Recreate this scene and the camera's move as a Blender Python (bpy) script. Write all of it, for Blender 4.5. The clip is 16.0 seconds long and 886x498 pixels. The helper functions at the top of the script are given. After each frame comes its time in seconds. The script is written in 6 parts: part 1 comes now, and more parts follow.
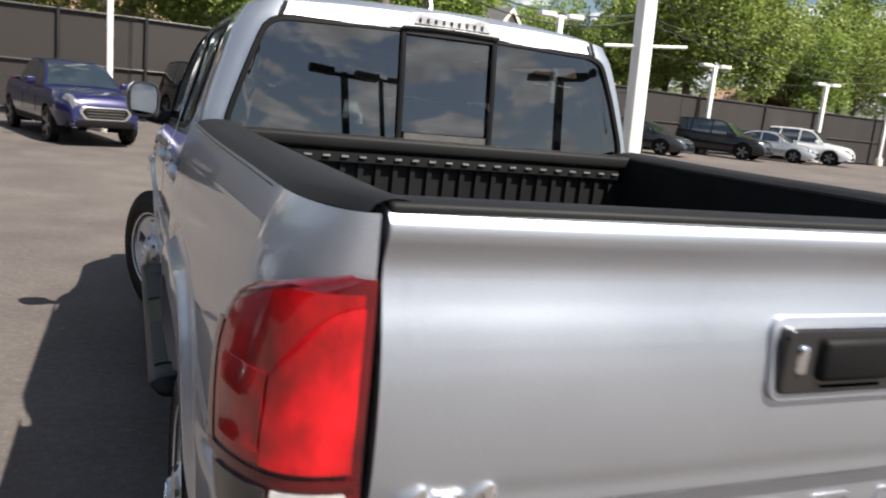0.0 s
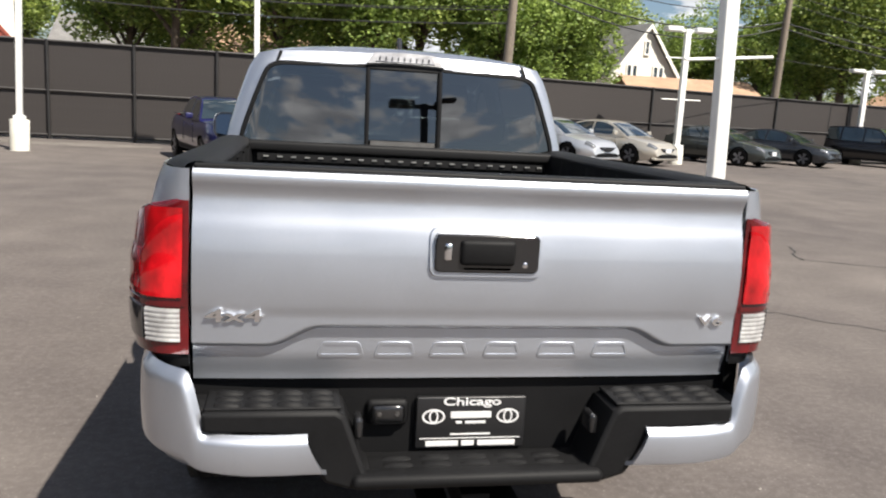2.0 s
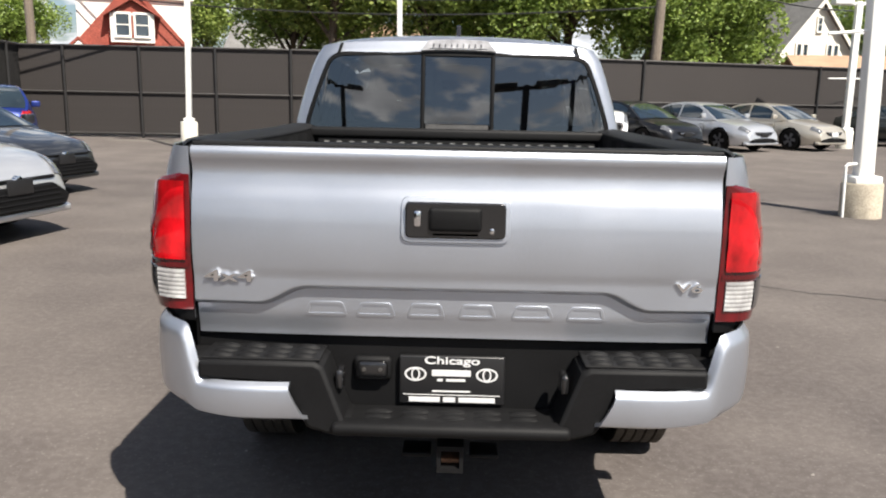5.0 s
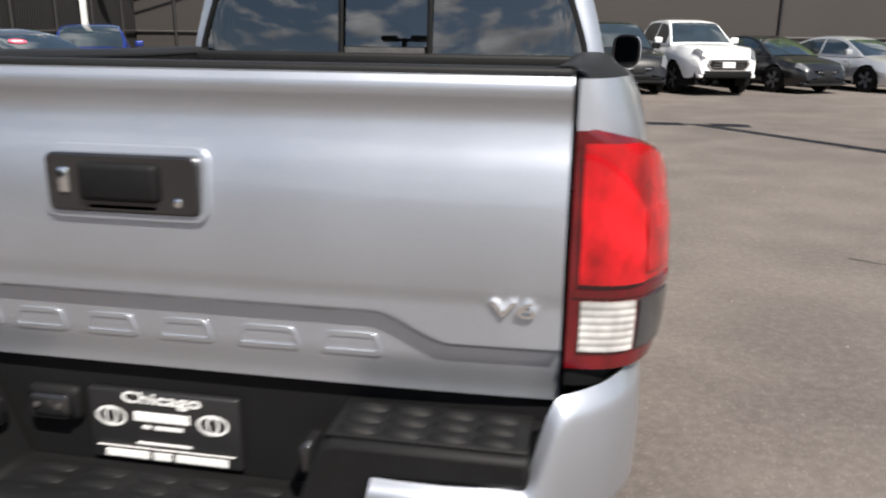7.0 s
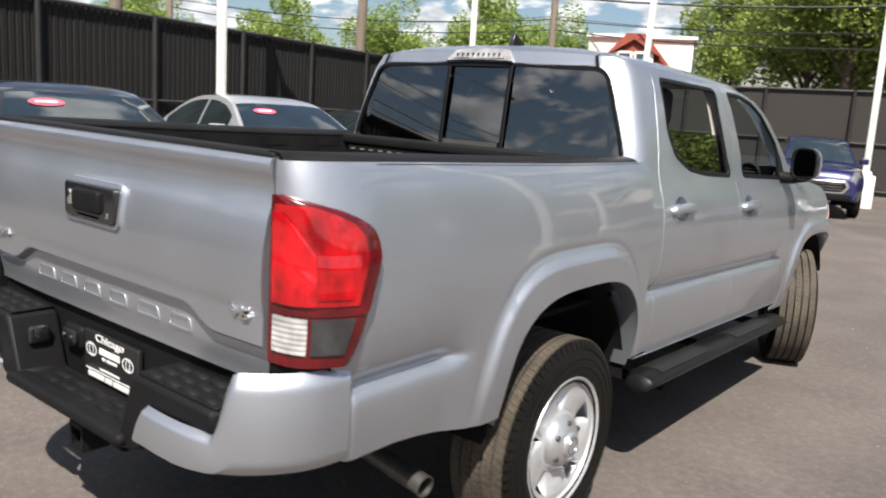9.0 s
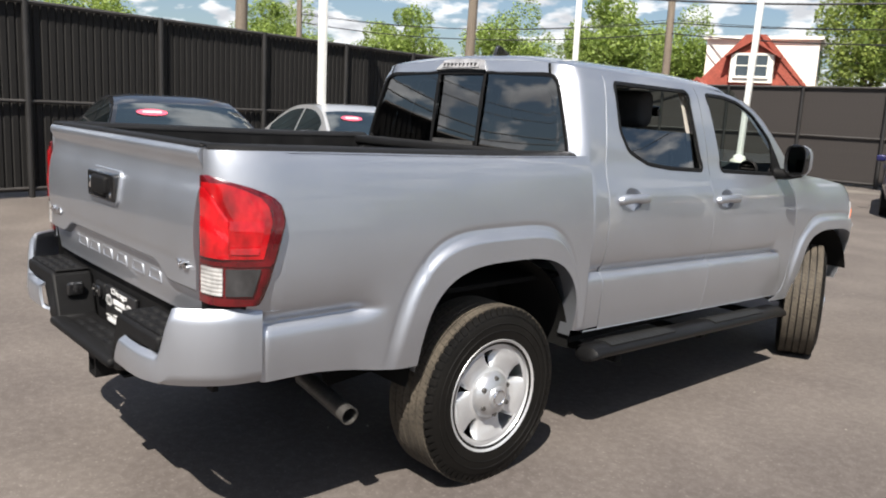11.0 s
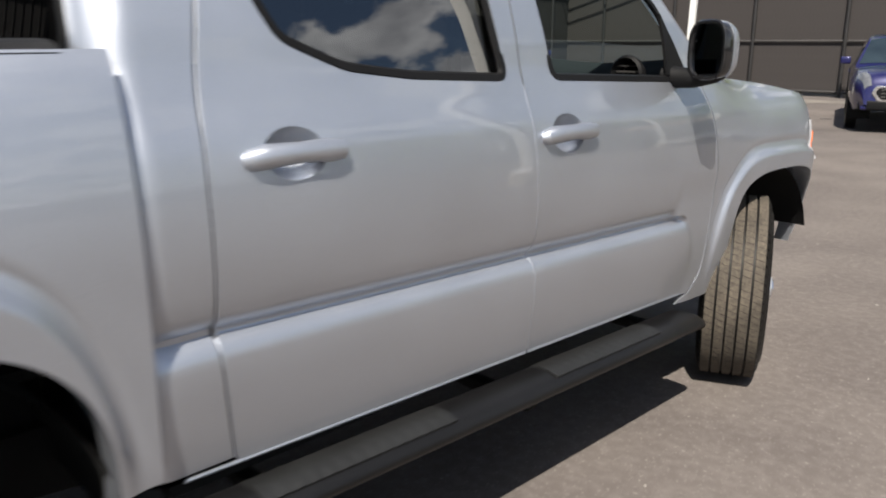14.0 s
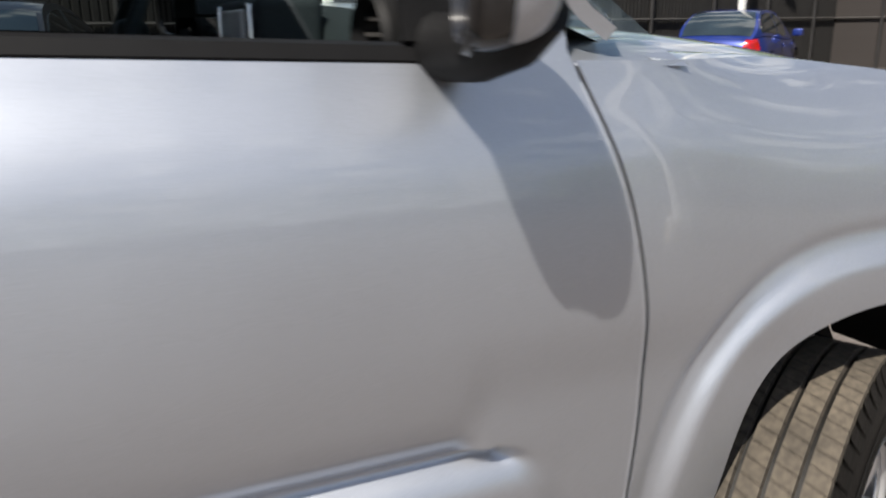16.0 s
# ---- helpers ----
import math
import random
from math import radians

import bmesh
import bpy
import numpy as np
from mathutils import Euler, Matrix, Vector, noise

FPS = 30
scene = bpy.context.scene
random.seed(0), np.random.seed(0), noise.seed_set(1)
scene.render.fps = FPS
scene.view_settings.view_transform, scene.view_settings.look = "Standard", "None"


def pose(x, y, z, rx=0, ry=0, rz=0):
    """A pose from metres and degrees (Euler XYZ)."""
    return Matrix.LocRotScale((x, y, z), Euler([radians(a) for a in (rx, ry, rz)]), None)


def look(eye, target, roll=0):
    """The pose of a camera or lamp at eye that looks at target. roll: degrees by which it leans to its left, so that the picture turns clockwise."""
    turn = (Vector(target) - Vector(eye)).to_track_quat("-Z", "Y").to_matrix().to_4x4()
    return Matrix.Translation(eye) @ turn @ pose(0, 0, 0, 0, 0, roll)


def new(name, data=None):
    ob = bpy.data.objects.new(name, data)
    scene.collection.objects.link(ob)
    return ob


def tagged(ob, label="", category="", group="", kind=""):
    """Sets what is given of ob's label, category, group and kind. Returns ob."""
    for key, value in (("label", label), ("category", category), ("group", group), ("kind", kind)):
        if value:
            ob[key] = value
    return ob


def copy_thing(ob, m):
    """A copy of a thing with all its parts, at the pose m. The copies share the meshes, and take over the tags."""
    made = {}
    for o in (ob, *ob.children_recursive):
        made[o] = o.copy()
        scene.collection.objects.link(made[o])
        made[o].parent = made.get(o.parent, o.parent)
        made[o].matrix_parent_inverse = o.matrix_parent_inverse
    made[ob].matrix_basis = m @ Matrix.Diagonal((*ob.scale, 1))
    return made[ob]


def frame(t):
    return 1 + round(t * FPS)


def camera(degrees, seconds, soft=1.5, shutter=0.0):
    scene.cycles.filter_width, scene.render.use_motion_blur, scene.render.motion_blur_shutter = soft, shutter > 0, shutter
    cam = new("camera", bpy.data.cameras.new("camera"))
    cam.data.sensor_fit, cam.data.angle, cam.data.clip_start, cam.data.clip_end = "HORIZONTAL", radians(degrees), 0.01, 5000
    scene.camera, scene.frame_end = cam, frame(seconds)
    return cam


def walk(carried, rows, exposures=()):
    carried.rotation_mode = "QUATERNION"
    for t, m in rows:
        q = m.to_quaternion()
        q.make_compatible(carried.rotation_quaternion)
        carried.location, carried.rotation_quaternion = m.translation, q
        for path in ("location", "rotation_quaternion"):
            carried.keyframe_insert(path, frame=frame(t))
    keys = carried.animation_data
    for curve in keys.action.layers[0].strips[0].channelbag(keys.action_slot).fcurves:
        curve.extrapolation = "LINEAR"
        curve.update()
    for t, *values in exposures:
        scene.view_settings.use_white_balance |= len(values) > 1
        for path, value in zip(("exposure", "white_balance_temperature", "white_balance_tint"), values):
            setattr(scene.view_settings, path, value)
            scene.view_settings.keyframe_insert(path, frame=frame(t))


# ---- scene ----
cam = camera(58.8, 16.0, soft=2.0, shutter=0.5)
PATH = [
    (0, (-1.077, -0.908, 1.562), (-0.326, 0.905, 1.18), 5.9),
    (0.5, (-0.977, -1.24, 1.57), (-0.306, 0.609, 1.205), 4.7),
    (1, (-0.879, -1.548, 1.584), (-0.243, 0.309, 1.202), 4.8),
    (1.5, (-0.653, -1.819, 1.586), (-0.181, 0.089, 1.214), 4.1),
    (2, (-0.525, -2.085, 1.607), (-0.146, -0.154, 1.248), 3.4),
    (2.5, (-0.412, -2.309, 1.615), (-0.127, -0.367, 1.247), 3.7),
    (3, (-0.268, -2.402, 1.617), (-0.099, -0.444, 1.253), 3.6),
    (5.5, (0.043, -2.188, 1.556), (0.012, -0.231, 1.145), 1.0),
    (6, (0.17, -1.905, 1.53), (0.09, 0.032, 1.037), 0.6),
    (6.5, (0.5, -1.596, 1.513), (0.194, 0.31, 0.99), 0.2),
    (7, (0.803, -1.286, 1.483), (0.456, 0.609, 0.948), 0.6),
    (7.5, (1.152, -1.112, 1.517), (0.512, 0.718, 1.025), 0.1),
    (8, (1.54, -1.088, 1.536), (0.496, 0.555, 1.077), -0.2),
    (8.5, (1.864, -1.184, 1.546), (0.717, 0.41, 1.167), 1.1),
    (9, (2.25, -1.192, 1.553), (1.025, 0.35, 1.204), 3.8),
    (11.5, (3.184, -1.002, 1.576), (1.712, 0.305, 1.224), 2.5),
    (12, (3.068, -0.79, 1.526), (1.603, 0.522, 1.163), 2.6),
    (12.5, (2.873, -0.399, 1.545), (1.463, 0.94, 1.077), 3.6),
    (13, (2.662, 0.16, 1.505), (1.241, 1.468, 0.986), 2.1),
    (13.5, (2.446, 0.696, 1.443), (1.062, 2.055, 0.954), 2.0),
    (14, (2.255, 1.279, 1.409), (0.876, 2.634, 0.896), -0.1),
    (14.5, (2.149, 1.824, 1.410), (0.689, 3.066, 0.839), 0.2),
    (15, (1.976, 2.386, 1.382), (0.508, 3.621, 0.819), -0.1),
    (15.5, (1.838, 2.894, 1.363), (0.210, 3.919, 0.815), -0.4),
    (16, (1.661, 3.362, 1.311), (-0.074, 4.193, 0.764), -0.7),
]
# metres per unit of the plan
K = 0.965
walk(cam, [(t, look(Vector(eye) * K, Vector(target) * K, roll)) for t, eye, target, roll in PATH], exposures=[(0.0, 0.98), (16.0, 0.98)])

# ---- daylight: a high sun behind the right rear of the truck, broken white cloud ----
SUN = Vector((0.61, -0.86, 1.40)).normalized()
SUN_EL = math.asin(SUN.z)
SUN_AZ = math.atan2(SUN.x, SUN.y)
sun = new("sun", bpy.data.lights.new("sun", "SUN"))
sun.data.energy, sun.data.angle, sun.data.color = 5.0, radians(0.6), (1.0, 0.935, 0.84)
sun.matrix_world = look((0, 0, 40), tuple(Vector((0, 0, 40)) - SUN))
world = bpy.data.worlds.new("sky")
scene.world = world
world.use_nodes = True
wt = world.node_tree
wt.nodes.clear()
sky = wt.nodes.new("ShaderNodeTexSky")
sky.sky_type, sky.sun_disc, sky.sun_elevation, sky.sun_rotation = "NISHITA", False, SUN_EL, SUN_AZ
sky.air_density, sky.dust_density, sky.ozone_density = 1.0, 1.2, 2.0
geo = wt.nodes.new("ShaderNodeTexCoord")
sep = wt.nodes.new("ShaderNodeSeparateXYZ")
wt.links.new(geo.outputs["Generated"], sep.inputs[0])
# flatten the clouds towards the horizon: direction divided by its height
add = wt.nodes.new("ShaderNodeMath")
add.operation = "ADD"
wt.links.new(sep.outputs["Z"], add.inputs[0])
add.inputs[1].default_value = 0.28
comb = wt.nodes.new("ShaderNodeCombineXYZ")
for axis in ("X", "Y"):
    div = wt.nodes.new("ShaderNodeMath")
    div.operation = "DIVIDE"
    wt.links.new(sep.outputs[axis], div.inputs[0])
    wt.links.new(add.outputs[0], div.inputs[1])
    wt.links.new(div.outputs[0], comb.inputs[axis])
cloud = wt.nodes.new("ShaderNodeTexNoise")
cloud.inputs["Scale"].default_value, cloud.inputs["Detail"].default_value, cloud.inputs["Roughness"].default_value = 5.2, 9.0, 0.50
wt.links.new(comb.outputs[0], cloud.inputs["Vector"])
ramp = wt.nodes.new("ShaderNodeValToRGB")
ramp.color_ramp.elements[0].position, ramp.color_ramp.elements[1].position = 0.53, 0.60
# more cloud is seen low down, where its layers overlap
low = wt.nodes.new("ShaderNodeMapRange")
low.inputs["From Min"].default_value, low.inputs["From Max"].default_value = 0.0, 0.55
low.inputs["To Min"].default_value, low.inputs["To Max"].default_value = 0.055, 0.0
wt.links.new(sep.outputs["Z"], low.inputs[0])
thick = wt.nodes.new("ShaderNodeMath")
thick.operation = "ADD"
wt.links.new(cloud.outputs["Fac"], thick.inputs[0])
wt.links.new(low.outputs[0], thick.inputs[1])
wt.links.new(thick.outputs[0], ramp.inputs[0])
shade = wt.nodes.new("ShaderNodeTexNoise")
shade.inputs["Scale"].default_value, shade.inputs["Detail"].default_value = 7.0, 6.0
wt.links.new(comb.outputs[0], shade.inputs["Vector"])
white = wt.nodes.new("ShaderNodeValToRGB")
white.color_ramp.elements[0].position, white.color_ramp.elements[1].position = 0.38, 0.66
white.color_ramp.elements[0].color, white.color_ramp.elements[1].color = (6.6, 6.8, 7.2, 1), (12.8, 13.0, 13.2, 1)
wt.links.new(shade.outputs["Fac"], white.inputs[0])
mixc = wt.nodes.new("ShaderNodeMix")
mixc.data_type = "RGBA"
wt.links.new(ramp.outputs["Color"], mixc.inputs["Factor"])
wt.links.new(sky.outputs[0], mixc.inputs[6])
wt.links.new(white.outputs["Color"], mixc.inputs[7])
bg = wt.nodes.new("ShaderNodeBackground")
bg.inputs["Strength"].default_value = 0.054
wt.links.new(mixc.outputs[2], bg.inputs["Color"])
out = wt.nodes.new("ShaderNodeOutputWorld")
wt.links.new(bg.outputs[0], out.inputs["Surface"])

# ---- materials ----
def material(name, color, rough=0.5, metal=0.0, var=0.0, scale=4.0, bump=0.0, bscale=60.0, coat=0.0, coords="Object", fine=0.0, fscale=180.0, spec=0.5, stretch=(1, 1, 1), dist=0.01, rvar=0.0):
    """A principled surface with colour varied at two scales and a fine relief."""
    m = bpy.data.materials.new(name)
    m.use_nodes = True
    nt = m.node_tree
    b = nt.nodes["Principled BSDF"]
    b.inputs["Base Color"].default_value = (*color, 1)
    b.inputs["Roughness"].default_value, b.inputs["Metallic"].default_value = rough, metal
    b.inputs["Specular IOR Level"].default_value = spec
    b.inputs["Coat Weight"].default_value, b.inputs["Coat Roughness"].default_value = coat, 0.03
    tc = nt.nodes.new("ShaderNodeTexCoord")
    mp = nt.nodes.new("ShaderNodeMapping")
    mp.inputs["Scale"].default_value = stretch
    nt.links.new(tc.outputs[coords], mp.inputs[0])
    if var or fine or rvar:
        n1 = nt.nodes.new("ShaderNodeTexNoise")
        n1.inputs["Scale"].default_value, n1.inputs["Detail"].default_value = scale, 6.0
        nt.links.new(mp.outputs[0], n1.inputs["Vector"])
        n2 = nt.nodes.new("ShaderNodeTexNoise")
        n2.inputs["Scale"].default_value, n2.inputs["Detail"].default_value = fscale, 3.0
        nt.links.new(mp.outputs[0], n2.inputs["Vector"])
        a = nt.nodes.new("ShaderNodeMapRange")
        a.inputs["From Min"].default_value, a.inputs["From Max"].default_value = 0.3, 0.7
        a.inputs["To Min"].default_value, a.inputs["To Max"].default_value = 1 - var, 1 + var
        nt.links.new(n1.outputs["Fac"], a.inputs[0])
        c = nt.nodes.new("ShaderNodeMapRange")
        c.inputs["From Min"].default_value, c.inputs["From Max"].default_value = 0.3, 0.7
        c.inputs["To Min"].default_value, c.inputs["To Max"].default_value = 1 - fine, 1 + fine
        nt.links.new(n2.outputs["Fac"], c.inputs[0])
        mul = nt.nodes.new("ShaderNodeMath")
        mul.operation = "MULTIPLY"
        nt.links.new(a.outputs[0], mul.inputs[0])
        nt.links.new(c.outputs[0], mul.inputs[1])
        hv = nt.nodes.new("ShaderNodeVectorMath")
        hv.operation = "SCALE"
        hv.inputs[0].default_value = color
        nt.links.new(mul.outputs[0], hv.inputs["Scale"])
        nt.links.new(hv.outputs[0], b.inputs["Base Color"])
        if rvar:
            r = nt.nodes.new("ShaderNodeMapRange")
            r.inputs["From Min"].default_value, r.inputs["From Max"].default_value = 0.3, 0.7
            r.inputs["To Min"].default_value, r.inputs["To Max"].default_value = max(0, rough - rvar), min(1, rough + rvar)
            nt.links.new(n1.outputs["Fac"], r.inputs[0])
            nt.links.new(r.outputs[0], b.inputs["Roughness"])
    if bump:
        n3 = nt.nodes.new("ShaderNodeTexNoise")
        n3.inputs["Scale"].default_value, n3.inputs["Detail"].default_value = bscale, 4.0
        nt.links.new(mp.outputs[0], n3.inputs["Vector"])
        bp = nt.nodes.new("ShaderNodeBump")
        bp.inputs["Strength"].default_value, bp.inputs["Distance"].default_value = bump, dist
        nt.links.new(n3.outputs["Fac"], bp.inputs["Height"])
        nt.links.new(bp.outputs[0], b.inputs["Normal"])
    return m


def glass(name, tint, ior=1.5, gloss=(1, 1, 1)):
    """A window pane: tinted see-through with a mirror gloss that grows at grazing angles."""
    m = bpy.data.materials.new(name)
    m.use_nodes = True
    nt = m.node_tree
    nt.nodes.clear()
    tr = nt.nodes.new("ShaderNodeBsdfTransparent")
    tr.inputs[0].default_value = (*tint, 1)
    gl = nt.nodes.new("ShaderNodeBsdfGlossy")
    gl.inputs["Color"].default_value, gl.inputs["Roughness"].default_value = (*gloss, 1), 0.01
    fr = nt.nodes.new("ShaderNodeFresnel")
    fr.inputs[0].default_value = ior
    mx = nt.nodes.new("ShaderNodeMixShader")
    o = nt.nodes.new("ShaderNodeOutputMaterial")
    nt.links.new(fr.outputs[0], mx.inputs[0])
    nt.links.new(tr.outputs[0], mx.inputs[1])
    nt.links.new(gl.outputs[0], mx.inputs[2])
    nt.links.new(mx.outputs[0], o.inputs[0])
    return m


def lens(name, color, var=0.35):
    """A moulded plastic lamp lens over a bright reflector."""
    m = material(name, color, rough=0.22, var=var, scale=14, fine=0.2, fscale=38, stretch=(1, 1, 0.6), bump=0.25, bscale=16, spec=0.3, coat=1.0, dist=0.004)
    return m


SILVER = material("silver_paint", (0.465, 0.490, 0.542), rough=0.44, metal=0.87, var=0.03, scale=3, fine=0.12, fscale=900, coat=1.0, bump=0.02, bscale=500, dist=0.001, rvar=0.03)
BLACK_PLASTIC = material("black_plastic", (0.0065, 0.0065, 0.007), rough=0.6, spec=0.17, var=0.15, scale=8, fine=0.2, bump=0.12, bscale=350, dist=0.002)
BED_PLASTIC = material("bed_liner", (0.008, 0.008, 0.0085), rough=0.6, spec=0.22, var=0.2, scale=6, fine=0.15, bump=0.15, bscale=260, dist=0.002)
GLOSS_BLACK = material("gloss_black", (0.012, 0.012, 0.013), rough=0.12, var=0.1, coat=0.6)
RUBBER = material("tyre_rubber", (0.0065, 0.006, 0.0055), rough=0.5, spec=0.16, var=0.25, scale=7, fine=0.2, bump=0.2, bscale=150, dist=0.003)
TREAD = material("dusty_tread", (0.058, 0.048, 0.036), rough=0.9, var=0.3, scale=9, fine=0.3, fscale=90, bump=0.3, bscale=70, dist=0.004)
TRIM = material("rubber_trim", (0.006, 0.006, 0.0065), rough=0.55, spec=0.16, var=0.1, scale=20, fine=0.1)
BOARD = material("running_board_coat", (0.006, 0.006, 0.0065), rough=0.36, spec=0.25, var=0.15, scale=8, fine=0.15, bump=0.08, bscale=300, dist=0.002)
PAD = material("step_pad_rubber", (0.0075, 0.0078, 0.008), rough=0.55, var=0.25, scale=9, fine=0.25, fscale=120, bump=0.2, bscale=200, dist=0.002)
WHEEL = material("painted_wheel", (0.62, 0.63, 0.65), rough=0.34, metal=0.55, var=0.06, scale=6, fine=0.05, coat=0.5)
CAP = material("cap_plastic", (0.52, 0.53, 0.55), rough=0.3, metal=0.75, var=0.08, scale=10, fine=0.06, coat=0.6)
CHROME = material("chrome", (0.82, 0.83, 0.85), rough=0.12, metal=1.0, var=0.04, scale=12)
STEEL = material("dull_steel", (0.13, 0.125, 0.12), rough=0.5, metal=0.8, var=0.25, scale=14, fine=0.2)
# pale grey that paints the sun's glint on the bulkhead ribs
GLINT = material("pale_rib_glint", (0.30, 0.30, 0.29), rough=0.4, metal=0.5, var=0.2, scale=20)
RUST = material("rusty_steel", (0.19, 0.09, 0.045), rough=0.85, var=0.4, scale=22, fine=0.3, bump=0.3, bscale=90)
UNDER = material("underbody", (0.006, 0.006, 0.006), rough=0.9, var=0.3, scale=6, spec=0.2)
RED_LENS = lens("red_lens", (0.31, 0.0025, 0.005), 0.5)
BRIGHT_RED = lens("bright_red_lens", (0.44, 0.004, 0.008), 0.6)
DARK_RED = lens("dark_red_lens", (0.085, 0.002, 0.004))
CLEAR_LENS = lens("clear_lens", (0.38, 0.375, 0.37), 0.5)
LAMP_GREY = lens("grey_lens", (0.27, 0.27, 0.28))
SMOKE_LENS = lens("smoked_lens", (0.03, 0.03, 0.032))
AMBER_LENS = lens("amber_lens", (0.75, 0.16, 0.03))
PRIVACY = glass("privacy_glass", (0.06, 0.068, 0.07), 2.15)
SIDE_GLASS = glass("side_glass", (0.42, 0.46, 0.45), 1.5)
SHIELD = glass("windscreen_glass", (0.66, 0.75, 0.72), 1.5)
MIRROR = material("mirror_glass", (0.20, 0.21, 0.23), rough=0.02, metal=1.0)
SEAT = material("grey_seat_cloth", (0.055, 0.056, 0.06), rough=0.9, var=0.15, scale=12, fine=0.25, fscale=400, bump=0.25, bscale=500, dist=0.002)
DASH = material("dash_plastic", (0.017, 0.022, 0.025), rough=0.7, spec=0.22, var=0.1, fine=0.15, bump=0.1, bscale=300)
LIGHT_TRIM = material("beige_pillar_trim", (0.42, 0.39, 0.35), rough=0.75, var=0.06, fine=0.06)
PALE_SCREEN = material("screen_film", (0.55, 0.56, 0.57), rough=0.25, var=0.05, scale=20)
WHITE_INK = material("white_ink", (0.62, 0.62, 0.62), rough=0.6, var=0.03)
PLATE = material("plate_plastic", (0.012, 0.012, 0.013), rough=0.4, var=0.1)


# ---- building helpers ----
def part(name, bm, mat, parent, label="", smooth=True, bevel=0.0, solid=0.0, kind=""):
    """Links a bmesh (in plan units) as one mesh object under a thing or a part."""
    for v in bm.verts:
        v.co *= K
    me = bpy.data.meshes.new(name)
    bm.to_mesh(me)
    bm.free()
    me.materials.append(mat)
    if smooth:
        me.polygons.foreach_set("use_smooth", [True] * len(me.polygons))
        me.set_sharp_from_angle(angle=radians(38))
    ob = new(name, me)
    if parent is not None:
        ob.parent = parent
    if solid:
        mod = ob.modifiers.new("thickness", "SOLIDIFY")
        mod.thickness, mod.offset = solid * K, 0
        mod = ob.modifiers.new("crisp_rim", "EDGE_SPLIT")
        mod.split_angle = radians(65)
    if bevel:
        mod = ob.modifiers.new("edges", "BEVEL")
        mod.width, mod.segments, mod.limit_method, mod.angle_limit = bevel * K, 2, "ANGLE", radians(40)
    return tagged(ob, label, kind=kind)


def root(name, x, y, z=0.0, rz=0.0, label="", category="", group=""):
    ob = new(name)
    ob.matrix_basis = pose(K * x, K * y, K * z, 0, 0, rz)
    return tagged(ob, label, category, group)


def spline(points, t):
    """Monotone lookup of a value in a table of (t, value) rows, eased between rows."""
    if t <= points[0][0]:
        return points[0][1]
    for (a, va), (b, vb) in zip(points, points[1:]):
        if t <= b:
            return va + (vb - va) * (t - a) / (b - a)
    return points[-1][1]


def curve_table(points, n=160):
    """The same table drawn as a Catmull-Rom curve, sampled finely."""
    p = [points[0]] + list(points) + [points[-1]]
    rows = []
    for i in range(1, len(p) - 2):
        for k in range(n // (len(p) - 3) + 1):
            u = k / (n // (len(p) - 3) + 1)
            m1, m2 = (p[i + 1][1] - p[i - 1][1]) / max(1e-6, p[i + 1][0] - p[i - 1][0]), (p[i + 2][1] - p[i][1]) / max(1e-6, p[i + 2][0] - p[i][0])
            w = p[i + 1][0] - p[i][0]
            h = (2 * u**3 - 3 * u**2 + 1) * p[i][1] + (u**3 - 2 * u**2 + u) * m1 * w + (-2 * u**3 + 3 * u**2) * p[i + 1][1] + (u**3 - u**2) * m2 * w
            rows.append((p[i][0] + u * w, h))
    rows.append(points[-1])
    return rows


def step(a, b, t):
    u = min(1.0, max(0.0, (t - a) / (b - a)))
    return u * u * (3 - 2 * u)


def sheet(fn, us, vs, keep=None, bm=None):
    """A grid of points fn(u, v); faces whose middle keep() refuses are left out."""
    bm = bm or bmesh.new()
    rows = [[bm.verts.new(fn(u, v)) for v in vs] for u in us]
    for i in range(len(us) - 1):
        for j in range(len(vs) - 1):
            q = (rows[i][j], rows[i + 1][j], rows[i + 1][j + 1], rows[i][j + 1])
            if keep is None or keep(sum((v.co for v in q), Vector()) / 4):
                try:
                    bm.faces.new(q)
                except ValueError:
                    pass
    loose = [v for v in bm.verts if not v.link_faces]
    bmesh.ops.delete(bm, geom=loose, context="VERTS")
    bmesh.ops.remove_doubles(bm, verts=bm.verts, dist=1e-5)
    return bm


def snap(bm, poly, flat, put, reach=0.014):
    """Draws the ragged edge of an opening onto its outline; flat() and put() turn places into outline coordinates and back."""
    edges = list(zip(poly, poly[1:] + poly[:1]))
    for v in bm.verts:
        if not v.is_boundary:
            continue
        p, best = Vector(flat(v.co)), None
        for a, b in edges:
            a, b = Vector(a), Vector(b)
            d = b - a
            t = min(1.0, max(0.0, (p - a).dot(d) / max(1e-9, d.length_squared)))
            q = a + d * t
            if best is None or (q - p).length < (best - p).length:
                best = q
        if (best - p).length < reach:
            v.co = put(*best)
    return bm


def steps(a, b, n):
    return [a + (b - a) * i / n for i in range(n + 1)]


def box(x0, x1, y0, y1, z0, z1, bm=None):
    bm = bm or bmesh.new()
    v = [bm.verts.new((x, y, z)) for z in (z0, z1) for y in (y0, y1) for x in (x0, x1)]
    for f in ((0, 2, 3, 1), (4, 5, 7, 6), (0, 1, 5, 4), (1, 3, 7, 5), (3, 2, 6, 7), (2, 0, 4, 6)):
        bm.faces.new([v[i] for i in f])
    return bm


def rbox(x0, x1, y0, y1, z0, z1, r=0.02, bm=None, seg=3):
    """A box with rounded edges."""
    made = box(x0, x1, y0, y1, z0, z1)
    bmesh.ops.bevel(made, geom=list(made.edges), offset=r, segments=seg, affect="EDGES", profile=0.5)
    if bm is None:
        return made
    return join(bm, made)


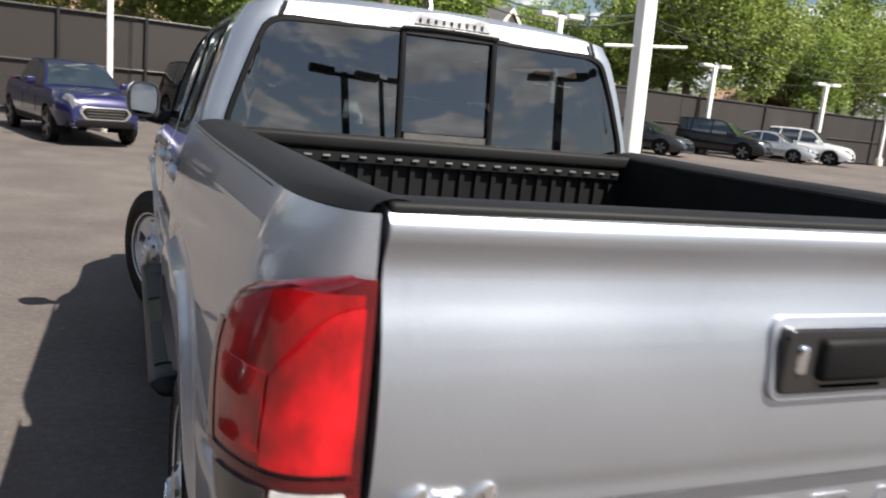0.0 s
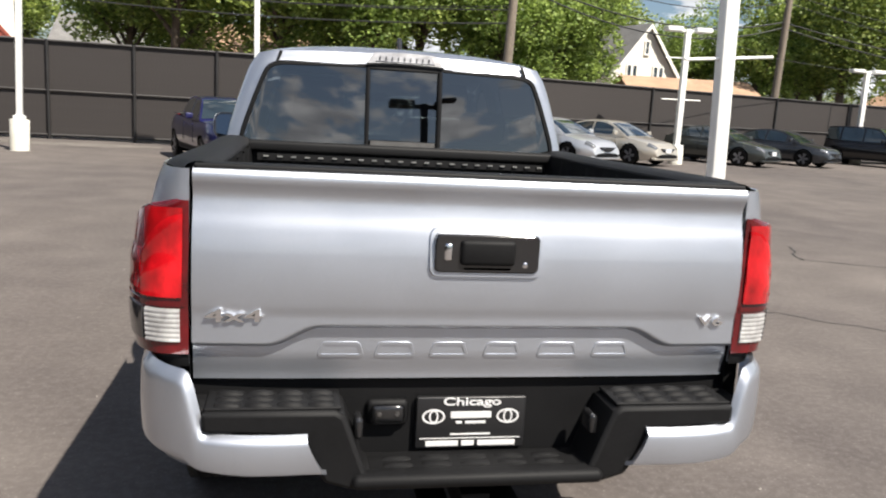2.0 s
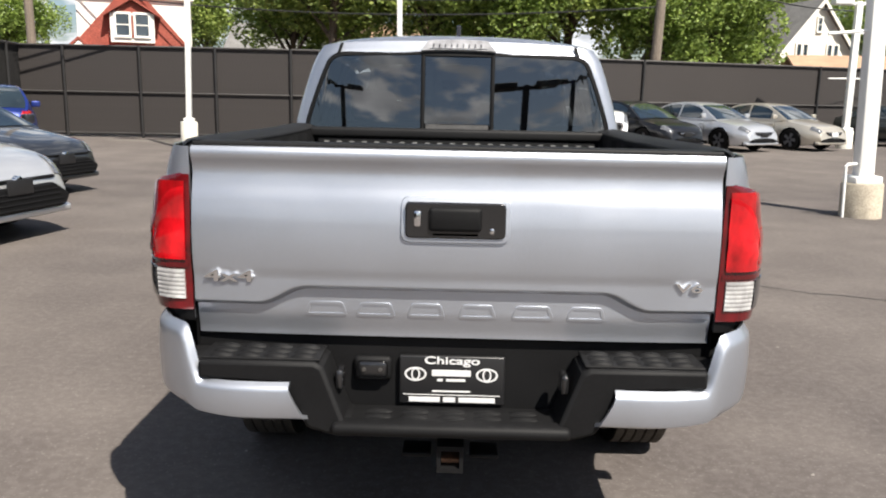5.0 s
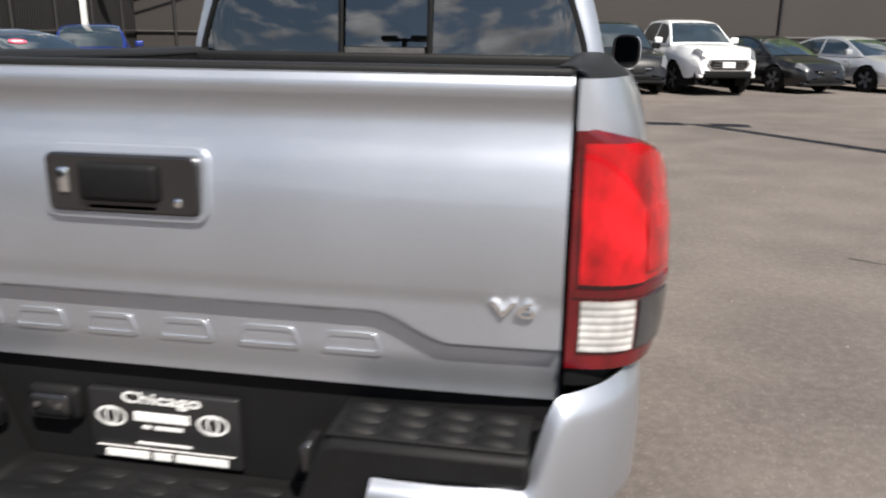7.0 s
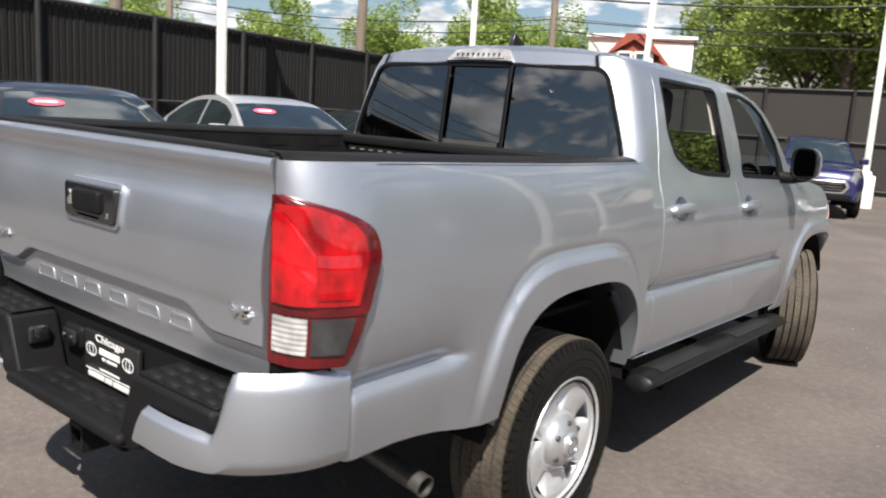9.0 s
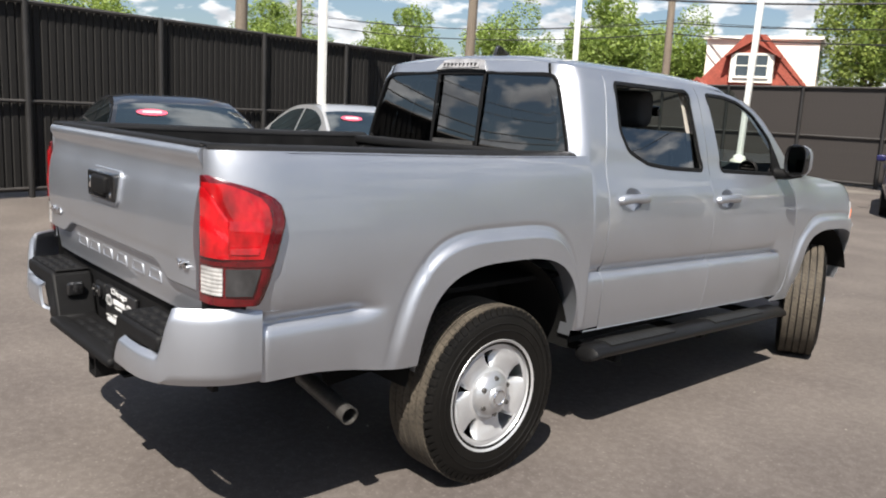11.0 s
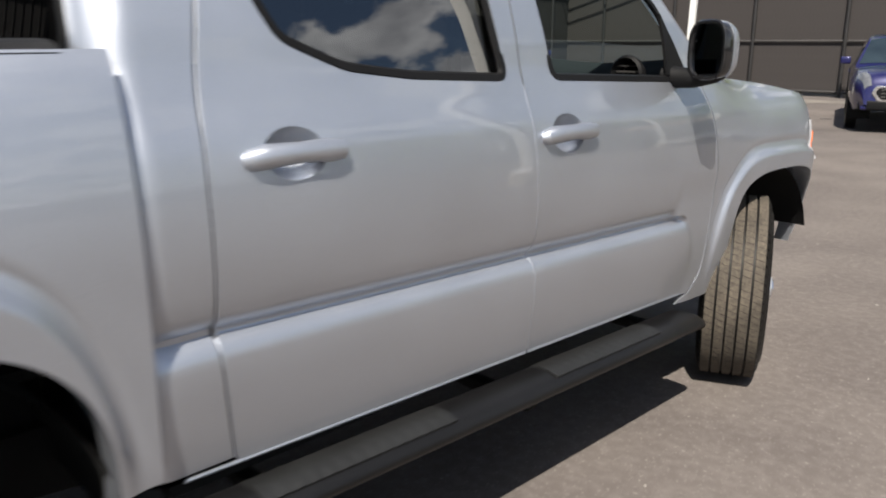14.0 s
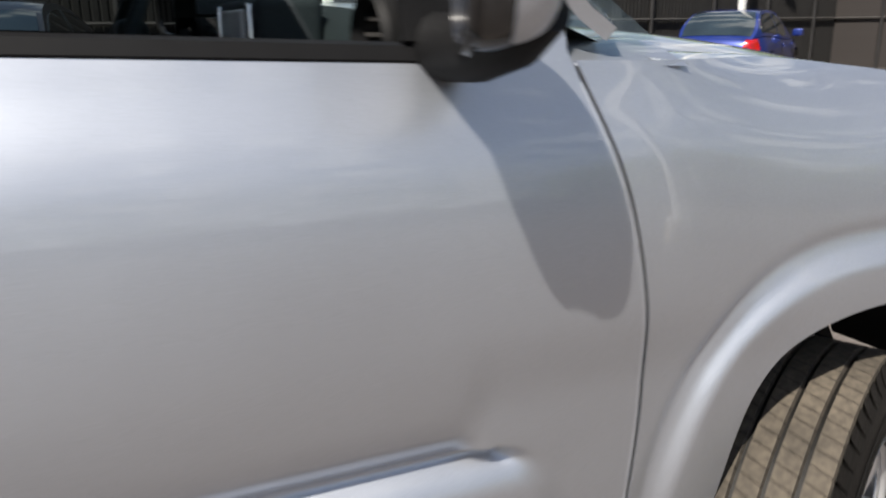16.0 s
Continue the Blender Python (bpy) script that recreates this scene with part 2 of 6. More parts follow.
def join(bm, other):
    me = bpy.data.meshes.new("joined")
    other.to_mesh(me)
    other.free()
    bm.from_mesh(me)
    bpy.data.meshes.remove(me)
    return bm


def prism(points, a, b, axis="y", bm=None):
    """A polygon (two coordinates) drawn out along an axis from a to b."""
    bm = bm or bmesh.new()
    put = {"y": lambda p, d: (p[0], d, p[1]), "x": lambda p, d: (d, p[0], p[1]), "z": lambda p, d: (p[0], p[1], d)}[axis]
    r0, r1 = [bm.verts.new(put(p, a)) for p in points], [bm.verts.new(put(p, b)) for p in points]
    n = len(points)
    for i in range(n):
        bm.faces.new((r0[i], r0[(i + 1) % n], r1[(i + 1) % n], r1[i]))
    bm.faces.new(r0[::-1])
    bm.faces.new(r1)
    bmesh.ops.recalc_face_normals(bm, faces=bm.faces)
    return bm


def tube(path, r, seg=10, bm=None, cap=True):
    """A round bar of radius r (a number or one for each point) along a path."""
    bm = bm or bmesh.new()
    path = [Vector(p) for p in path]
    rad = r if isinstance(r, (list, tuple)) else [r] * len(path)
    rings, side = [], None
    for i, p in enumerate(path):
        d = (path[min(i + 1, len(path) - 1)] - path[max(i - 1, 0)]).normalized()
        if side is None:
            side = d.cross(Vector((0, 0, 1)) if abs(d.z) < 0.9 else Vector((1, 0, 0))).normalized()
        side = (side - d * side.dot(d)).normalized()
        up = d.cross(side)
        rings.append([bm.verts.new(p + (side * math.cos(a) + up * math.sin(a)) * rad[i]) for a in [2 * math.pi * k / seg for k in range(seg)]])
    for a, b in zip(rings, rings[1:]):
        for k in range(seg):
            bm.faces.new((a[k], a[(k + 1) % seg], b[(k + 1) % seg], b[k]))
    if cap:
        bm.faces.new(rings[0][::-1])
        bm.faces.new(rings[-1])
    return bm


def lathe(profile, seg=48, axis="x", bm=None, close=False):
    """A profile of (along, radius) turned about an axis."""
    bm = bm or bmesh.new()
    rings = []
    for h, r in profile:
        ring = []
        for k in range(seg):
            a = 2 * math.pi * k / seg
            c, s = r * math.cos(a), r * math.sin(a)
            ring.append(bm.verts.new({"x": (h, c, s), "y": (c, h, s), "z": (c, s, h)}[axis]))
        rings.append(ring)
    for a, b in zip(rings, rings[1:]):
        for k in range(seg):
            bm.faces.new((a[k], a[(k + 1) % seg], b[(k + 1) % seg], b[k]))
    if close:
        bm.faces.new(rings[0])
        bm.faces.new(rings[-1][::-1])
    bmesh.ops.recalc_face_normals(bm, faces=bm.faces)
    return bm


def inside(poly, x, y):
    hit = False
    for (x0, y0), (x1, y1) in zip(poly, poly[1:] + poly[:1]):
        if (y0 > y) != (y1 > y) and x < (x1 - x0) * (y - y0) / (y1 - y0) + x0:
            hit = not hit
    return hit


def round_poly(poly, r, n=5):
    """A closed polygon with its corners rounded."""
    made = []
    for i, p in enumerate(poly):
        p, a, b = Vector(p), Vector(poly[i - 1]), Vector(poly[(i + 1) % len(poly)])
        ra, rb = min(r, (a - p).length * 0.45), min(r, (b - p).length * 0.45)
        s, e = p + (a - p).normalized() * ra, p + (b - p).normalized() * rb
        for k in range(n + 1):
            u = k / n
            made.append(tuple(s * (1 - u) ** 2 + p * 2 * u * (1 - u) + e * u * u))
    return made


def ribbon(poly, place, width, lift=0.006, inward=0.5, bm=None):
    """A flat strip along a closed outline, laid on a surface place(a, b, lift)."""
    bm = bm or bmesh.new()
    n = len(poly)
    mid = sum((Vector(p) for p in poly), Vector((0, 0))) / n
    rings = []
    for i, p in enumerate(poly):
        d = (Vector(poly[(i + 1) % n]) - Vector(poly[i - 1])).normalized()
        nrm = Vector((d.y, -d.x))
        if nrm.dot(mid - Vector(p)) < 0:
            nrm = -nrm
        o, c = Vector(p) - nrm * width * (1 - inward), Vector(p) + nrm * width * inward
        rings.append([bm.verts.new(place(*o, 0.0)), bm.verts.new(place(*(o * 0.8 + c * 0.2), lift)), bm.verts.new(place(*(o * 0.15 + c * 0.85), lift)), bm.verts.new(place(*c, -lift * 1.5))])
    for i in range(n):
        a, b = rings[i], rings[(i + 1) % n]
        for k in range(3):
            bm.faces.new((a[k], b[k], b[k + 1], a[k + 1]))
    bmesh.ops.recalc_face_normals(bm, faces=bm.faces)
    return bm


def pane(poly, place, bm=None):
    """A filled outline on a surface."""
    bm = bm or bmesh.new()
    f = bm.faces.new([bm.verts.new(place(*p, 0.0)) for p in poly])
    bmesh.ops.triangulate(bm, faces=[f])
    return bm


def lettering(text, size, depth, mat, parent, m, name="lettering", label=""):
    """Raised letters as a mesh, centred, in metres; m: the pose of their plane."""
    cu = bpy.data.curves.new(name, "FONT")
    cu.body, cu.size, cu.extrude, cu.align_x, cu.align_y, cu.offset = text, size * K, depth * K, "CENTER", "CENTER", size * K * 0.018
    tmp = bpy.data.objects.new("tmp", cu)
    scene.collection.objects.link(tmp)
    me = bpy.data.meshes.new_from_object(tmp.evaluated_get(bpy.context.evaluated_depsgraph_get()))
    bpy.data.objects.remove(tmp)
    me.materials.clear()
    me.materials.append(mat)
    ob = new(name, me)
    ob.parent = parent
    ob.matrix_basis = m
    return tagged(ob, label)


# ---- the silver pickup ----
truck = root("pickup_truck", 0, 0, 0, 0, "silver four-door pickup truck parked on the asphalt lot, front wheels turned", "pickup truck")
REAR_AXLE, FRONT_AXLE, FRONT_ARCH = 1.245, 4.46, 4.58


def rake(p):
    """The body sits a little lower towards its front."""
    return (p[0], p[1], p[2] - 0.028 * max(0.0, p[1] - 1.9))


BULGE = curve_table([(0.50, 0.862), (0.56, 0.868), (0.66, 0.8845), (0.74, 0.8945), (0.790, 0.8955), (0.808, 0.892), (0.822, 0.884), (0.833, 0.872), (0.840, 0.863), (0.848, 0.8605), (0.856, 0.864), (0.870, 0.877), (0.888, 0.888), (0.93, 0.899), (1.00, 0.9065), (1.08, 0.906), (1.16, 0.899), (1.24, 0.885), (1.30, 0.869), (1.345, 0.855), (1.37, 0.848), (1.45, 0.832), (1.60, 0.789), (1.74, 0.741), (1.80, 0.704)])
PLAIN = curve_table([(0.50, 0.880), (0.60, 0.898), (0.80, 0.908), (1.00, 0.914), (1.09, 0.912), (1.19, 0.902), (1.29, 0.884), (1.36, 0.864), (1.405, 0.843)])
FENDER = curve_table([(0.50, 0.868), (0.60, 0.878), (0.80, 0.887), (0.90, 0.893), (1.00, 0.899), (1.14, 0.888), (1.24, 0.850), (1.30, 0.79), (1.33, 0.72)])


def flare(y, z, cy, rise, rear, fore, top):
    """The pressed band round a wheel arch: a crisp ridge with a shallow groove outside it, fading out low down."""
    lean = 0.17 * min(1.0, max(0.0, (z - 0.50) / 0.55))
    r = (abs((y - cy) / ((rear if y < cy else fore) * (1.06 - lean))) ** 4 + abs(max(0.0, z - 0.48) / top) ** 4) ** 0.25
    rise *= 1 - 0.30 * step(0.0, 0.45, cy - y)
    return (rise * (1 - step(0.93, 0.985, r)) - 0.006 * math.exp(-(((r - 1.012) / 0.020) ** 2))) * step(0.50, 0.80, z)


def side_x(y, z):
    """Half width of the body at a place on its side."""
    if y < 1.84:
        w = 1 - step(0.50, 0.68, y)
        w *= 1 - step(0.86, 1.02, z)
        x = spline(BULGE, z) * w + spline(PLAIN, z) * (1 - w)
        x += flare(y, z, 1.285, 0.029, 0.60, 0.505, 0.62)
        return x + 0.022
    if y < 4.02 and z > 1.31:
        return spline(BULGE, z)
    end = 3.775 + 0.135 * max(0.0, 1 - max(0.0, (z - 0.56) / 0.30) ** 3) ** 0.5
    w = 1 - step(end - 0.042, end + 0.014, y)
    b = spline(BULGE, z)
    f = spline(FENDER, z)
    wide = 0.010 * (1 - step(1.20, 1.31, z))
    if y < 3.75:
        return b + wide
    s = step(4.0, 4.45, y)
    high = step(0.90, 1.02, z)
    w = w * (1 - high) + (1 - s) * high
    low = b * w + f * (1 - w)
    low += flare(y, z, FRONT_ARCH, 0.027, 0.545, 0.565, 0.59) * step(3.94, 4.13, y)
    return low + wide - 0.26 * step(4.78, 5.35, y) ** 1.4


def wing_top(y):
    return 1.325 - 0.10 * step(4.2, 5.3, y) ** 1.3


def bed_lift(y, z):
    """The bed's upper edge climbs a little towards the tailgate."""
    return 0.017 * step(1.4, 0.0, y) * step(1.16, 1.36, z)


def arch_bottom(y, cy, low, half=0.47, top=0.47, base=0.50, p=3.1):
    d = abs(y - cy) / half
    return low if d >= 1 else max(low, base + top * (1 - d**p) ** (1 / p))


def mesh_side(s, ys, zlow, ztop, n, hole=None, dx=0.0):
    """A panel of the body side between two heights that depend on y."""
    def at(y, v):
        z = zlow(y) + (ztop(y) - zlow(y)) * v
        return rake((s * (side_x(y, z) + dx), y, z + (bed_lift(y, z) if y < 1.84 else 0.0)))
    return sheet(at, ys, steps(0, 1, n), hole)


def corner_xy(a):
    """The rounded rear corner of the bed in plan; a from 0 at the tailgate to 1 at the side."""
    t = a * math.pi / 2
    return math.sin(t) ** 0.85, 0.016 + 0.204 * (1 - math.cos(t)) ** 1.05


def bed_corner(s, a, z, out=0.0):
    x, y = corner_xy(a)
    full = side_x(0.22, z)
    return (s * (0.785 + (full - 0.785) * x + out * math.sin(a * math.pi / 2)), y - out * math.cos(a * math.pi / 2) - 0.012 * math.cos((z - 1.05) * 2.2) * (1 - a), z + bed_lift(y, z))


ARCH_YS = sorted(set([round(v, 4) for v in steps(0.22, 1.838, 170)] + [round(1.285 + d * 0.47, 4) for d in (-1, -0.995, -0.985, -0.97, -0.94, -0.9, -0.85, 0.85, 0.9, 0.94, 0.97, 0.985, 0.995, 1)]))
for s, side in ((1, "right"), (-1, "left")):
    bed = part("bed_side", mesh_side(s, ARCH_YS, lambda y: arch_bottom(y, 1.285, 0.645 - 0.055 * step(0.3, 0.8, y)), lambda y: 1.395, 150), SILVER, truck, solid=0.006)
    part("bed_corner", sheet(lambda a, z: bed_corner(s, a, z), steps(0, 1, 12), steps(0.892, 1.395, 30)), SILVER, bed, solid=0.006)
    part("lower_quarter", sheet(lambda y, z: (s * side_x(0.22, z) - s * 0.010 * step(0.17, 0.152, y), y, z), (0.153, 0.158, 0.165, 0.175, 0.19, 0.2205), steps(0.645, 0.892, 24)), SILVER, bed, solid=0.006)
    part("corner_return", sheet(lambda d, z: (s * 0.7835, bed_corner(s, 0, z)[1] + d, z), (0.004, 0.03, 0.08), steps(0.62, 1.39, 10)), TRIM, bed, "dark gap beside the tailgate")
    # arch lip and dark liner behind the wheel
    part("wheel_arch_liner", sheet(lambda t, x: (s * x, 1.285 + 0.49 * math.cos(t), 0.47 + 0.505 * math.sin(t)), steps(0.04, math.pi - 0.04, 28), (0.45, 0.7, 0.895)), UNDER, bed)
    part("liner_wall", sheet(lambda t, r: (s * 0.46, 1.285 + 0.60 * r * math.cos(t), 0.44 + 0.60 * r * math.sin(t)), steps(-0.1, math.pi + 0.1, 20), (0.0, 0.5, 1.0)), UNDER, bed)
    lip = bmesh.new()
    pts = [(1.285 + 0.47 * math.copysign(abs(math.cos(t)) ** 0.645, math.cos(t)), 0.50 + 0.47 * math.sin(t) ** 0.645) for t in steps(0.04, math.pi - 0.04, 40)]
    sheet(lambda i, d: (s * (side_x(*pts[i]) - 0.004 - d), pts[i][0], pts[i][1]), range(len(pts)), (0.0, 0.03, 0.07), bm=lip)
    part("arch_lip", lip, SILVER, bed)
    # tail lamp: wraps the corner, its outer edge cut back on a slant
    def lamp_a(z):
        return 0.50 + 0.50 * spline([(0.90, 0.42), (0.95, 0.55), (1.19, 0.97), (1.235, 0.92), (1.262, 0.76), (1.285, 0.38), (1.302, -0.10), (1.318, -0.85)], z)
    def lamp_out(a):
        return 0.010 + 0.016 * step(0.0, 0.45, a)
    lamp = part("tail_lamp", sheet(lambda u, z: bed_corner(s, u * lamp_a(z), z, lamp_out(u * lamp_a(z)) - 0.012 * step(0.94, 1.0, u)), steps(0, 1, 24), steps(0.922, 1.316, 26)), DARK_RED, truck, "dark red tail lamp housing", solid=0.006)
    part("brake_lens", sheet(lambda u, z: bed_corner(s, 0.05 + u * (lamp_a(z) * 0.86 - 0.05), z, lamp_out(u * lamp_a(z) * 0.9) + 0.005), steps(0, 1, 14), steps(1.076, 1.298, 24)), RED_LENS, lamp, "deep red brake lens", solid=0.004)
    part("light_guide", sheet(lambda u, v: bed_corner(s, 0.045 + u * 0.41, 1.076 + v * (0.208 - 0.085 * u ** 2.2), lamp_out(0.045 + u * 0.41) + 0.0085 + 0.0015 * math.sin(u * 3.14) - 0.0012 * math.sin(v * 12.5)), steps(0, 1, 12), steps(0, 1, 32)), BRIGHT_RED, lamp, "bright red reflector chamber", solid=0.003)
    part("outer_reflector", sheet(lambda u, z: bed_corner(s, 0.47 + u * (min(lamp_a(z) * 0.80, 0.78) - 0.47), z, lamp_out(0.6) + 0.0085 - 0.0012 * math.sin((z - 1.10) * 75)), steps(0, 1, 10), steps(1.092, 1.196, 20)), RED_LENS, lamp, "bright red side chamber", solid=0.003)
    part("lens_edge", sheet(lambda u, z: bed_corner(s, lamp_a(z) * (0.90 + 0.07 * u), z, lamp_out(lamp_a(z)) + 0.004), (0, 0.5, 1), steps(1.06, 1.225, 12)), DARK_RED, lamp, solid=0.004)
    part("lamp_foot", sheet(lambda u, z: bed_corner(s, u * 0.62, z, 0.004), steps(0, 1, 10), (0.886, 0.900, 0.915, 0.928)), TRIM, lamp, "black strip under the lamp", solid=0.004)
    part("reverse_lens", sheet(lambda u, z: bed_corner(s, 0.06 + u * 0.33, z, lamp_out(0.06 + u * 0.33) + 0.006 + 0.0007 * math.sin(z * 480)), steps(0, 1, 6), steps(0.957, 1.045, 48)), CLEAR_LENS, lamp, "clear ribbed lens", solid=0.006)
    part("smoked_lens", sheet(lambda u, z: bed_corner(s, 0.42 + u * (lamp_a(z) * 0.86 - 0.42), z, lamp_out(0.45) + 0.006), steps(0, 1, 6), steps(0.957, 1.045, 6)), SMOKE_LENS, lamp, "smoked lens", solid=0.006)
    part("lens_divider", sheet(lambda u, z: bed_corner(s, 0.02 + u * (lamp_a(z) * 0.95 - 0.02), z, lamp_out(u * lamp_a(z)) + 0.005), steps(0, 1, 8), (1.052, 1.066)), DARK_RED, lamp, solid=0.004)
    # bed rail cap
    cap = bmesh.new()
    def cap_at(y, t):
        outer = 0.877 - 0.075 * step(0.26, 0.012, y) ** 1.4
        return (s * (outer + (0.722 - outer) * t), y - 0.004 * t, 1.390 + bed_lift(y, 1.4) + 0.024 * math.sin(t * math.pi) ** 0.5)
    sheet(cap_at, [0.012, 0.03, 0.05, 0.08, 0.11, 0.15, 0.2] + steps(0.26, 1.76, 20), steps(0, 1, 8), bm=cap)
    sheet(lambda y, t: (s * 0.725, y, 1.395 + bed_lift(y, 1.4) - 0.06 * t), [0.02] + steps(0.2, 1.745, 8), (0, 1), bm=cap)
    part("bed_rail_cap", cap, BED_PLASTIC, bed, "black plastic rail cap")

# inside of the bed
tub = part("bed_liner", box(-0.72, 0.72, 0.06, 1.72, 0.90, 0.915), BED_PLASTIC, truck, "black composite bed floor", smooth=False)
for s in (1, -1):
    part("bed_wall", sheet(lambda y, z: (s * (0.715 + 0.012 * (1 if int(y * 6) % 2 else 0)), y, z), steps(0.06, 1.72, 40), (0.90, 1.38)), BED_PLASTIC, tub)
    part("inner_wheel_well", rbox(s * 0.54 if s > 0 else -0.72, 0.72 if s > 0 else -0.54, 0.85, 1.68, 0.9, 1.10, 0.03), BED_PLASTIC, tub)
front = part("bulkhead", box(-0.73, 0.73, 1.70, 1.735, 0.90, 1.375), BED_PLASTIC, tub)
part("bulkhead_cap", rbox(-0.80, 0.80, 1.66, 1.765, 1.352, 1.398, 0.012), BED_PLASTIC, tub)
for i in range(22):
    x = -0.66 + i * 0.063
    part("bulkhead_rib", box(x, x + 0.018, 1.685, 1.702, 0.95, 1.335), BED_PLASTIC, front, smooth=False)
# added pale bars stand in for sunlight caught on the rib tops
for i in range(22):
    x = -0.66 + i * 0.063
    part("rib_glint", box(x - 0.002, x + 0.022, 1.664, 1.674, 1.326, 1.332), GLINT, front, smooth=False)
part("tie_down_rail", box(-0.69, 0.69, 1.672, 1.686, 1.31, 1.345), BED_PLASTIC, front, smooth=False)

# tailgate
GATE = curve_table([(0.845, 0.016), (0.86, 0.004), (0.93, 0.000), (1.02, -0.022), (1.10, -0.031), (1.19, -0.029), (1.26, -0.018), (1.31, -0.004), (1.34, 0.001), (1.358, -0.005), (1.376, -0.0145), (1.392, -0.0135), (1.401, -0.002), (1.406, 0.03)])


def gate_y(x, z):
    c = 1.0 - 0.053 * step(0.44, 0.585, abs(x))
    y = spline(GATE, z)
    lower = step(c - 0.006, c + 0.010, z)
    return (y if z > 1.06 else y * lower + (0.004 + 0.012 * step(0.93, 0.85, z)) * (1 - lower) + (-0.022 - y) * lower * (1 - step(1.02, 1.06, z))) + 0.012 * (abs(x) / 0.8) ** 4


EDGE_Z = steps(0.845, 1.40, 30)
gate = part("tailgate", sheet(lambda x, z: (x, gate_y(x, z), z + 0.012 * step(1.29, 1.385, z)), steps(-0.776, 0.776, 190), sorted(set([round(z, 4) for z in steps(0.845, 1.406, 70)] + [round(z, 4) for z in steps(0.93, 1.03, 66)] + [1.37, 1.38, 1.388]))), SILVER, truck, "silver tailgate with pressed crease", solid=0.01)
for s in (1, -1):
    part("tailgate_edge", sheet(lambda d, z: (s * 0.775, gate_y(0.775, z) + d * (0.065 - gate_y(0.775, z)), z + 0.012 * step(1.29, 1.385, z)), (0, 1), EDGE_Z), SILVER, gate)
part("tailgate_cap", rbox(-0.775, 0.775, 0.0, 0.075, 1.408, 1.428, 0.007), BED_PLASTIC, gate, "black plastic top cap")
part("tailgate_inner", box(-0.74, 0.74, 0.045, 0.06, 0.9, 1.40), BED_PLASTIC, gate, smooth=False)
bez = round_poly([(-0.152, 1.158), (0.152, 1.158), (0.152, 1.276), (-0.152, 1.276)], 0.022)
on_gate = lambda x, z, h: (x, gate_y(x, z) - h, z)
part("handle_surround", ribbon(bez, on_gate, 0.018, 0.014), SILVER, gate)
bezel = part("handle_bezel", prism(round_poly([(-0.146, 1.164), (0.146, 1.164), (0.146, 1.270), (-0.146, 1.270)], 0.018), -0.052, -0.02), GLOSS_BLACK, gate, "glossy black handle bezel", bevel=0.005)
part("pull_handle", rbox(-0.078, 0.076, -0.066, -0.03, 1.186, 1.256, 0.012), BLACK_PLASTIC, bezel)
part("pull_recess", rbox(-0.07, 0.07, -0.052, -0.04, 1.168, 1.184, 0.005), TRIM, bezel)
part("reversing_camera", rbox(-0.122, -0.098, -0.058, -0.04, 1.196, 1.246, 0.008), CHROME, bezel)
part("key_lock", rbox(0.098, 0.114, -0.055, -0.04, 1.178, 1.198, 0.006), CHROME, bezel)
part("bezel_line", box(0.085, 0.135, -0.051, -0.047, 1.210, 1.214), STEEL, bezel, smooth=False)
for i, (x0, x1) in enumerate(((-0.445, -0.325), (-0.290, -0.180), (-0.135, -0.030), (0.020, 0.125), (0.180, 0.298), (0.345, 0.455))):
    outline = round_poly([(x0, 0.914), (x1, 0.914), (x1 - 0.012, 0.950), (x0 + 0.012, 0.950)], 0.006, 2)
    rim_b = ribbon(outline, on_gate, 0.013, 0.008)
    part("raised_letter_block", rim_b, SILVER, gate, "letter-sized embossed outline")
lettering("4x4", 0.047, 0.005, CHROME, gate, pose(-0.668 * K, (gate_y(-0.668, 1.03) - 0.010) * K, 1.032 * K, 90, 0, 0) @ Matrix.Diagonal((2.1, 1, 1, 1)), "badge", "chrome 4x4 badge")
lettering("V6", 0.037, 0.005, CHROME, gate, pose(0.695 * K, (gate_y(0.695, 1.025) - 0.010) * K, 1.026 * K, 90, 0, 0) @ Matrix.Diagonal((1.95, 1, 1, 1)), "badge", "chrome V6 badge")

# rear bumper
bumper = part("rear_bumper", prism([(-0.74, 0.805), (-0.40, 0.805), (-0.375, 0.79), (-0.312, 0.618), (0.312, 0.618), (0.375, 0.79), (0.40, 0.805), (0.74, 0.805), (0.74, 0.75), (0.50, 0.735), (0.425, 0.603), (0.36, 0.583), (-0.36, 0.583), (-0.425, 0.603), (-0.50, 0.735), (-0.74, 0.75)], -0.135, 0.03), BLACK_PLASTIC, truck, "black plastic rear step bumper with silver ends", bevel=0.012)
part("bumper_back_panel", box(-0.79, 0.79, 0.035, 0.055, 0.60, 0.885), BLACK_PLASTIC, bumper, smooth=False)
part("bumper_lower_lip", rbox(-0.352, 0.352, -0.160, -0.09, 0.588, 0.628, 0.018), BLACK_PLASTIC, bumper)


def crescent(x, y, w, d, z, h):
    """A shallow bowed ridge of a step pad."""
    return sheet(lambda u, v: (x + u * w, y + v * d - 0.30 * d * (1 - u * u) * 2, z + h * (1 - u * u) ** 0.7 * (1 - v * v) ** 0.5), steps(-1, 1, 8), (-1, -0.85, -0.3, 0.3, 0.85, 1))


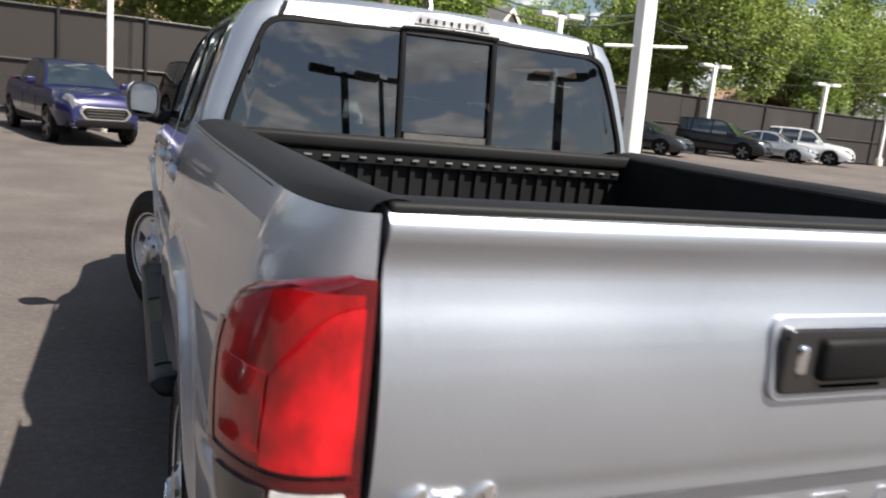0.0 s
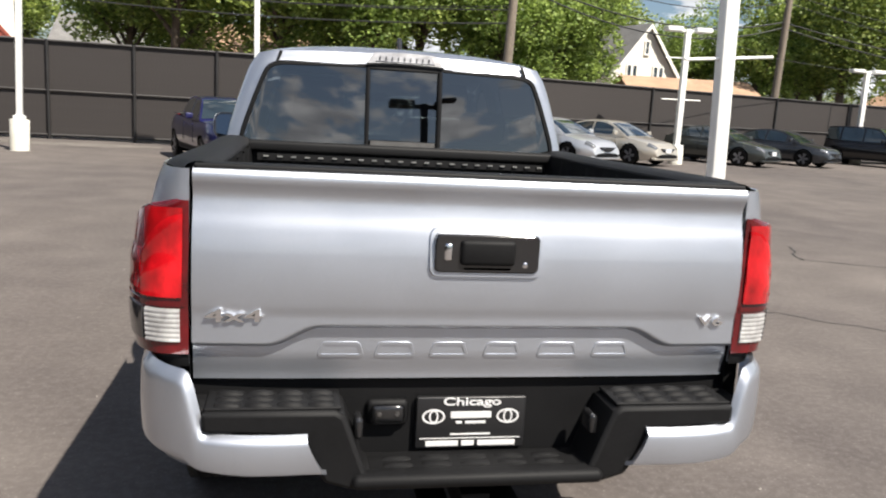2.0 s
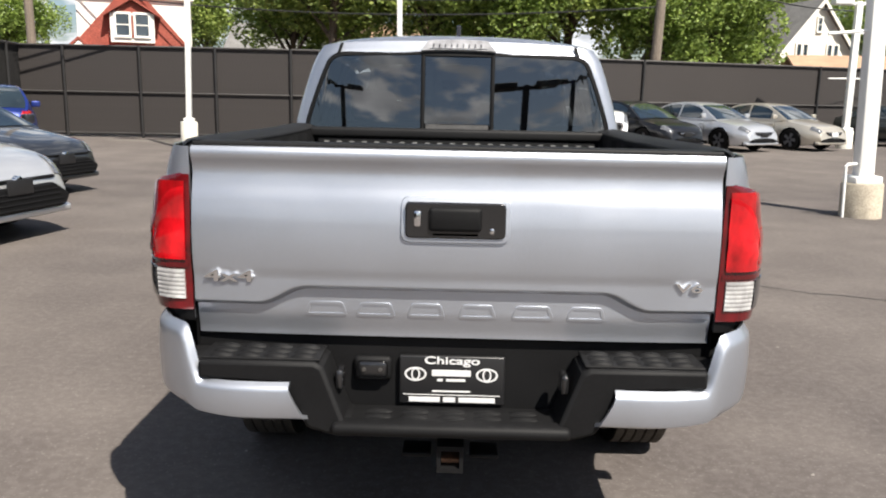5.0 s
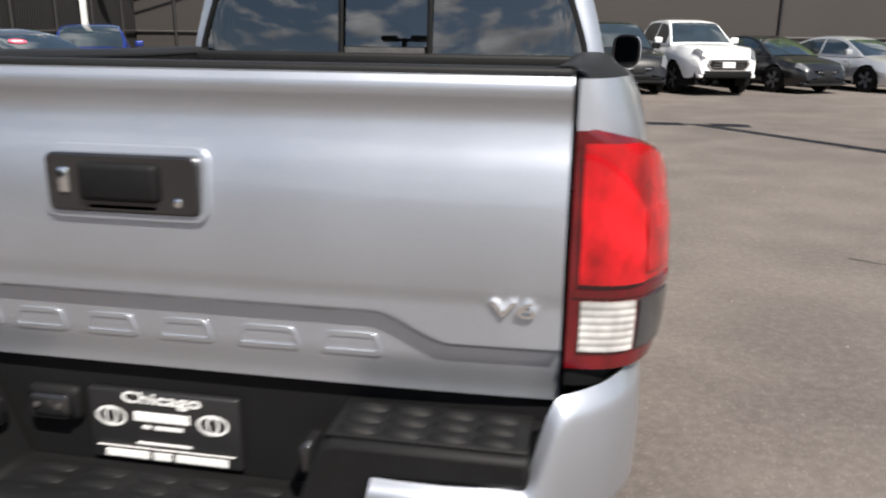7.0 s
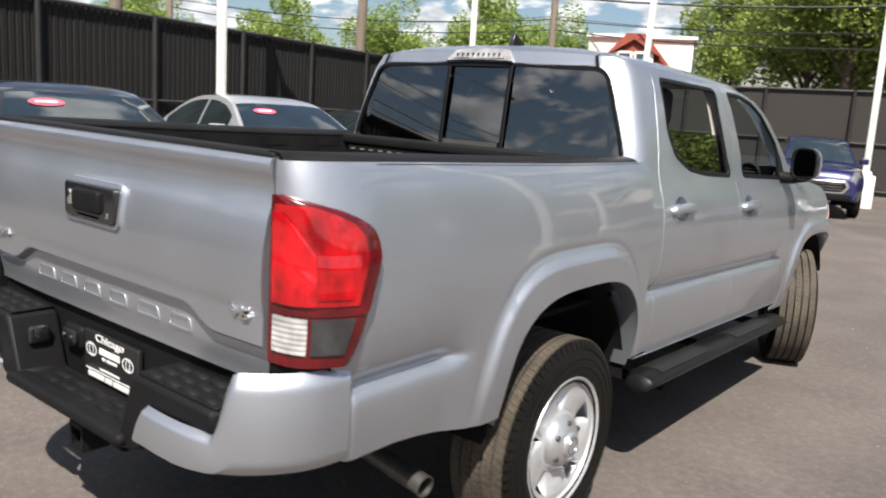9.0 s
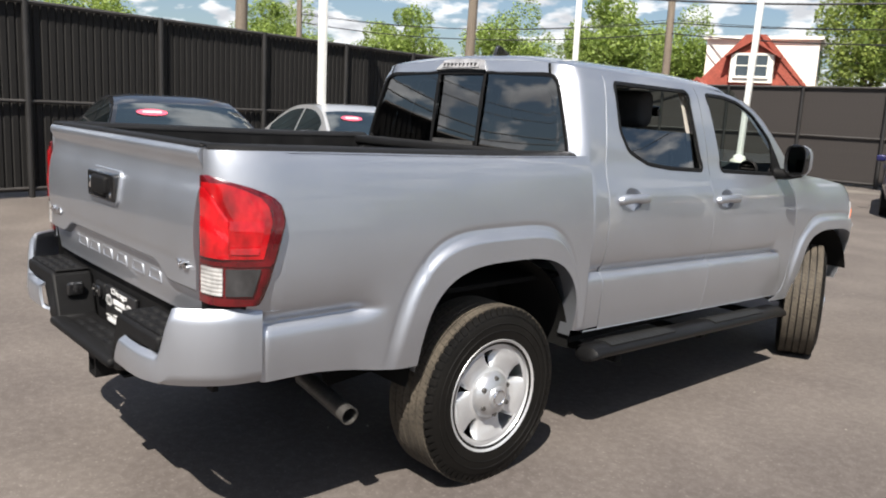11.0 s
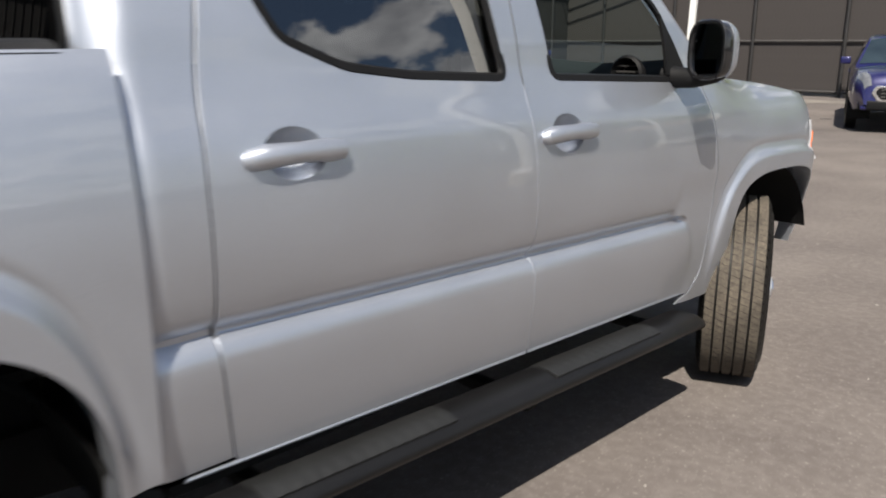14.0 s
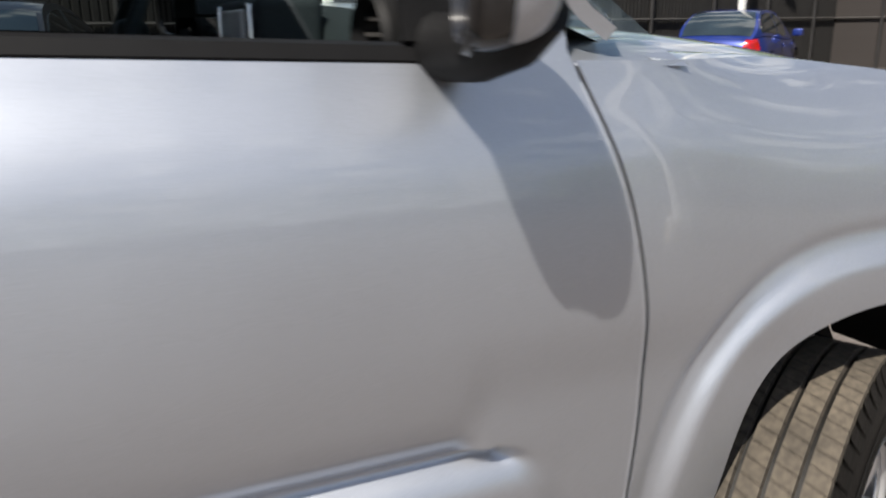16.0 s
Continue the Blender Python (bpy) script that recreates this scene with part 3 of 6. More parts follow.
def bumper_end(s):
    plan = [(0.478, -0.150), (0.56, -0.152), (0.65, -0.147), (0.73, -0.130), (0.795, -0.098), (0.846, -0.052), (0.880, -0.002), (0.901, 0.050), (0.910, 0.100), (0.914, 0.146)]
    plan = [Vector(p) for p in plan]
    fine = []
    ext = [plan[0] * 2 - plan[1]] + plan + [plan[-1] * 2 - plan[-2]]
    for p0, p1, p2, p3 in zip(ext, ext[1:], ext[2:], ext[3:]):
        for k in range(6):
            u = k / 6
            fine.append(0.5 * (2 * p1 + (p2 - p0) * u + (2 * p0 - 5 * p1 + 4 * p2 - p3) * u * u + (3 * p1 - p0 - 3 * p2 + p3) * u**3))
    fine.append(plan[-1])

    def at(i, v):
        x, y = fine[i]
        top = 0.742 + 0.164 * step(0.735, 0.792, x)
        low = 0.634 + 0.020 * step(0.60, 0.88, x)
        z = low + (top - low) * v
        slant = (0.05 * (0.745 - z) / 0.1) if x < 0.56 and i < 9 else 0.0
        bow = 0.010 * math.sin(math.pi * min(1, max(0, (z - low) / max(0.1, top - low)))) ** 0.6
        out = Vector((x - 0.3, (y - 0.5) * 0.9)).normalized()
        edge = -0.016 * step(0.88, 1.0, v) - 0.024 * step(0.14, 0.0, v)
        return (s * (x + out.x * (bow + edge) + slant * (0.0 if i else 1.0) * -1), y + out.y * (bow + edge), z)
    return sheet(at, range(len(fine)), steps(0, 1, 22))


for s in (1, -1):
    part("corner_filler", rbox(min(s * 0.69, s * 0.80), max(s * 0.69, s * 0.80), -0.085, 0.03, 0.70, 0.80, 0.012), BLACK_PLASTIC, bumper)
    part("bumper_gap", rbox(min(s * 0.78, s * 0.862), max(s * 0.78, s * 0.862), 0.06, 0.26, 0.655, 0.915, 0.01), UNDER, bumper)
    part("bumper_end", bumper_end(s), SILVER, bumper, "silver painted bumper end", solid=0.012)
    pad = part("step_pad", rbox(0.385 if s > 0 else -0.735, 0.735 if s > 0 else -0.385, -0.118, 0.02, 0.803, 0.812, 0.004), BLACK_PLASTIC, bumper)
    for i in range(4):
        for j in range(3):
            x, y = s * (0.437 + i * 0.080), -0.092 + j * 0.042
            part("tread_bump", crescent(x, y, 0.038, 0.015, 0.8105, 0.013), BLACK_PLASTIC, pad)
    part("bumper_hole_trim", rbox(s * 0.335 - 0.012, s * 0.335 + 0.012, -0.09, -0.02, 0.705, 0.765, 0.01), GLOSS_BLACK, bumper)
mid = part("step_pad", rbox(-0.30, 0.30, -0.125, 0.005, 0.612, 0.619, 0.003), BLACK_PLASTIC, bumper)
for i in range(5):
    for j in range(3):
        x, y = -0.22 + i * 0.11, -0.105 + j * 0.042
        part("tread_bump", crescent(x, y, 0.046, 0.015, 0.6175, 0.012), BLACK_PLASTIC, mid)
socket = part("trailer_socket", rbox(-0.305, -0.185, 0.012, 0.04, 0.700, 0.778, 0.016), BLACK_PLASTIC, bumper)
part("socket_flap", rbox(-0.292, -0.198, -0.002, 0.016, 0.712, 0.768, 0.014), GLOSS_BLACK, socket)
for x in (-0.270, -0.220):
    part("flap_rivet", lathe([(-0.006, 0.0), (-0.006, 0.006), (0.0, 0.007)], 10, "y"), STEEL, socket).location = (x * K, 0, 0.742 * K)
plate = part("number_plate_holder", rbox(-0.163, 0.163, 0.012, 0.03, 0.628, 0.785, 0.006), PLATE, bumper, "black dealer plate with white lettering")
lettering("Chicago", 0.034, 0.0008, WHITE_INK, plate, pose(0, 0.0095 * K, 0.771 * K, 90, 0, 0) @ Matrix.Diagonal((1.55, 1, 1, 1)), "city_name", "white printed word")
for x0, x1, z0, z1 in ((-0.062, 0.058, 0.722, 0.741), (-0.045, -0.028, 0.705, 0.712), (-0.018, 0.042, 0.705, 0.712), (-0.060, 0.058, 0.670, 0.674), (-0.132, -0.036, 0.637, 0.652), (-0.026, 0.012, 0.637, 0.652), (0.022, 0.135, 0.637, 0.652)):
    part("printed_bar", box(x0, x1, 0.0085, 0.012, z0, z1), WHITE_INK, plate, smooth=False)
part("printed_line", box(-0.15, 0.15, 0.0085, 0.012, 0.6595, 0.6605), WHITE_INK, plate, smooth=False)
for x in (-0.112, 0.108):
    ring = bmesh.new()
    sheet(lambda t, r: (x + math.cos(t) * (0.034 - r), 0.0095, 0.727 + math.sin(t) * (0.023 - r)), steps(0, 2 * math.pi, 28), (0, 0.006), bm=ring)
    sheet(lambda t, r: (x + math.cos(t) * (0.014 - r), 0.0093, 0.727 + math.sin(t) * (0.020 - r)), steps(0, 2 * math.pi, 20), (0, 0.005), bm=ring)
    part("printed_ring", ring, WHITE_INK, plate, smooth=False)

# hitch, frame, exhaust
hitch = part("tow_receiver", join(box(-0.04, 0.04, -0.10, 0.25, 0.525, 0.54), join(box(-0.04, 0.04, -0.10, 0.25, 0.455, 0.468), join(box(-0.04, -0.028, -0.10, 0.25, 0.468, 0.525), box(0.028, 0.04, -0.10, 0.25, 0.468, 0.525)))), BLACK_PLASTIC, truck, "square tow receiver", smooth=False)
part("receiver_liner", box(-0.027, 0.027, -0.06, 0.2, 0.469, 0.482), RUST, hitch, "rusty inside", smooth=False)
part("hitch_bar", tube([(-0.40, 0.14, 0.52), (0.40, 0.14, 0.52)], 0.035), BLACK_PLASTIC, hitch)
part("chain_loop", rbox(0.06, 0.15, -0.03, 0.06, 0.47, 0.485, 0.006), BLACK_PLASTIC, hitch)
part("chain_loop", rbox(-0.15, -0.06, -0.03, 0.06, 0.47, 0.485, 0.006), BLACK_PLASTIC, hitch)
frame_ob = part("chassis", join(box(-0.50, -0.42, 0.7, 4.95, 0.46, 0.58), box(0.42, 0.50, 0.7, 4.95, 0.46, 0.58)), UNDER, truck, smooth=False)
part("floor_pan", box(-0.80, 0.80, 1.9, 4.2, 0.47, 0.50), UNDER, frame_ob, smooth=False)
part("bed_underside", box(-0.80, 0.80, 0.08, 1.86, 0.82, 0.84), UNDER, frame_ob, smooth=False)
part("rear_axle", tube([(-0.74, REAR_AXLE, 0.372), (-0.12, REAR_AXLE, 0.372), (0, REAR_AXLE, 0.372), (0.12, REAR_AXLE, 0.372), (0.74, REAR_AXLE, 0.372)], [0.045, 0.05, 0.14, 0.05, 0.045], 12), UNDER, frame_ob)
part("front_axle", tube([(-0.7, FRONT_AXLE, 0.372), (0.7, FRONT_AXLE, 0.372)], 0.04), UNDER, frame_ob)
part("spare_wheel", lathe([(0.52, 0.12), (0.53, 0.36), (0.66, 0.37), (0.68, 0.1)], 28, "z"), UNDER, frame_ob).location = (0, 0.55 * K, 0)
pipe = part("exhaust_pipe", tube([(0.30, 1.9, 0.50), (0.30, 0.90, 0.50), (0.36, 0.66, 0.49), (0.50, 0.57, 0.465), (0.86, 0.55, 0.42)], 0.034, 14, cap=False), STEEL, truck, "dull steel exhaust pipe", solid=0.004)

# cab
SEAM_R = curve_table([(0.53, 2.02), (0.75, 1.992), (1.0, 1.984), (1.25, 1.992), (1.45, 2.025), (1.65, 2.07), (1.80, 2.10)])
SEAM_M = curve_table([(0.53, 2.978), (0.85, 2.968), (1.20, 2.952), (1.50, 2.948), (1.80, 2.94)])
SEAM_F = curve_table([(0.51, 3.84), (0.55, 3.92), (0.62, 3.985), (0.80, 4.015), (0.98, 4.01), (1.15, 3.98), (1.27, 3.94), (1.335, 3.915)])
ROOF_TOP = curve_table([(1.84, 1.80), (2.1, 1.80), (2.9, 1.80), (3.25, 1.79), (3.45, 1.755), (3.65, 1.66), (3.85, 1.48), (3.97, 1.365), (4.06, 1.335)])
REAR_WIN = [(2.165, 1.755), (2.150, 1.52), (2.20, 1.425), (2.36, 1.365), (2.55, 1.347), (2.885, 1.340), (2.845, 1.765)]
FRONT_WIN = [(3.035, 1.765), (3.085, 1.341), (3.840, 1.330), (3.70, 1.555), (3.55, 1.68), (3.40, 1.742), (3.25, 1.765)]


def door_sheet(s, left, right, bottom, hole, cup):
    drop = lambda y: 0.028 * max(0.0, y - 1.9)

    def at(u, v):
        z = v
        for _ in range(4):
            y = spline(left, z) + (spline(right, z) - spline(left, z)) * u
            z = v if v <= 1.31 else 1.31 + (spline(ROOF_TOP, y) - 1.31) * (v - 1.31)
        return rake((s * side_x(y, z), y, z))
    made = sheet(at, [0.0034] + steps(0.007, 0.993, 130) + [0.9966], steps(bottom, 0.775, 14) + steps(0.782, 0.892, 36) + steps(0.90, 1.31, 62) + [1.31 + k / 40 for k in range(1, 41)], lambda c: not inside(hole, c.y, c.z + 0.028 * max(0, c.y - 1.9)) and ((c.y - cup[0]) / 0.081) ** 2 + ((c.z + 0.028 * max(0, c.y - 1.9) - cup[1]) / 0.0575) ** 2 > 1)
    return snap(made, hole, lambda c: (c.y, c.z + drop(c.y)), lambda y, z: rake((s * side_x(y, z), y, z)))


def on_side(s, dx=0.0):
    return lambda y, z, h: rake((s * (side_x(y, z) + dx + h), y, z))


def grip(s, y0, z0):
    """A pull handle over a scooped hollow."""
    bm = bmesh.new()
    x0 = side_x(y0, z0)
    path = [(s * (x0 + d), y0 + t * 0.120, z0 + h) for t, d, h in ((-1, 0.000, -0.008), (-0.9, 0.007, -0.006), (-0.6, 0.012, 0.0), (0, 0.014, 0.003), (0.6, 0.012, 0.004), (0.9, 0.007, 0.003), (1, 0.000, 0.002))]
    tube([rake(p) for p in path], [0.012, 0.022, 0.0255, 0.0225, 0.0255, 0.024, 0.014], 14, bm)
    return bm


for s in (1, -1):
    rear = part("rear_door", door_sheet(s, SEAM_R, SEAM_M, 0.545, round_poly(REAR_WIN, 0.032, 4), (2.185, 1.195)), SILVER, truck, solid=0.006)
    fore = part("front_door", door_sheet(s, SEAM_M, SEAM_F, 0.545, round_poly(FRONT_WIN, 0.032, 4), (3.105, 1.188)), SILVER, truck, solid=0.006)
    for door, win, y0, z0 in ((rear, REAR_WIN, 2.185, 1.195), (fore, FRONT_WIN, 3.105, 1.188)):
        outline = round_poly(win, 0.032, 4)
        part("window_trim", ribbon(outline, on_side(s), 0.021, 0.004, 0.52), TRIM, door, "black rubber window surround", solid=0.004)
        h = part("door_handle", grip(s, y0, z0), SILVER, door, "silver pull handle")
        part("handle_hollow", sheet(lambda t, r: rake((s * (side_x(y0, z0 + 0.068 * r * math.sin(t)) + 0.0030 - 0.050 * max(0.0, 1 - (r / 0.8) ** 2.5) - 0.006 * step(0.93, 1.0, r)), y0 + 0.096 * r * math.cos(t), z0 + 0.068 * r * math.sin(t))), steps(0, 2 * math.pi, 36), steps(0.02, 0.8, 8) + [0.86, 0.93, 0.965, 1.0]), SILVER, door)
    for door, y0, y1 in ((rear, 1.90, 2.972), (fore, 2.984, 3.86)):
        part("sill_edge", tube([rake((s * (side_x(y, 0.548) + 0.001), y, 0.547)) for y in steps(y0, y1, 24)], 0.0045, 8), SILVER, door, "folded lower door edge")
    for door, seam, off, z0, z1 in ((rear, SEAM_R, 0.002, 0.56, 1.78), (fore, SEAM_M, 0.000, 0.56, 1.32), (fore, SEAM_F, -0.004, 0.56, 1.30)):
        part("door_edge", tube([rake((s * (side_x(spline(seam, z) + off, z) + 0.0012), spline(seam, z) + off, z)) for z in steps(z0, z1, 40)], 0.0030, 8), SILVER, door, "rolled door edge")
    inner = 0.021
    if s > 0:
        half = [p for p in ((2.152, 1.54), (2.20, 1.42), (2.36, 1.36), (2.55, 1.343), (2.885, 1.335), (2.865, 1.54))]
        part("lowered_window_glass", pane(half, lambda y, z, h: rake((s * (side_x(y, z) - inner), y, z))), PRIVACY, rear, "tinted glass, half lowered")
    else:
        part("window_glass", pane(round_poly(REAR_WIN, 0.04, 3), lambda y, z, h: rake((s * (side_x(y, z) - inner), y, z))), PRIVACY, rear, "tinted glass")
    if s < 0:
        part("window_glass", pane(round_poly(FRONT_WIN, 0.04, 3), lambda y, z, h: rake((s * (side_x(y, z) - inner), y, z))), SIDE_GLASS, fore, "lightly tinted glass")
    part("door_panel", sheet(lambda y, z: rake((s * (0.78 - 0.03 * step(1.15, 1.3, z)), y, z)), steps(2.1, 2.93, 4), steps(0.55, 1.345, 8)), DASH, rear)
    part("door_panel", sheet(lambda y, z: rake((s * (0.78 - 0.03 * step(1.15, 1.3, z)), y, z)), steps(3.0, 3.9, 4), steps(0.55, 1.34, 8)), DASH, fore)
    # B-pillar lining
    part("pillar_lining", sheet(lambda y, z: rake((s * (side_x(y, z) - 0.05), y, z)), (2.84, 2.95, 3.06), steps(1.30, 1.79, 8)), LIGHT_TRIM, rear, "pale pillar lining")
    # rocker strip
    part("rocker", sheet(lambda y, t: rake((s * (0.875 - 0.10 * t), y, 0.545 - 0.045 * t)), steps(1.86, 4.0, 6), (0, 0.3, 1)), GLOSS_BLACK, truck)
    # wing and its lining
    ys = sorted(set([round(v, 4) for v in steps(3.90, 5.30, 150)] + [round(FRONT_ARCH + d * 0.47, 4) for d in (-1, -0.995, -0.985, -0.97, -0.94, -0.9, 0.9, 0.94, 0.97, 0.985, 0.995, 1)]))

    def wing_at(y, v, s=s):
        low = arch_bottom(y, FRONT_ARCH, 0.51 if y < FRONT_ARCH else 0.60)
        top = wing_top(y)
        z = max(low, 0.51 + (top - 0.51) * v)
        yy = y + (spline(SEAM_F, z) + 0.004 - 3.90) * (1 - step(3.90, 4.30, y))
        return rake((s * side_x(yy, z), yy, z))
    wing = part("front_wing", sheet(wing_at, ys, steps(0, 1, 120)), SILVER, truck, solid=0.006)
    part("wing_top", sheet(lambda y, d: rake((s * (side_x(y, wing_top(y)) * (1 - d) + 0.70 * d - 0.001), y, wing_top(y) + 0.010 * math.sin(math.pi * d) + (1.327 - 0.14 * step(4.0, 5.4, y) ** 1.4 - wing_top(y)) * d)), steps(4.05, 5.30, 40), steps(0, 1, 8)), SILVER, wing)
    part("wheel_arch_liner", sheet(lambda t, x: rake((s * x, FRONT_ARCH + 0.49 * math.cos(t), 0.47 + 0.505 * math.sin(t))), steps(0.36, math.pi - 0.04, 28), (0.42, 0.7, 0.87)), UNDER, wing)
    pts2 = [(FRONT_ARCH + 0.47 * math.copysign(abs(math.cos(t)) ** 0.645, math.cos(t)), 0.50 + 0.47 * math.sin(t) ** 0.645) for t in steps(0.04, math.pi - 0.04, 40)]
    part("arch_lip", sheet(lambda i, d: rake((s * (side_x(*pts2[i]) - 0.004 - d), pts2[i][0], pts2[i][1])), range(len(pts2)), (0.0, 0.03, 0.07)), SILVER, wing)
    head = part("headlamp", sheet(lambda y, z: rake((s * (side_x(y, z) + 0.006), y, z)), steps(4.92, 5.30, 10), steps(0.98, 1.15, 6)), LAMP_GREY, truck, "clear headlamp", solid=0.008)
    part("side_marker", sheet(lambda y, z: rake((s * (side_x(y, z) + 0.012), y, z)), steps(4.94, 5.0, 3), steps(1.02, 1.10, 4)), AMBER_LENS, head, "amber marker", solid=0.006)
    part("liner_wall", sheet(lambda t, r: rake((s * 0.43, FRONT_ARCH + 0.60 * r * math.cos(t), 0.40 + 0.60 * r * math.sin(t))), steps(0.0, math.pi, 20), (0.0, 0.5, 0.85)), UNDER, wing)

# cab back, pillars and roof
BACK = [(0.90, 1.775), (1.38, 1.783), (1.60, 1.803), (1.76, 1.825), (1.80, 1.834), (1.84, 1.846)]


def back_at(u, z):
    """Round the back of the cab: u from -1 to 1, the rear door seams at both ends."""
    s, a = (1 if u >= 0 else -1), abs(u)
    x1, y0 = side_x(1.9, z), spline(BACK, z)
    ys = spline(SEAM_R, z) - 0.006
    if a < 0.70:
        q = a / 0.70
        return (s * q * (x1 - 0.13), y0 + 0.018 * q * q, z)
    if a < 0.9:
        t = (a - 0.70) / 0.2 * math.pi / 2
        return (s * (x1 - 0.13 + 0.13 * math.sin(t)), y0 + 0.018 + 0.09 * (1 - math.cos(t)), z)
    q = (a - 0.9) / 0.1
    return (s * x1, y0 + 0.108 + (ys - y0 - 0.108) * q, z)


GLASS = round_poly([(-0.780, 1.38), (0.780, 1.38), (0.762, 1.46), (0.692, 1.66), (0.646, 1.765), (0.0, 1.783), (-0.646, 1.765), (-0.692, 1.66), (-0.762, 1.46)], 0.075, 6)
def roof_edge(x):
    a = min(1.0, abs(x) / (side_x(2.5, 1.80) - 0.002))
    return 1.80 + 0.034 * (1 - a**2.6) ** 0.62


def back_full(u, v):
    x = abs(back_at(u, 1.80)[0])
    top = roof_edge(x) if abs(u) < 0.9 else 1.80
    return back_at(u, 0.56 + (top - 0.56) * v)


cab = part("cab_back", snap(sheet(back_full, steps(-1, 1, 140), steps(0, 1, 84), lambda c: c.y > 1.93 or not inside(GLASS, c.x, c.z)), GLASS, lambda c: (c.x, c.z), lambda x, z: (x, spline(BACK, z) + 0.018 * (x / 0.7) ** 2, z), 0.012), SILVER, truck, solid=0.006)
on_back = lambda x, z, h: (x, spline(BACK, z) + 0.018 * (x / 0.7) ** 2 - h, z)
rim_poly = GLASS
rear_win = part("rear_window", ribbon(rim_poly, on_back, 0.022, 0.005, 0.6), TRIM, truck, "tinted three-part sliding rear window")
for name, x0, x1 in (("fixed_pane", -0.8, -0.178), ("sliding_pane", -0.178, 0.178), ("fixed_pane", 0.178, 0.8)):
    if name == "sliding_pane":
        clean = [(-0.175, 1.42), (0.175, 1.42), (0.175, 1.776), (-0.175, 1.776)]
    elif x0 < 0:
        clean = [(-x, z) for x, z in [p for p in GLASS if p[0] > 0.178] + [(0.178, 1.777), (0.178, 1.38)]][::-1]
    else:
        clean = [p for p in GLASS if p[0] > 0.178] + [(0.178, 1.777), (0.178, 1.38)]
    part(name, pane(clean, lambda x, z, h: (x, spline(BACK, z) + 0.018 * (x / 0.7) ** 2 + (0.012 if name == "sliding_pane" else 0.006), z)), PRIVACY, rear_win, "dark tinted glass")
for x in (-0.178, 0.178):
    part("slider_post", sheet(lambda t, z: on_back(x - 0.009 + 0.018 * t, z, 0.004 * math.sin(t * math.pi)), steps(0, 1, 4), steps(1.38, 1.778, 6)), TRIM, rear_win, solid=0.005)
part("slider_sill", sheet(lambda x, z: on_back(x, z, 0.004), (-0.16, 0, 0.16), (1.385, 1.418)), STEEL, rear_win, "dull metal slider sill", solid=0.005)
part("slider_top", sheet(lambda x, z: on_back(x, z, 0.003), (-0.17, 0, 0.17), (1.762, 1.780)), TRIM, rear_win, solid=0.005)

ROOF_MID = curve_table([(1.84, 1.834), (1.87, 1.852), (2.0, 1.874), (2.4, 1.890), (2.9, 1.895), (3.2, 1.882), (3.38, 1.855), (3.46, 1.835)])


def back_plan(x):
    """Where the back of the cab stands at the roof's height, for a distance from the middle."""
    flat = side_x(1.9, 1.80) - 0.13
    y0 = spline(BACK, roof_edge(x))
    if x <= flat:
        return y0 + 0.018 * (x / flat) ** 2
    q = min(1.0, (x - flat) / 0.13)
    return y0 + 0.018 + 0.09 * (1 - math.sqrt(max(0.0, 1 - q * q)))


def roof_at(y, t):
    a = min(1.0, abs(t))
    edge = side_x(2.5, 1.80) - 0.002
    start = back_plan(a * edge)
    yy = start + (y - 1.84) / 1.62 * (3.46 - start) + 0.05 * (1 - a * a) * step(3.2, 3.46, y)
    zz = 1.80 - 0.05 * step(3.2, 3.46, y)
    return rake((t * edge, yy, zz + (spline(ROOF_MID, y) - zz) * (1 - a**2.6) ** 0.62))


roof = part("roof", sheet(roof_at, steps(1.84, 3.46, 40), [math.sin(a) for a in steps(-math.pi / 2, math.pi / 2, 44)]), SILVER, truck, solid=0.006)
for s in (1, -1):
    part("roof_moulding", sheet(lambda y, d: tuple(Vector(roof_at(y, s * (0.835 + d))) + Vector((0, -0.002, 0.003))), steps(1.84, 3.44, 30), (0, 0.012, 0.024)), TRIM, roof, "black roof moulding")
    part("moulding_end", sheet(lambda z, d: on_back(s * (0.592 + d + (1.80 - z) * 0.35), z, 0.008), steps(1.768, 1.818, 5), (0, 0.008, 0.016)), TRIM, roof)
    # windscreen pillar
    part("windscreen_pillar", sheet(lambda u, d: rake((s * (spline(BULGE, spline(ROOF_TOP, 3.46 + u * 0.5)) - 0.004 - 0.05 * d), 3.46 + u * 0.50 + 0.03 * d, spline(ROOF_TOP, 3.46 + u * 0.5) + 0.01 * d)), steps(0, 1.05, 15), (0, 1, 2)), SILVER, roof, solid=0.02)
for s in (1, -1):
    part("pillar_foot", sheet(lambda y, d: rake((s * (side_x(3.95, 1.315) - 0.003 - 0.13 * d), y, 1.319 + 0.034 * math.sin(d * math.pi / 2))), steps(3.885, 4.10, 6), steps(0, 1, 5)), SILVER, roof)
# third brake light
chm = part("third_brake_light", sheet(lambda x, t: (x * (1 - 0.20 * t), 1.818 + 0.030 * t, 1.789 + 0.052 * t - 0.008 * (x / 0.2) ** 2), steps(-0.19, 0.19, 14), steps(0, 1, 5)), LAMP_GREY, roof, "clear and smoked high brake light", solid=0.02)
part("lamp_lens", sheet(lambda x, t: (x * (1 - 0.10 * t), 1.810 + 0.028 * t, 1.798 + 0.036 * t), steps(-0.145, 0.145, 6), (0, 1)), LAMP_GREY, chm, solid=0.006)
for i in range(9):
    part("lens_rib", box(-0.126 + i * 0.03, -0.123 + i * 0.03, 1.806, 1.830, 1.805, 1.822), SMOKE_LENS, chm, smooth=False)
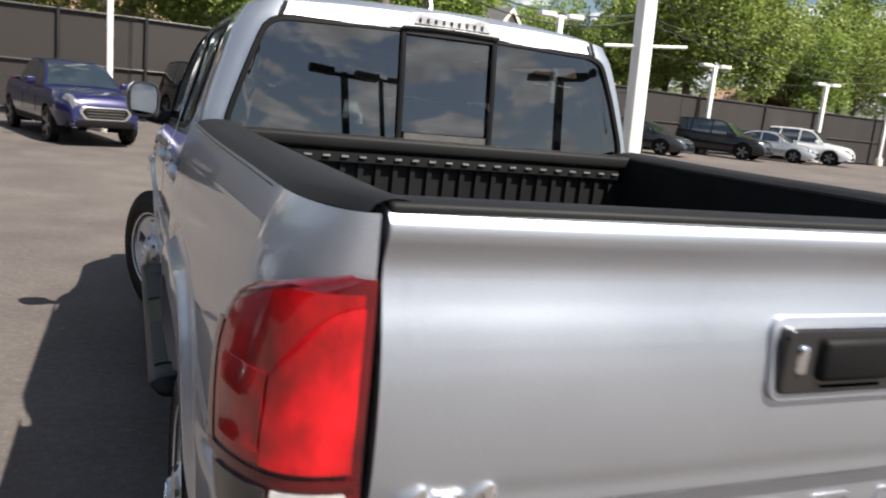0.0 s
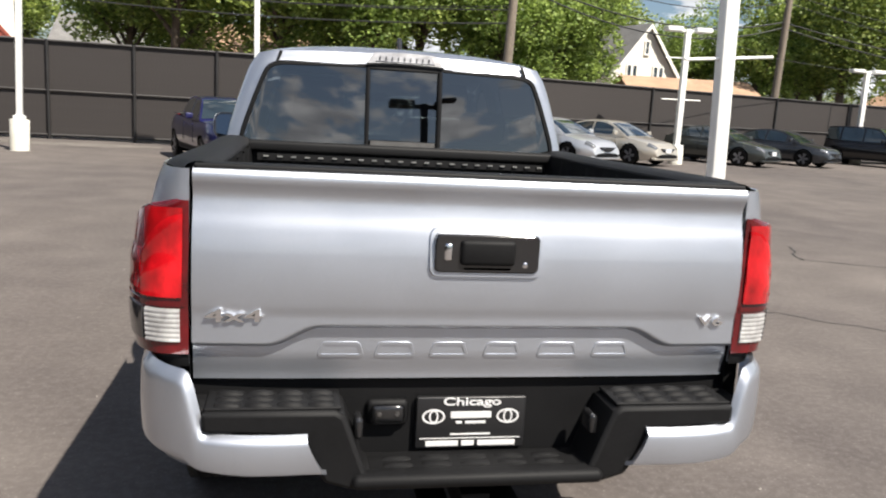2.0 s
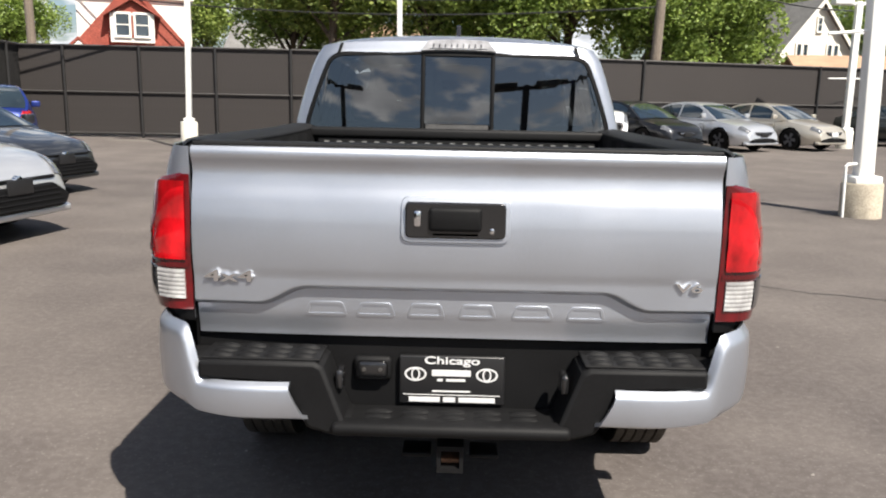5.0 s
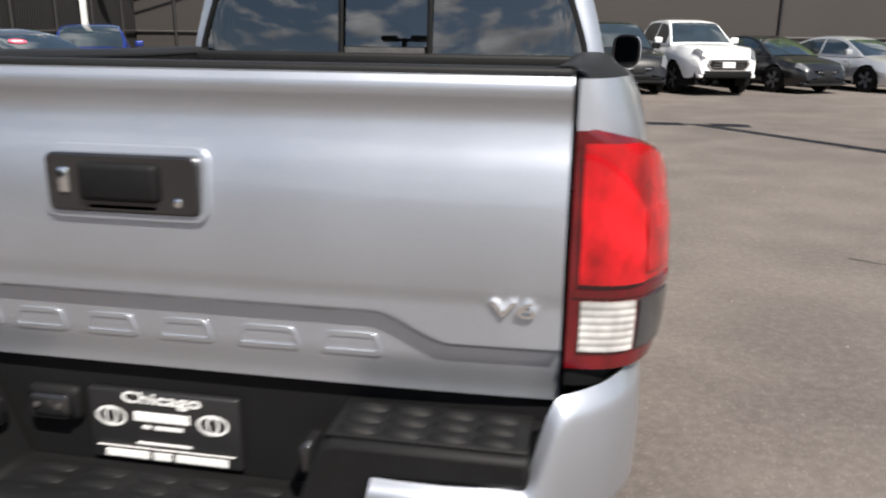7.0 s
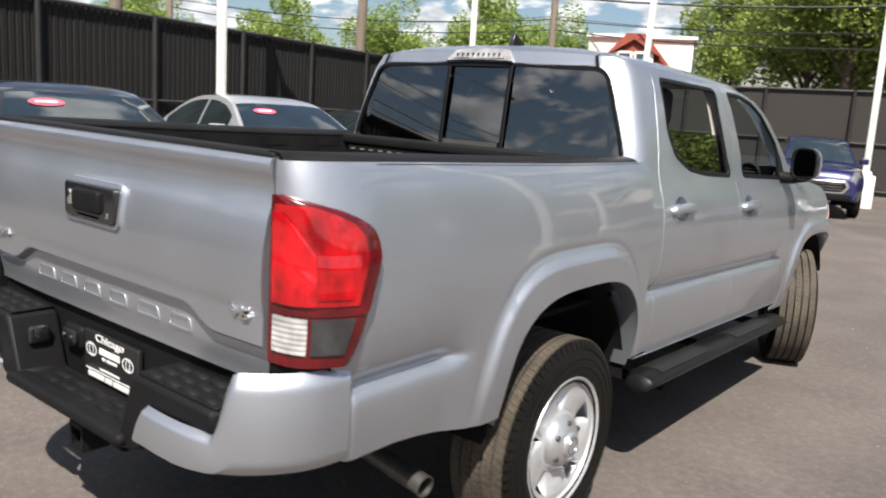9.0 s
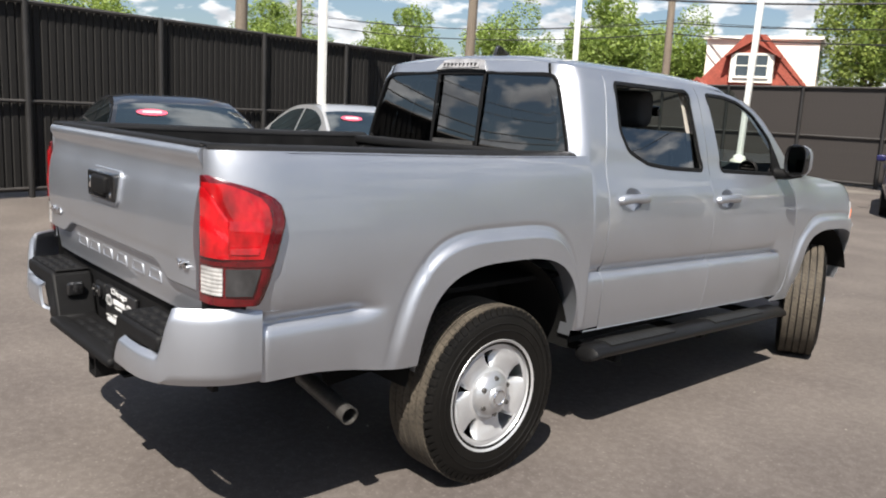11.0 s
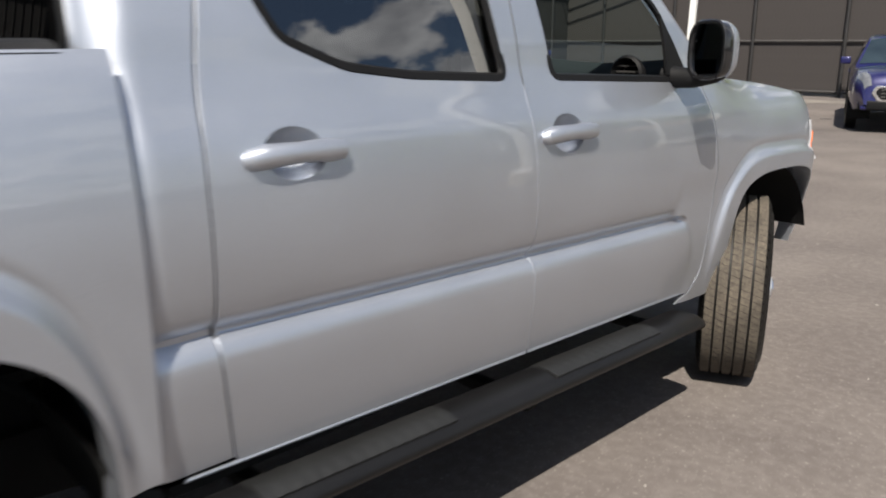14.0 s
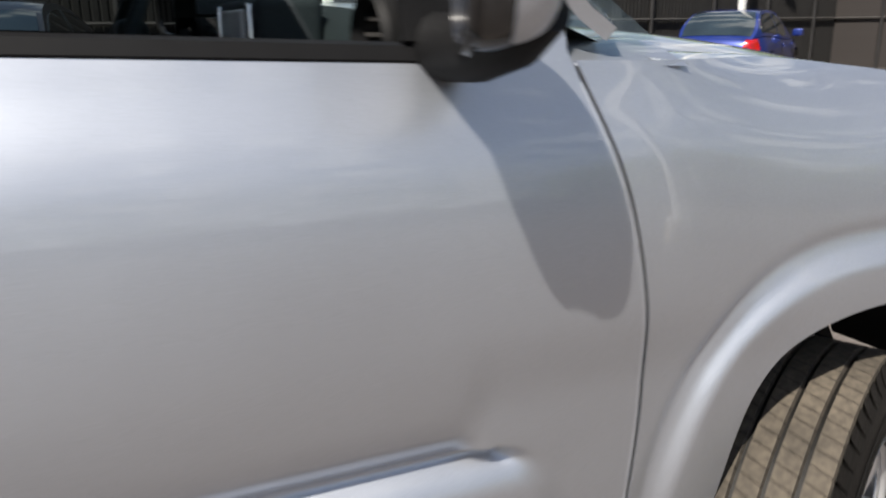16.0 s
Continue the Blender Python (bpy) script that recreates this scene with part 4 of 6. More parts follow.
part("antenna_fin", prism([(2.05, 1.865), (2.22, 1.873), (2.19, 1.89), (2.095, 1.938), (2.08, 1.933)], -0.012, 0.012, "x"), GLOSS_BLACK, roof, "black shark-fin antenna", bevel=0.006)

# windscreen, bonnet and nose
part("windscreen", sheet(lambda u, t: rake((t * (0.65 + 0.17 * u), 3.48 + 0.60 * u + 0.10 * (1 - t * t) * (0.4 + 0.6 * u), 1.825 - 0.475 * u)), steps(0, 1, 8), steps(-1, 1, 12)), SHIELD, truck, "clear windscreen")
part("bonnet", sheet(lambda y, t: rake((t * (0.79 - 0.10 * step(4.6, 5.5, y)), y - 0.12 * abs(t) ** 6 * step(4.3, 4.04, y) + 0.10 * (1 - t * t) * step(4.9, 5.5, y), 1.335 + 0.045 * (1 - abs(t) ** 3) - 0.14 * step(4.0, 5.4, y) ** 1.4 - 0.05 * abs(t) ** 8)), steps(4.04, 5.30, 30), steps(-1, 1, 28)), SILVER, truck, solid=0.006)
part("cowl_panel", sheet(lambda y, t: rake((t * 0.70, y + 0.06 * (1 - t * t), 1.308)), (3.94, 4.08), steps(-1, 1, 10)), BLACK_PLASTIC, truck)
nose = part("front_bumper", sheet(lambda t, z: rake((t * 0.80, 5.47 - 0.34 * abs(t) ** 2.6 - 0.04 * math.cos((z - 0.75) * 5), z)), steps(-1, 1, 24), steps(0.68, 0.92, 10)), SILVER, truck, solid=0.02)
part("grille", sheet(lambda t, z: rake((t * 0.48, 5.43 - 0.08 * t * t, z)), steps(-1, 1, 8), steps(0.86, 1.20, 6)), BLACK_PLASTIC, nose, solid=0.02)


DISH = curve_table([(0.0, 0.098), (0.09, 0.096), (0.118, 0.088), (0.150, 0.082), (0.185, 0.090), (0.203, 0.099), (0.218, 0.102), (0.226, 0.100)])


# wheels
def wheel(x, y, s, turn):
    w = new("wheel")
    w.parent = truck
    w.matrix_basis = pose(K * s * x, K * y, K * 0.385, 0, 0, turn + (180 if s < 0 else 0))
    R = 0.389
    prof = [(-0.115, 0.225), (-0.128, 0.27), (-0.128, 0.32), (-0.115, 0.358), (-0.098, R - 0.006)]
    ty = part("tyre", lathe(prof, 56), RUBBER, w, "black tyre")
    part("tyre", lathe([(-a, r) for a, r in prof], 56), RUBBER, w, "black tyre")
    # tread: four ribs with grooves, cut into blocks
    ribs = bmesh.new()
    for a, b in ((-0.106, -0.068), (-0.062, -0.024), (-0.0185, 0.0185), (0.024, 0.062), (0.068, 0.106)):
        n = 88
        off = 0.35 * (1 if a > 0 else 0)
        for k in range(n):
            t0, t1 = 2 * math.pi * (k + off) / n, 2 * math.pi * (k + off + 0.94) / n
            vs = []
            for h, r in ((a, R - 0.011), (a + 0.002, R), (b - 0.002, R), (b, R - 0.011)):
                vs.append([ribs.verts.new((h, r * math.cos(t + h * 0.9), r * math.sin(t + h * 0.9))) for t in (t0, t1)])
            for p, q in zip(vs, vs[1:]):
                ribs.faces.new((p[0], p[1], q[1], q[0]))
    part("tread", ribs, TREAD, ty, "dusty tread blocks", smooth=False, kind="stuff")
    part("tread_base", lathe([(-0.10, R - 0.010), (0.10, R - 0.010)], 56), RUBBER, ty)
    lugs = bmesh.new()
    for side in (-1, 1):
        for k in range(66):
            t0, t1 = 2 * math.pi * k / 66, 2 * math.pi * (k + 0.7) / 66
            q = [lugs.verts.new((side * h, r * math.cos(t), r * math.sin(t))) for h, r in ((0.1075, R - 0.004), (0.114, 0.366), (0.1205, 0.352)) for t in (t0, t1)]
            lugs.faces.new((q[0], q[1], q[3], q[2]))
            lugs.faces.new((q[2], q[3], q[5], q[4]))
    part("shoulder_band", lugs, RUBBER, ty, solid=0.0016, smooth=False, kind="stuff")
    for k in range(2):
        part("sidewall_ring", lathe([(0.1285, 0.285 + 0.03 * k), (0.131, 0.288 + 0.03 * k), (0.1285, 0.291 + 0.03 * k)], 56), RUBBER, ty)
    # rim
    rim = part("rim", lathe([(-0.10, 0.232), (0.03, 0.222), (0.096, 0.222), (0.112, 0.230), (0.122, 0.240), (0.124, 0.247), (0.118, 0.250), (0.108, 0.246)], 56), WHEEL, w, "silver painted wheel rim")

    # five broad spokes with wedge-shaped openings between them
    r1, r2 = 0.118, 0.203

    def opening(r):
        return 0.0 if r <= r1 else 0.185 * ((r - r1) / (r2 - r1)) ** 0.75

    def dish(r):
        return spline(DISH, r)
    face = sheet(lambda t, r: (dish(r), r * math.cos(t), r * math.sin(t)), steps(0, 2 * math.pi, 80), steps(0.02, r1, 6))
    for k in range(5):
        def spoke(u, r):
            a = opening(r)
            t = 2 * math.pi * k / 5 + 0.35 + a + u * (2 * math.pi / 5 - 2 * a)
            fold = min(u, 1 - u)
            return (dish(r) + (0.016 * math.sin(u * math.pi) ** 0.8 - 0.020 * step(0.10, 0.0, fold)) * math.sin(min(1.0, (r - r1) / (r2 - r1)) * math.pi * 0.86 + 0.1), r * math.cos(t), r * math.sin(t))
        sheet(spoke, steps(0, 0.12, 4)[:-1] + steps(0.12, 0.88, 14) + steps(0.88, 1, 4)[1:], steps(r1, r2, 12), bm=face)
    sheet(lambda t, r: (dish(r), r * math.cos(t), r * math.sin(t)), steps(0, 2 * math.pi, 80), (r2, 0.209, 0.218, 0.226), bm=face)
    part("wheel_face", face, WHEEL, rim, solid=0.005)
    for k in range(5):
        t = 2 * math.pi * k / 5 + 0.35 + math.pi / 5
        part("rim_slot", rbox(0.1005, 0.1035, -0.011, 0.011, 0.2125, 0.2185, 0.001, seg=1), UNDER, rim, smooth=False).rotation_euler.x = t - math.pi / 2
    part("brake_drum", lathe([(0.02, 0.0), (0.02, 0.15), (-0.06, 0.16)], 32), UNDER, rim)
    cap = part("centre_cap", lathe([(0.080, 0.106), (0.102, 0.103), (0.122, 0.090), (0.135, 0.070), (0.141, 0.050), (0.150, 0.045), (0.153, 0.036), (0.154, 0.0)], 40), CAP, rim, "silver centre cap")
    part("cap_ring", lathe([(0.152, 0.036), (0.157, 0.034), (0.157, 0.029), (0.153, 0.027)], 28), CHROME, cap)
    for k in range(6):
        t = 2 * math.pi * (k + 0.5) / 6
        part("wheel_nut", tube([(0.112, 0.078 * math.cos(t), 0.078 * math.sin(t)), (0.1345, 0.078 * math.cos(t), 0.078 * math.sin(t))], [0.013, 0.011], 10), STEEL, cap)
    return w


for s in (1, -1):
    wheel(0.83 if s > 0 else 0.80, REAR_AXLE - 0.012, s, 0)
    wheel(0.815, FRONT_AXLE, s, 25)

# running boards
for s in (1, -1):
    rail = bmesh.new()
    sec = [(0.0 + 0.082 * math.cos(t), 0.036 * math.sin(t)) for t in steps(0, 2 * math.pi, 20)[:-1]]
    rings = []
    for y, sc, dz in ((1.885, 0.25, -0.03), (1.89, 0.7, -0.02), (1.91, 0.95, -0.006), (1.95, 1, 0), (2.6, 1, 0), (3.3, 1, 0), (3.86, 1, 0), (3.90, 0.9, -0.01), (3.92, 0.3, -0.03)):
        rings.append([rail.verts.new(rake((s * (0.908 + px * sc * 0.95), y, 0.452 + dz + pz * sc))) for px, pz in sec])
    for a, b in zip(rings, rings[1:]):
        for k in range(len(sec)):
            rail.faces.new((a[k], a[(k + 1) % len(sec)], b[(k + 1) % len(sec)], b[k]))
    rail.faces.new(rings[0])
    rail.faces.new(rings[-1])
    board = part("running_board", rail, BOARD, truck, "black oval running board")
    for y0, y1 in ((2.03, 2.60), (3.02, 3.60)):
        pad = part("step_pad", sheet(lambda y, t: rake((s * (0.912 + 0.052 * t), y, 0.490 - 0.010 * t * t + 0.0006 * math.sin((y - y0) * 150))), steps(y0, y1, 64), steps(-1, 1, 6)), PAD, board, "ribbed grey step pad", solid=0.008)
    for y in (2.1, 2.9, 3.7):
        part("bracket", rbox(min(s * 0.5, s * 0.95), max(s * 0.5, s * 0.95), y, y + 0.05, 0.37, 0.41, 0.01), UNDER, board)

# door mirrors
def mirror_outline(t, wx, wz):
    c, q = math.cos(t), math.sin(t)
    return 1.008 + math.copysign(abs(c) ** 0.6, c) * wx, 1.428 + math.copysign(abs(q) ** 0.6, q) * wz


def toe_in(s, x, y, z, a=radians(21)):
    """Turns the mirror head towards the cab about its upright middle."""
    dx, dy = x - 1.02, y - 3.74
    return rake((s * (1.02 + dx * math.cos(a) + dy * math.sin(a)), 3.74 + dy * math.cos(a) - dx * math.sin(a), z))


for s in (1, -1):
    def shell(u, v, s=s):
        b = v * math.pi / 2
        x, z = mirror_outline(u * 2 * math.pi, 0.080 * math.cos(b) ** 0.5, 0.088 * math.cos(b) ** 0.5)
        return toe_in(s, x, 3.705 + 0.072 * math.sin(b), z)
    mir = part("door_mirror", sheet(shell, steps(0, 1, 32), steps(0, 0.985, 12)), GLOSS_BLACK, truck, "silver and black door mirror", solid=0.006)
    part("mirror_cap", sheet(lambda u, v: tuple(Vector(shell(u, v)) + Vector((s * 0.005 * math.cos(u * 6.283), 0.004, 0.005 * math.sin(u * 6.283)))), steps(-0.16, 0.56, 26), steps(0.22, 0.98, 10)), SILVER, mir, "silver painted cap", solid=0.004)
    part("mirror_rim", ribbon([mirror_outline(t, 0.080, 0.088) for t in steps(0, 2 * math.pi, 36)[:-1]], lambda x, z, h: toe_in(s, x, 3.700 - h, z), 0.009, 0.004), GLOSS_BLACK, mir, "black mirror rim", solid=0.006)
    part("mirror_pane", pane([mirror_outline(t, 0.077, 0.085) for t in steps(0, 2 * math.pi, 32)[:-1]], lambda x, z, h: toe_in(s, x, 3.7035, z)), MIRROR, mir, "mirror glass")
    part("mirror_foot", tube([rake((s * 0.825, 3.745, 1.345)), rake((s * 0.87, 3.750, 1.338)), rake((s * 0.93, 3.755, 1.338)), rake((s * 1.00, 3.760, 1.355)), rake((s * 1.05, 3.765, 1.375))], [0.040, 0.036, 0.033, 0.032, 0.02], 14), BLACK_PLASTIC, mir)
    part("mirror_triangle", sheet(lambda u, v: rake((s * (side_x(3.70 + 0.13 * u, 1.345 + 0.20 * v * (1 - u)) + 0.006), 3.70 + 0.13 * u, 1.345 + 0.20 * v * (1 - u))), steps(0, 1, 8), steps(0, 1, 6)), TRIM, mir, solid=0.01)

# inside of the cab
for s in (1, -1):
    seat = part("front_seat", join(rbox(s * 0.38 - 0.24, s * 0.38 + 0.24, 2.95, 3.45, 0.72, 0.90, 0.05), join(rbox(s * 0.38 - 0.25, s * 0.38 + 0.25, 2.76, 2.94, 0.85, 1.52, 0.07), rbox(s * 0.38 - 0.15, s * 0.38 + 0.15, 2.74, 2.87, 1.53, 1.74, 0.05))), SEAT, truck, "dark grey cloth seat")
bench = part("rear_bench", join(rbox(-0.68, 0.68, 2.05, 2.5, 0.70, 0.90, 0.05), rbox(-0.70, 0.70, 1.92, 2.06, 0.85, 1.42, 0.05)), SEAT, truck, "dark grey rear bench")
for x in (-0.45, 0.45):
    part("head_restraint", rbox(x - 0.12, x + 0.12, 1.96, 2.05, 1.42, 1.58, 0.04), SEAT, bench)
dash = part("dashboard", sheet(lambda y, t: rake((t * 0.78, y, 1.395 + 0.014 * math.cos(t * 5) - 0.50 * step(3.85, 3.73, y) - 0.065 * step(3.88, 4.05, y))), [3.72, 3.74, 3.77, 3.80, 3.83, 3.86, 3.9, 3.97, 4.05], steps(-1, 1, 24)), DASH, truck)
stack = part("centre_console", rbox(-0.19, 0.19, 3.70, 3.83, 1.06, 1.365, 0.02), DASH, dash)
part("centre_screen", rbox(-0.095, 0.095, 3.690, 3.705, 1.225, 1.345, 0.006), PALE_SCREEN, stack, "pale film-covered screen")
for x in (-0.145, 0.145):
    part("silver_bezel", rbox(x - 0.012, x + 0.012, 3.692, 3.705, 1.16, 1.355, 0.005), CHROME, stack)
    part("knob", lathe([(3.505, 0.0), (3.505, 0.018), (3.535, 0.02)], 16, "y"), GLOSS_BLACK, stack).location = (x * 0.8 * K, 0.165 * K, 1.19 * K)
for x in (-0.68, 0.68):
    vent = part("air_vent", lathe([(3.56, 0.066), (3.545, 0.066), (3.535, 0.058), (3.55, 0.050), (3.60, 0.046), (3.60, 0.0)], 28, "y"), BLACK_PLASTIC, dash, "round black air vent")
    vent.location = (x * K, 0.19 * K, 1.292 * K)
    for k in range(4):
        part("vent_slat", box(-0.046, 0.046, 3.552, 3.575, -0.034 + k * 0.02, -0.029 + k * 0.02), STEEL, vent, smooth=False)
part("glove_box", rbox(0.25, 0.60, 3.71, 3.79, 1.04, 1.23, 0.03), DASH, dash)
part("instrument_hood", sheet(lambda t, y: (-0.38 + 0.19 * math.cos(t), y, 1.34 + 0.09 * math.sin(t)), steps(0, math.pi, 16), (3.66, 3.74, 3.86)), DASH, dash, solid=0.01)
ring = bmesh.new()
tube([(-0.38 + 0.185 * math.cos(t), 3.51 + 0.075 * math.sin(t), 1.285 + 0.165 * math.sin(t)) for t in steps(0, 2 * math.pi, 32)], 0.017, 10, ring, cap=False)
wheel_hub = rbox(-0.46, -0.30, 3.50, 3.57, 1.225, 1.335, 0.025)
part("steering_wheel", join(ring, join(wheel_hub, rbox(-0.55, -0.21, 3.515, 3.54, 1.265, 1.30, 0.01))), DASH, truck, "black steering wheel")
part("roof_lining", sheet(lambda y, t: rake((t * 0.60, y, 1.79 + 0.03 * (1 - t * t))), steps(1.9, 3.4, 4), steps(-1, 1, 6)), LIGHT_TRIM, truck, "pale roof lining")
part("interior_mirror", rbox(-0.12, 0.12, 3.52, 3.56, 1.60, 1.67, 0.015), GLOSS_BLACK, truck)


# ---- the lot: ground, fences, poles ----
def asphalt():
    """Worn asphalt: broad stains, mid-size wear, pale stone specks and a rough relief."""
    m = bpy.data.materials.new("asphalt")
    m.use_nodes = True
    nt = m.node_tree
    b = nt.nodes["Principled BSDF"]
    b.inputs["Roughness"].default_value, b.inputs["Specular IOR Level"].default_value = 0.86, 0.35
    tc = nt.nodes.new("ShaderNodeTexCoord")
    color = None
    for scale, detail, lo, hi, a, c in ((0.16, 5, 0.35, 0.65, (0.069, 0.0585, 0.0545), (0.107, 0.0915, 0.082)), (1.3, 8, 0.40, 0.75, (0.0, 0.0, 0.0), (0.030, 0.027, 0.024)), (22.0, 4, 0.42, 0.70, (0.0, 0.0, 0.0), (0.024, 0.022, 0.021)), (70.0, 2, 0.60, 0.74, (0.0, 0.0, 0.0), (0.075, 0.070, 0.064))):
        n = nt.nodes.new("ShaderNodeTexNoise")
        n.inputs["Scale"].default_value, n.inputs["Detail"].default_value = scale, detail
        nt.links.new(tc.outputs["Object"], n.inputs["Vector"])
        r = nt.nodes.new("ShaderNodeValToRGB")
        r.color_ramp.elements[0].position, r.color_ramp.elements[1].position = lo, hi
        r.color_ramp.elements[0].color, r.color_ramp.elements[1].color = (*a, 1), (*c, 1)
        nt.links.new(n.outputs["Fac"], r.inputs[0])
        if color is None:
            color = r.outputs[0]
        else:
            mx = nt.nodes.new("ShaderNodeMix")
            mx.data_type, mx.blend_type = "RGBA", "ADD"
            mx.inputs["Factor"].default_value = 1.0
            nt.links.new(color, mx.inputs[6])
            nt.links.new(r.outputs[0], mx.inputs[7])
            color = mx.outputs[2]
    nt.links.new(color, b.inputs["Base Color"])
    n = nt.nodes.new("ShaderNodeTexNoise")
    n.inputs["Scale"].default_value, n.inputs["Detail"].default_value = 140.0, 4.0
    nt.links.new(tc.outputs["Object"], n.inputs["Vector"])
    bp = nt.nodes.new("ShaderNodeBump")
    bp.inputs["Strength"].default_value, bp.inputs["Distance"].default_value = 0.5, 0.004
    nt.links.new(n.outputs["Fac"], bp.inputs["Height"])
    nt.links.new(bp.outputs[0], b.inputs["Normal"])
    return m


ASPHALT = asphalt()
PATCH = material("pale_worn_asphalt", (0.145, 0.130, 0.113), rough=0.92, var=0.25, scale=2.0, fine=0.25, fscale=60, bump=0.4, bscale=120, dist=0.003)
CRACK = material("tar_crack", (0.022, 0.022, 0.022), rough=0.8, var=0.2, scale=6)
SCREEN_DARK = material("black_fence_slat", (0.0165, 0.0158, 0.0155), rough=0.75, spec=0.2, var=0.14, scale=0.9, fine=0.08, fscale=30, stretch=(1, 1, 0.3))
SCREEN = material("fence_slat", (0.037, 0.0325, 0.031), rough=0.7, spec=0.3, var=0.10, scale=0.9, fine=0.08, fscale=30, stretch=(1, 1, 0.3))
RAIL = material("fence_rail", (0.062, 0.058, 0.056), rough=0.5, metal=0.3, var=0.2, scale=2)
POST = material("fence_post", (0.022, 0.021, 0.021), rough=0.5, metal=0.2, var=0.2, scale=3)
POLE_WHITE = material("white_pole_paint", (0.80, 0.80, 0.77), rough=0.45, var=0.05, scale=3, fine=0.04)
CONCRETE = material("stained_concrete", (0.42, 0.37, 0.29), rough=0.9, var=0.22, scale=3.5, fine=0.2, fscale=45, bump=0.4, bscale=40, dist=0.006)
BASE_PAINT = material("painted_concrete", (0.66, 0.64, 0.56), rough=0.8, var=0.12, scale=4, fine=0.1, bump=0.2, bscale=50)
WOOD_POLE = material("weathered_pole", (0.17, 0.14, 0.11), rough=0.9, var=0.25, scale=3, fine=0.3, fscale=40, stretch=(4, 4, 0.3), bump=0.4, bscale=30)
# near-black puts the backlit look of the mirrored poles into their colour
SILHOUETTE = material("pole_silhouette", (0.02, 0.018, 0.017), rough=0.5, var=0.1)
CABLE = material("cable", (0.02, 0.02, 0.02), rough=0.6)

g = bmesh.new()
lines = [-2500, -300, -60, -25, -12, -6, 0, 6, 12, 25, 60, 300, 2500]
sheet(lambda x, y: (x, y, 0.0), lines, lines, bm=g)
ground = tagged(part("ground", g, ASPHALT, None, "dark grey asphalt parking lot with worn patches"), kind="structure", category="ground")


def blotch(x, y, rx, ry, seed, mat, name):
    """A flat ragged patch lying on the asphalt."""
    rng = random.Random(seed)
    ph = [rng.uniform(0, 6.28) for _ in range(5)]
    pts = []
    for k in range(48):
        t = 2 * math.pi * k / 48
        r = 1 + sum(0.16 / (i + 1) * math.sin((i + 2) * t + p) for i, p in enumerate(ph))
        pts.append((x + rx * r * math.cos(t), y + ry * r * math.sin(t)))
    bm = bmesh.new()
    f = bm.faces.new([bm.verts.new((px, py, 0.0042)) for px, py in pts])
    bmesh.ops.triangulate(bm, faces=[f])
    return part(name, bm, mat, ground, smooth=False)


for i, (x, y, rx, ry) in enumerate(((-6.2, 20.6, 2.6, 0.5), (-9.0, 20.9, 1.2, 0.4))):
    blotch(x, y, rx, ry, i, PATCH, "worn_patch")


def grit(n, x0, x1, y0, y1, seed):
    """Small pale stones and scraps scattered on the asphalt."""
    rng = random.Random(seed)
    bm = bmesh.new()
    for _ in range(n):
        x, y, r = rng.uniform(x0, x1), rng.uniform(y0, y1), rng.uniform(0.003, 0.008)
        top = bm.verts.new((x, y, r * 0.8 + 0.001))
        ring = [bm.verts.new((x + r * rng.uniform(0.7, 1.3) * math.cos(t), y + r * rng.uniform(0.7, 1.3) * math.sin(t), 0.0)) for t in (0.3, 1.6, 2.8, 4.1, 5.3)]
        for i in range(5):
            bm.faces.new((top, ring[i], ring[(i + 1) % 5]))
    tagged(part("scattered_grit", bm, GRIT, ground, smooth=False), kind="stuff")


GRIT = material("pale_grit", (0.24, 0.22, 0.20), rough=0.9, var=0.3, scale=8)
grit(110, -3.5, 5.0, -2.0, 9.0, 5)


def crack(points, w, seed):
    rng = random.Random(seed)
    bm, prev = bmesh.new(), None
    for a, b in zip(points, points[1:]):
        a, b = Vector(a), Vector(b)
        n = max(2, int((b - a).length / 0.18))
        side = Vector((-(b - a).y, (b - a).x)).normalized()
        for k in range(n + 1):
            p = a.lerp(b, k / n) + side * rng.uniform(-0.05, 0.05)
            ww = w * rng.uniform(0.4, 1.0)
            row = (bm.verts.new((*(p + side * ww), 0.0046)), bm.verts.new((*(p - side * ww), 0.0046)))
            if prev:
                bm.faces.new((prev[0], prev[1], row[1], row[0]))
            prev = row
    part("crack", bm, CRACK, ground, smooth=False)


crack([(6.1, 7.3), (5.6, 6.4), (6.9, 5.8)], 0.014, 3)
crack([(2.6, 4.3), (3.6, 3.9), (4.4, 3.2)], 0.008, 6)

FENCE = [(-5.4, -18.0), (-13.4, 22.2), (-1.0, 22.7), (24.0, 31.2), (46.0, 35.5), (48.0, -40.0), (-5.0, -42.0), (-5.4, -18.0)]
FENCE_TOP = 2.76


def slat_section(w, ribbed):
    """Plan of one upright slat: a folded rib or a nearly flat panel."""
    return ((0.001, 0.008), (0.016, -0.010), (w - 0.026, -0.010), (w - 0.001, 0.008)) if ribbed else ((0.0005, 0.0), (0.004, -0.0012), (w - 0.004, -0.0012), (w - 0.0005, 0.0))


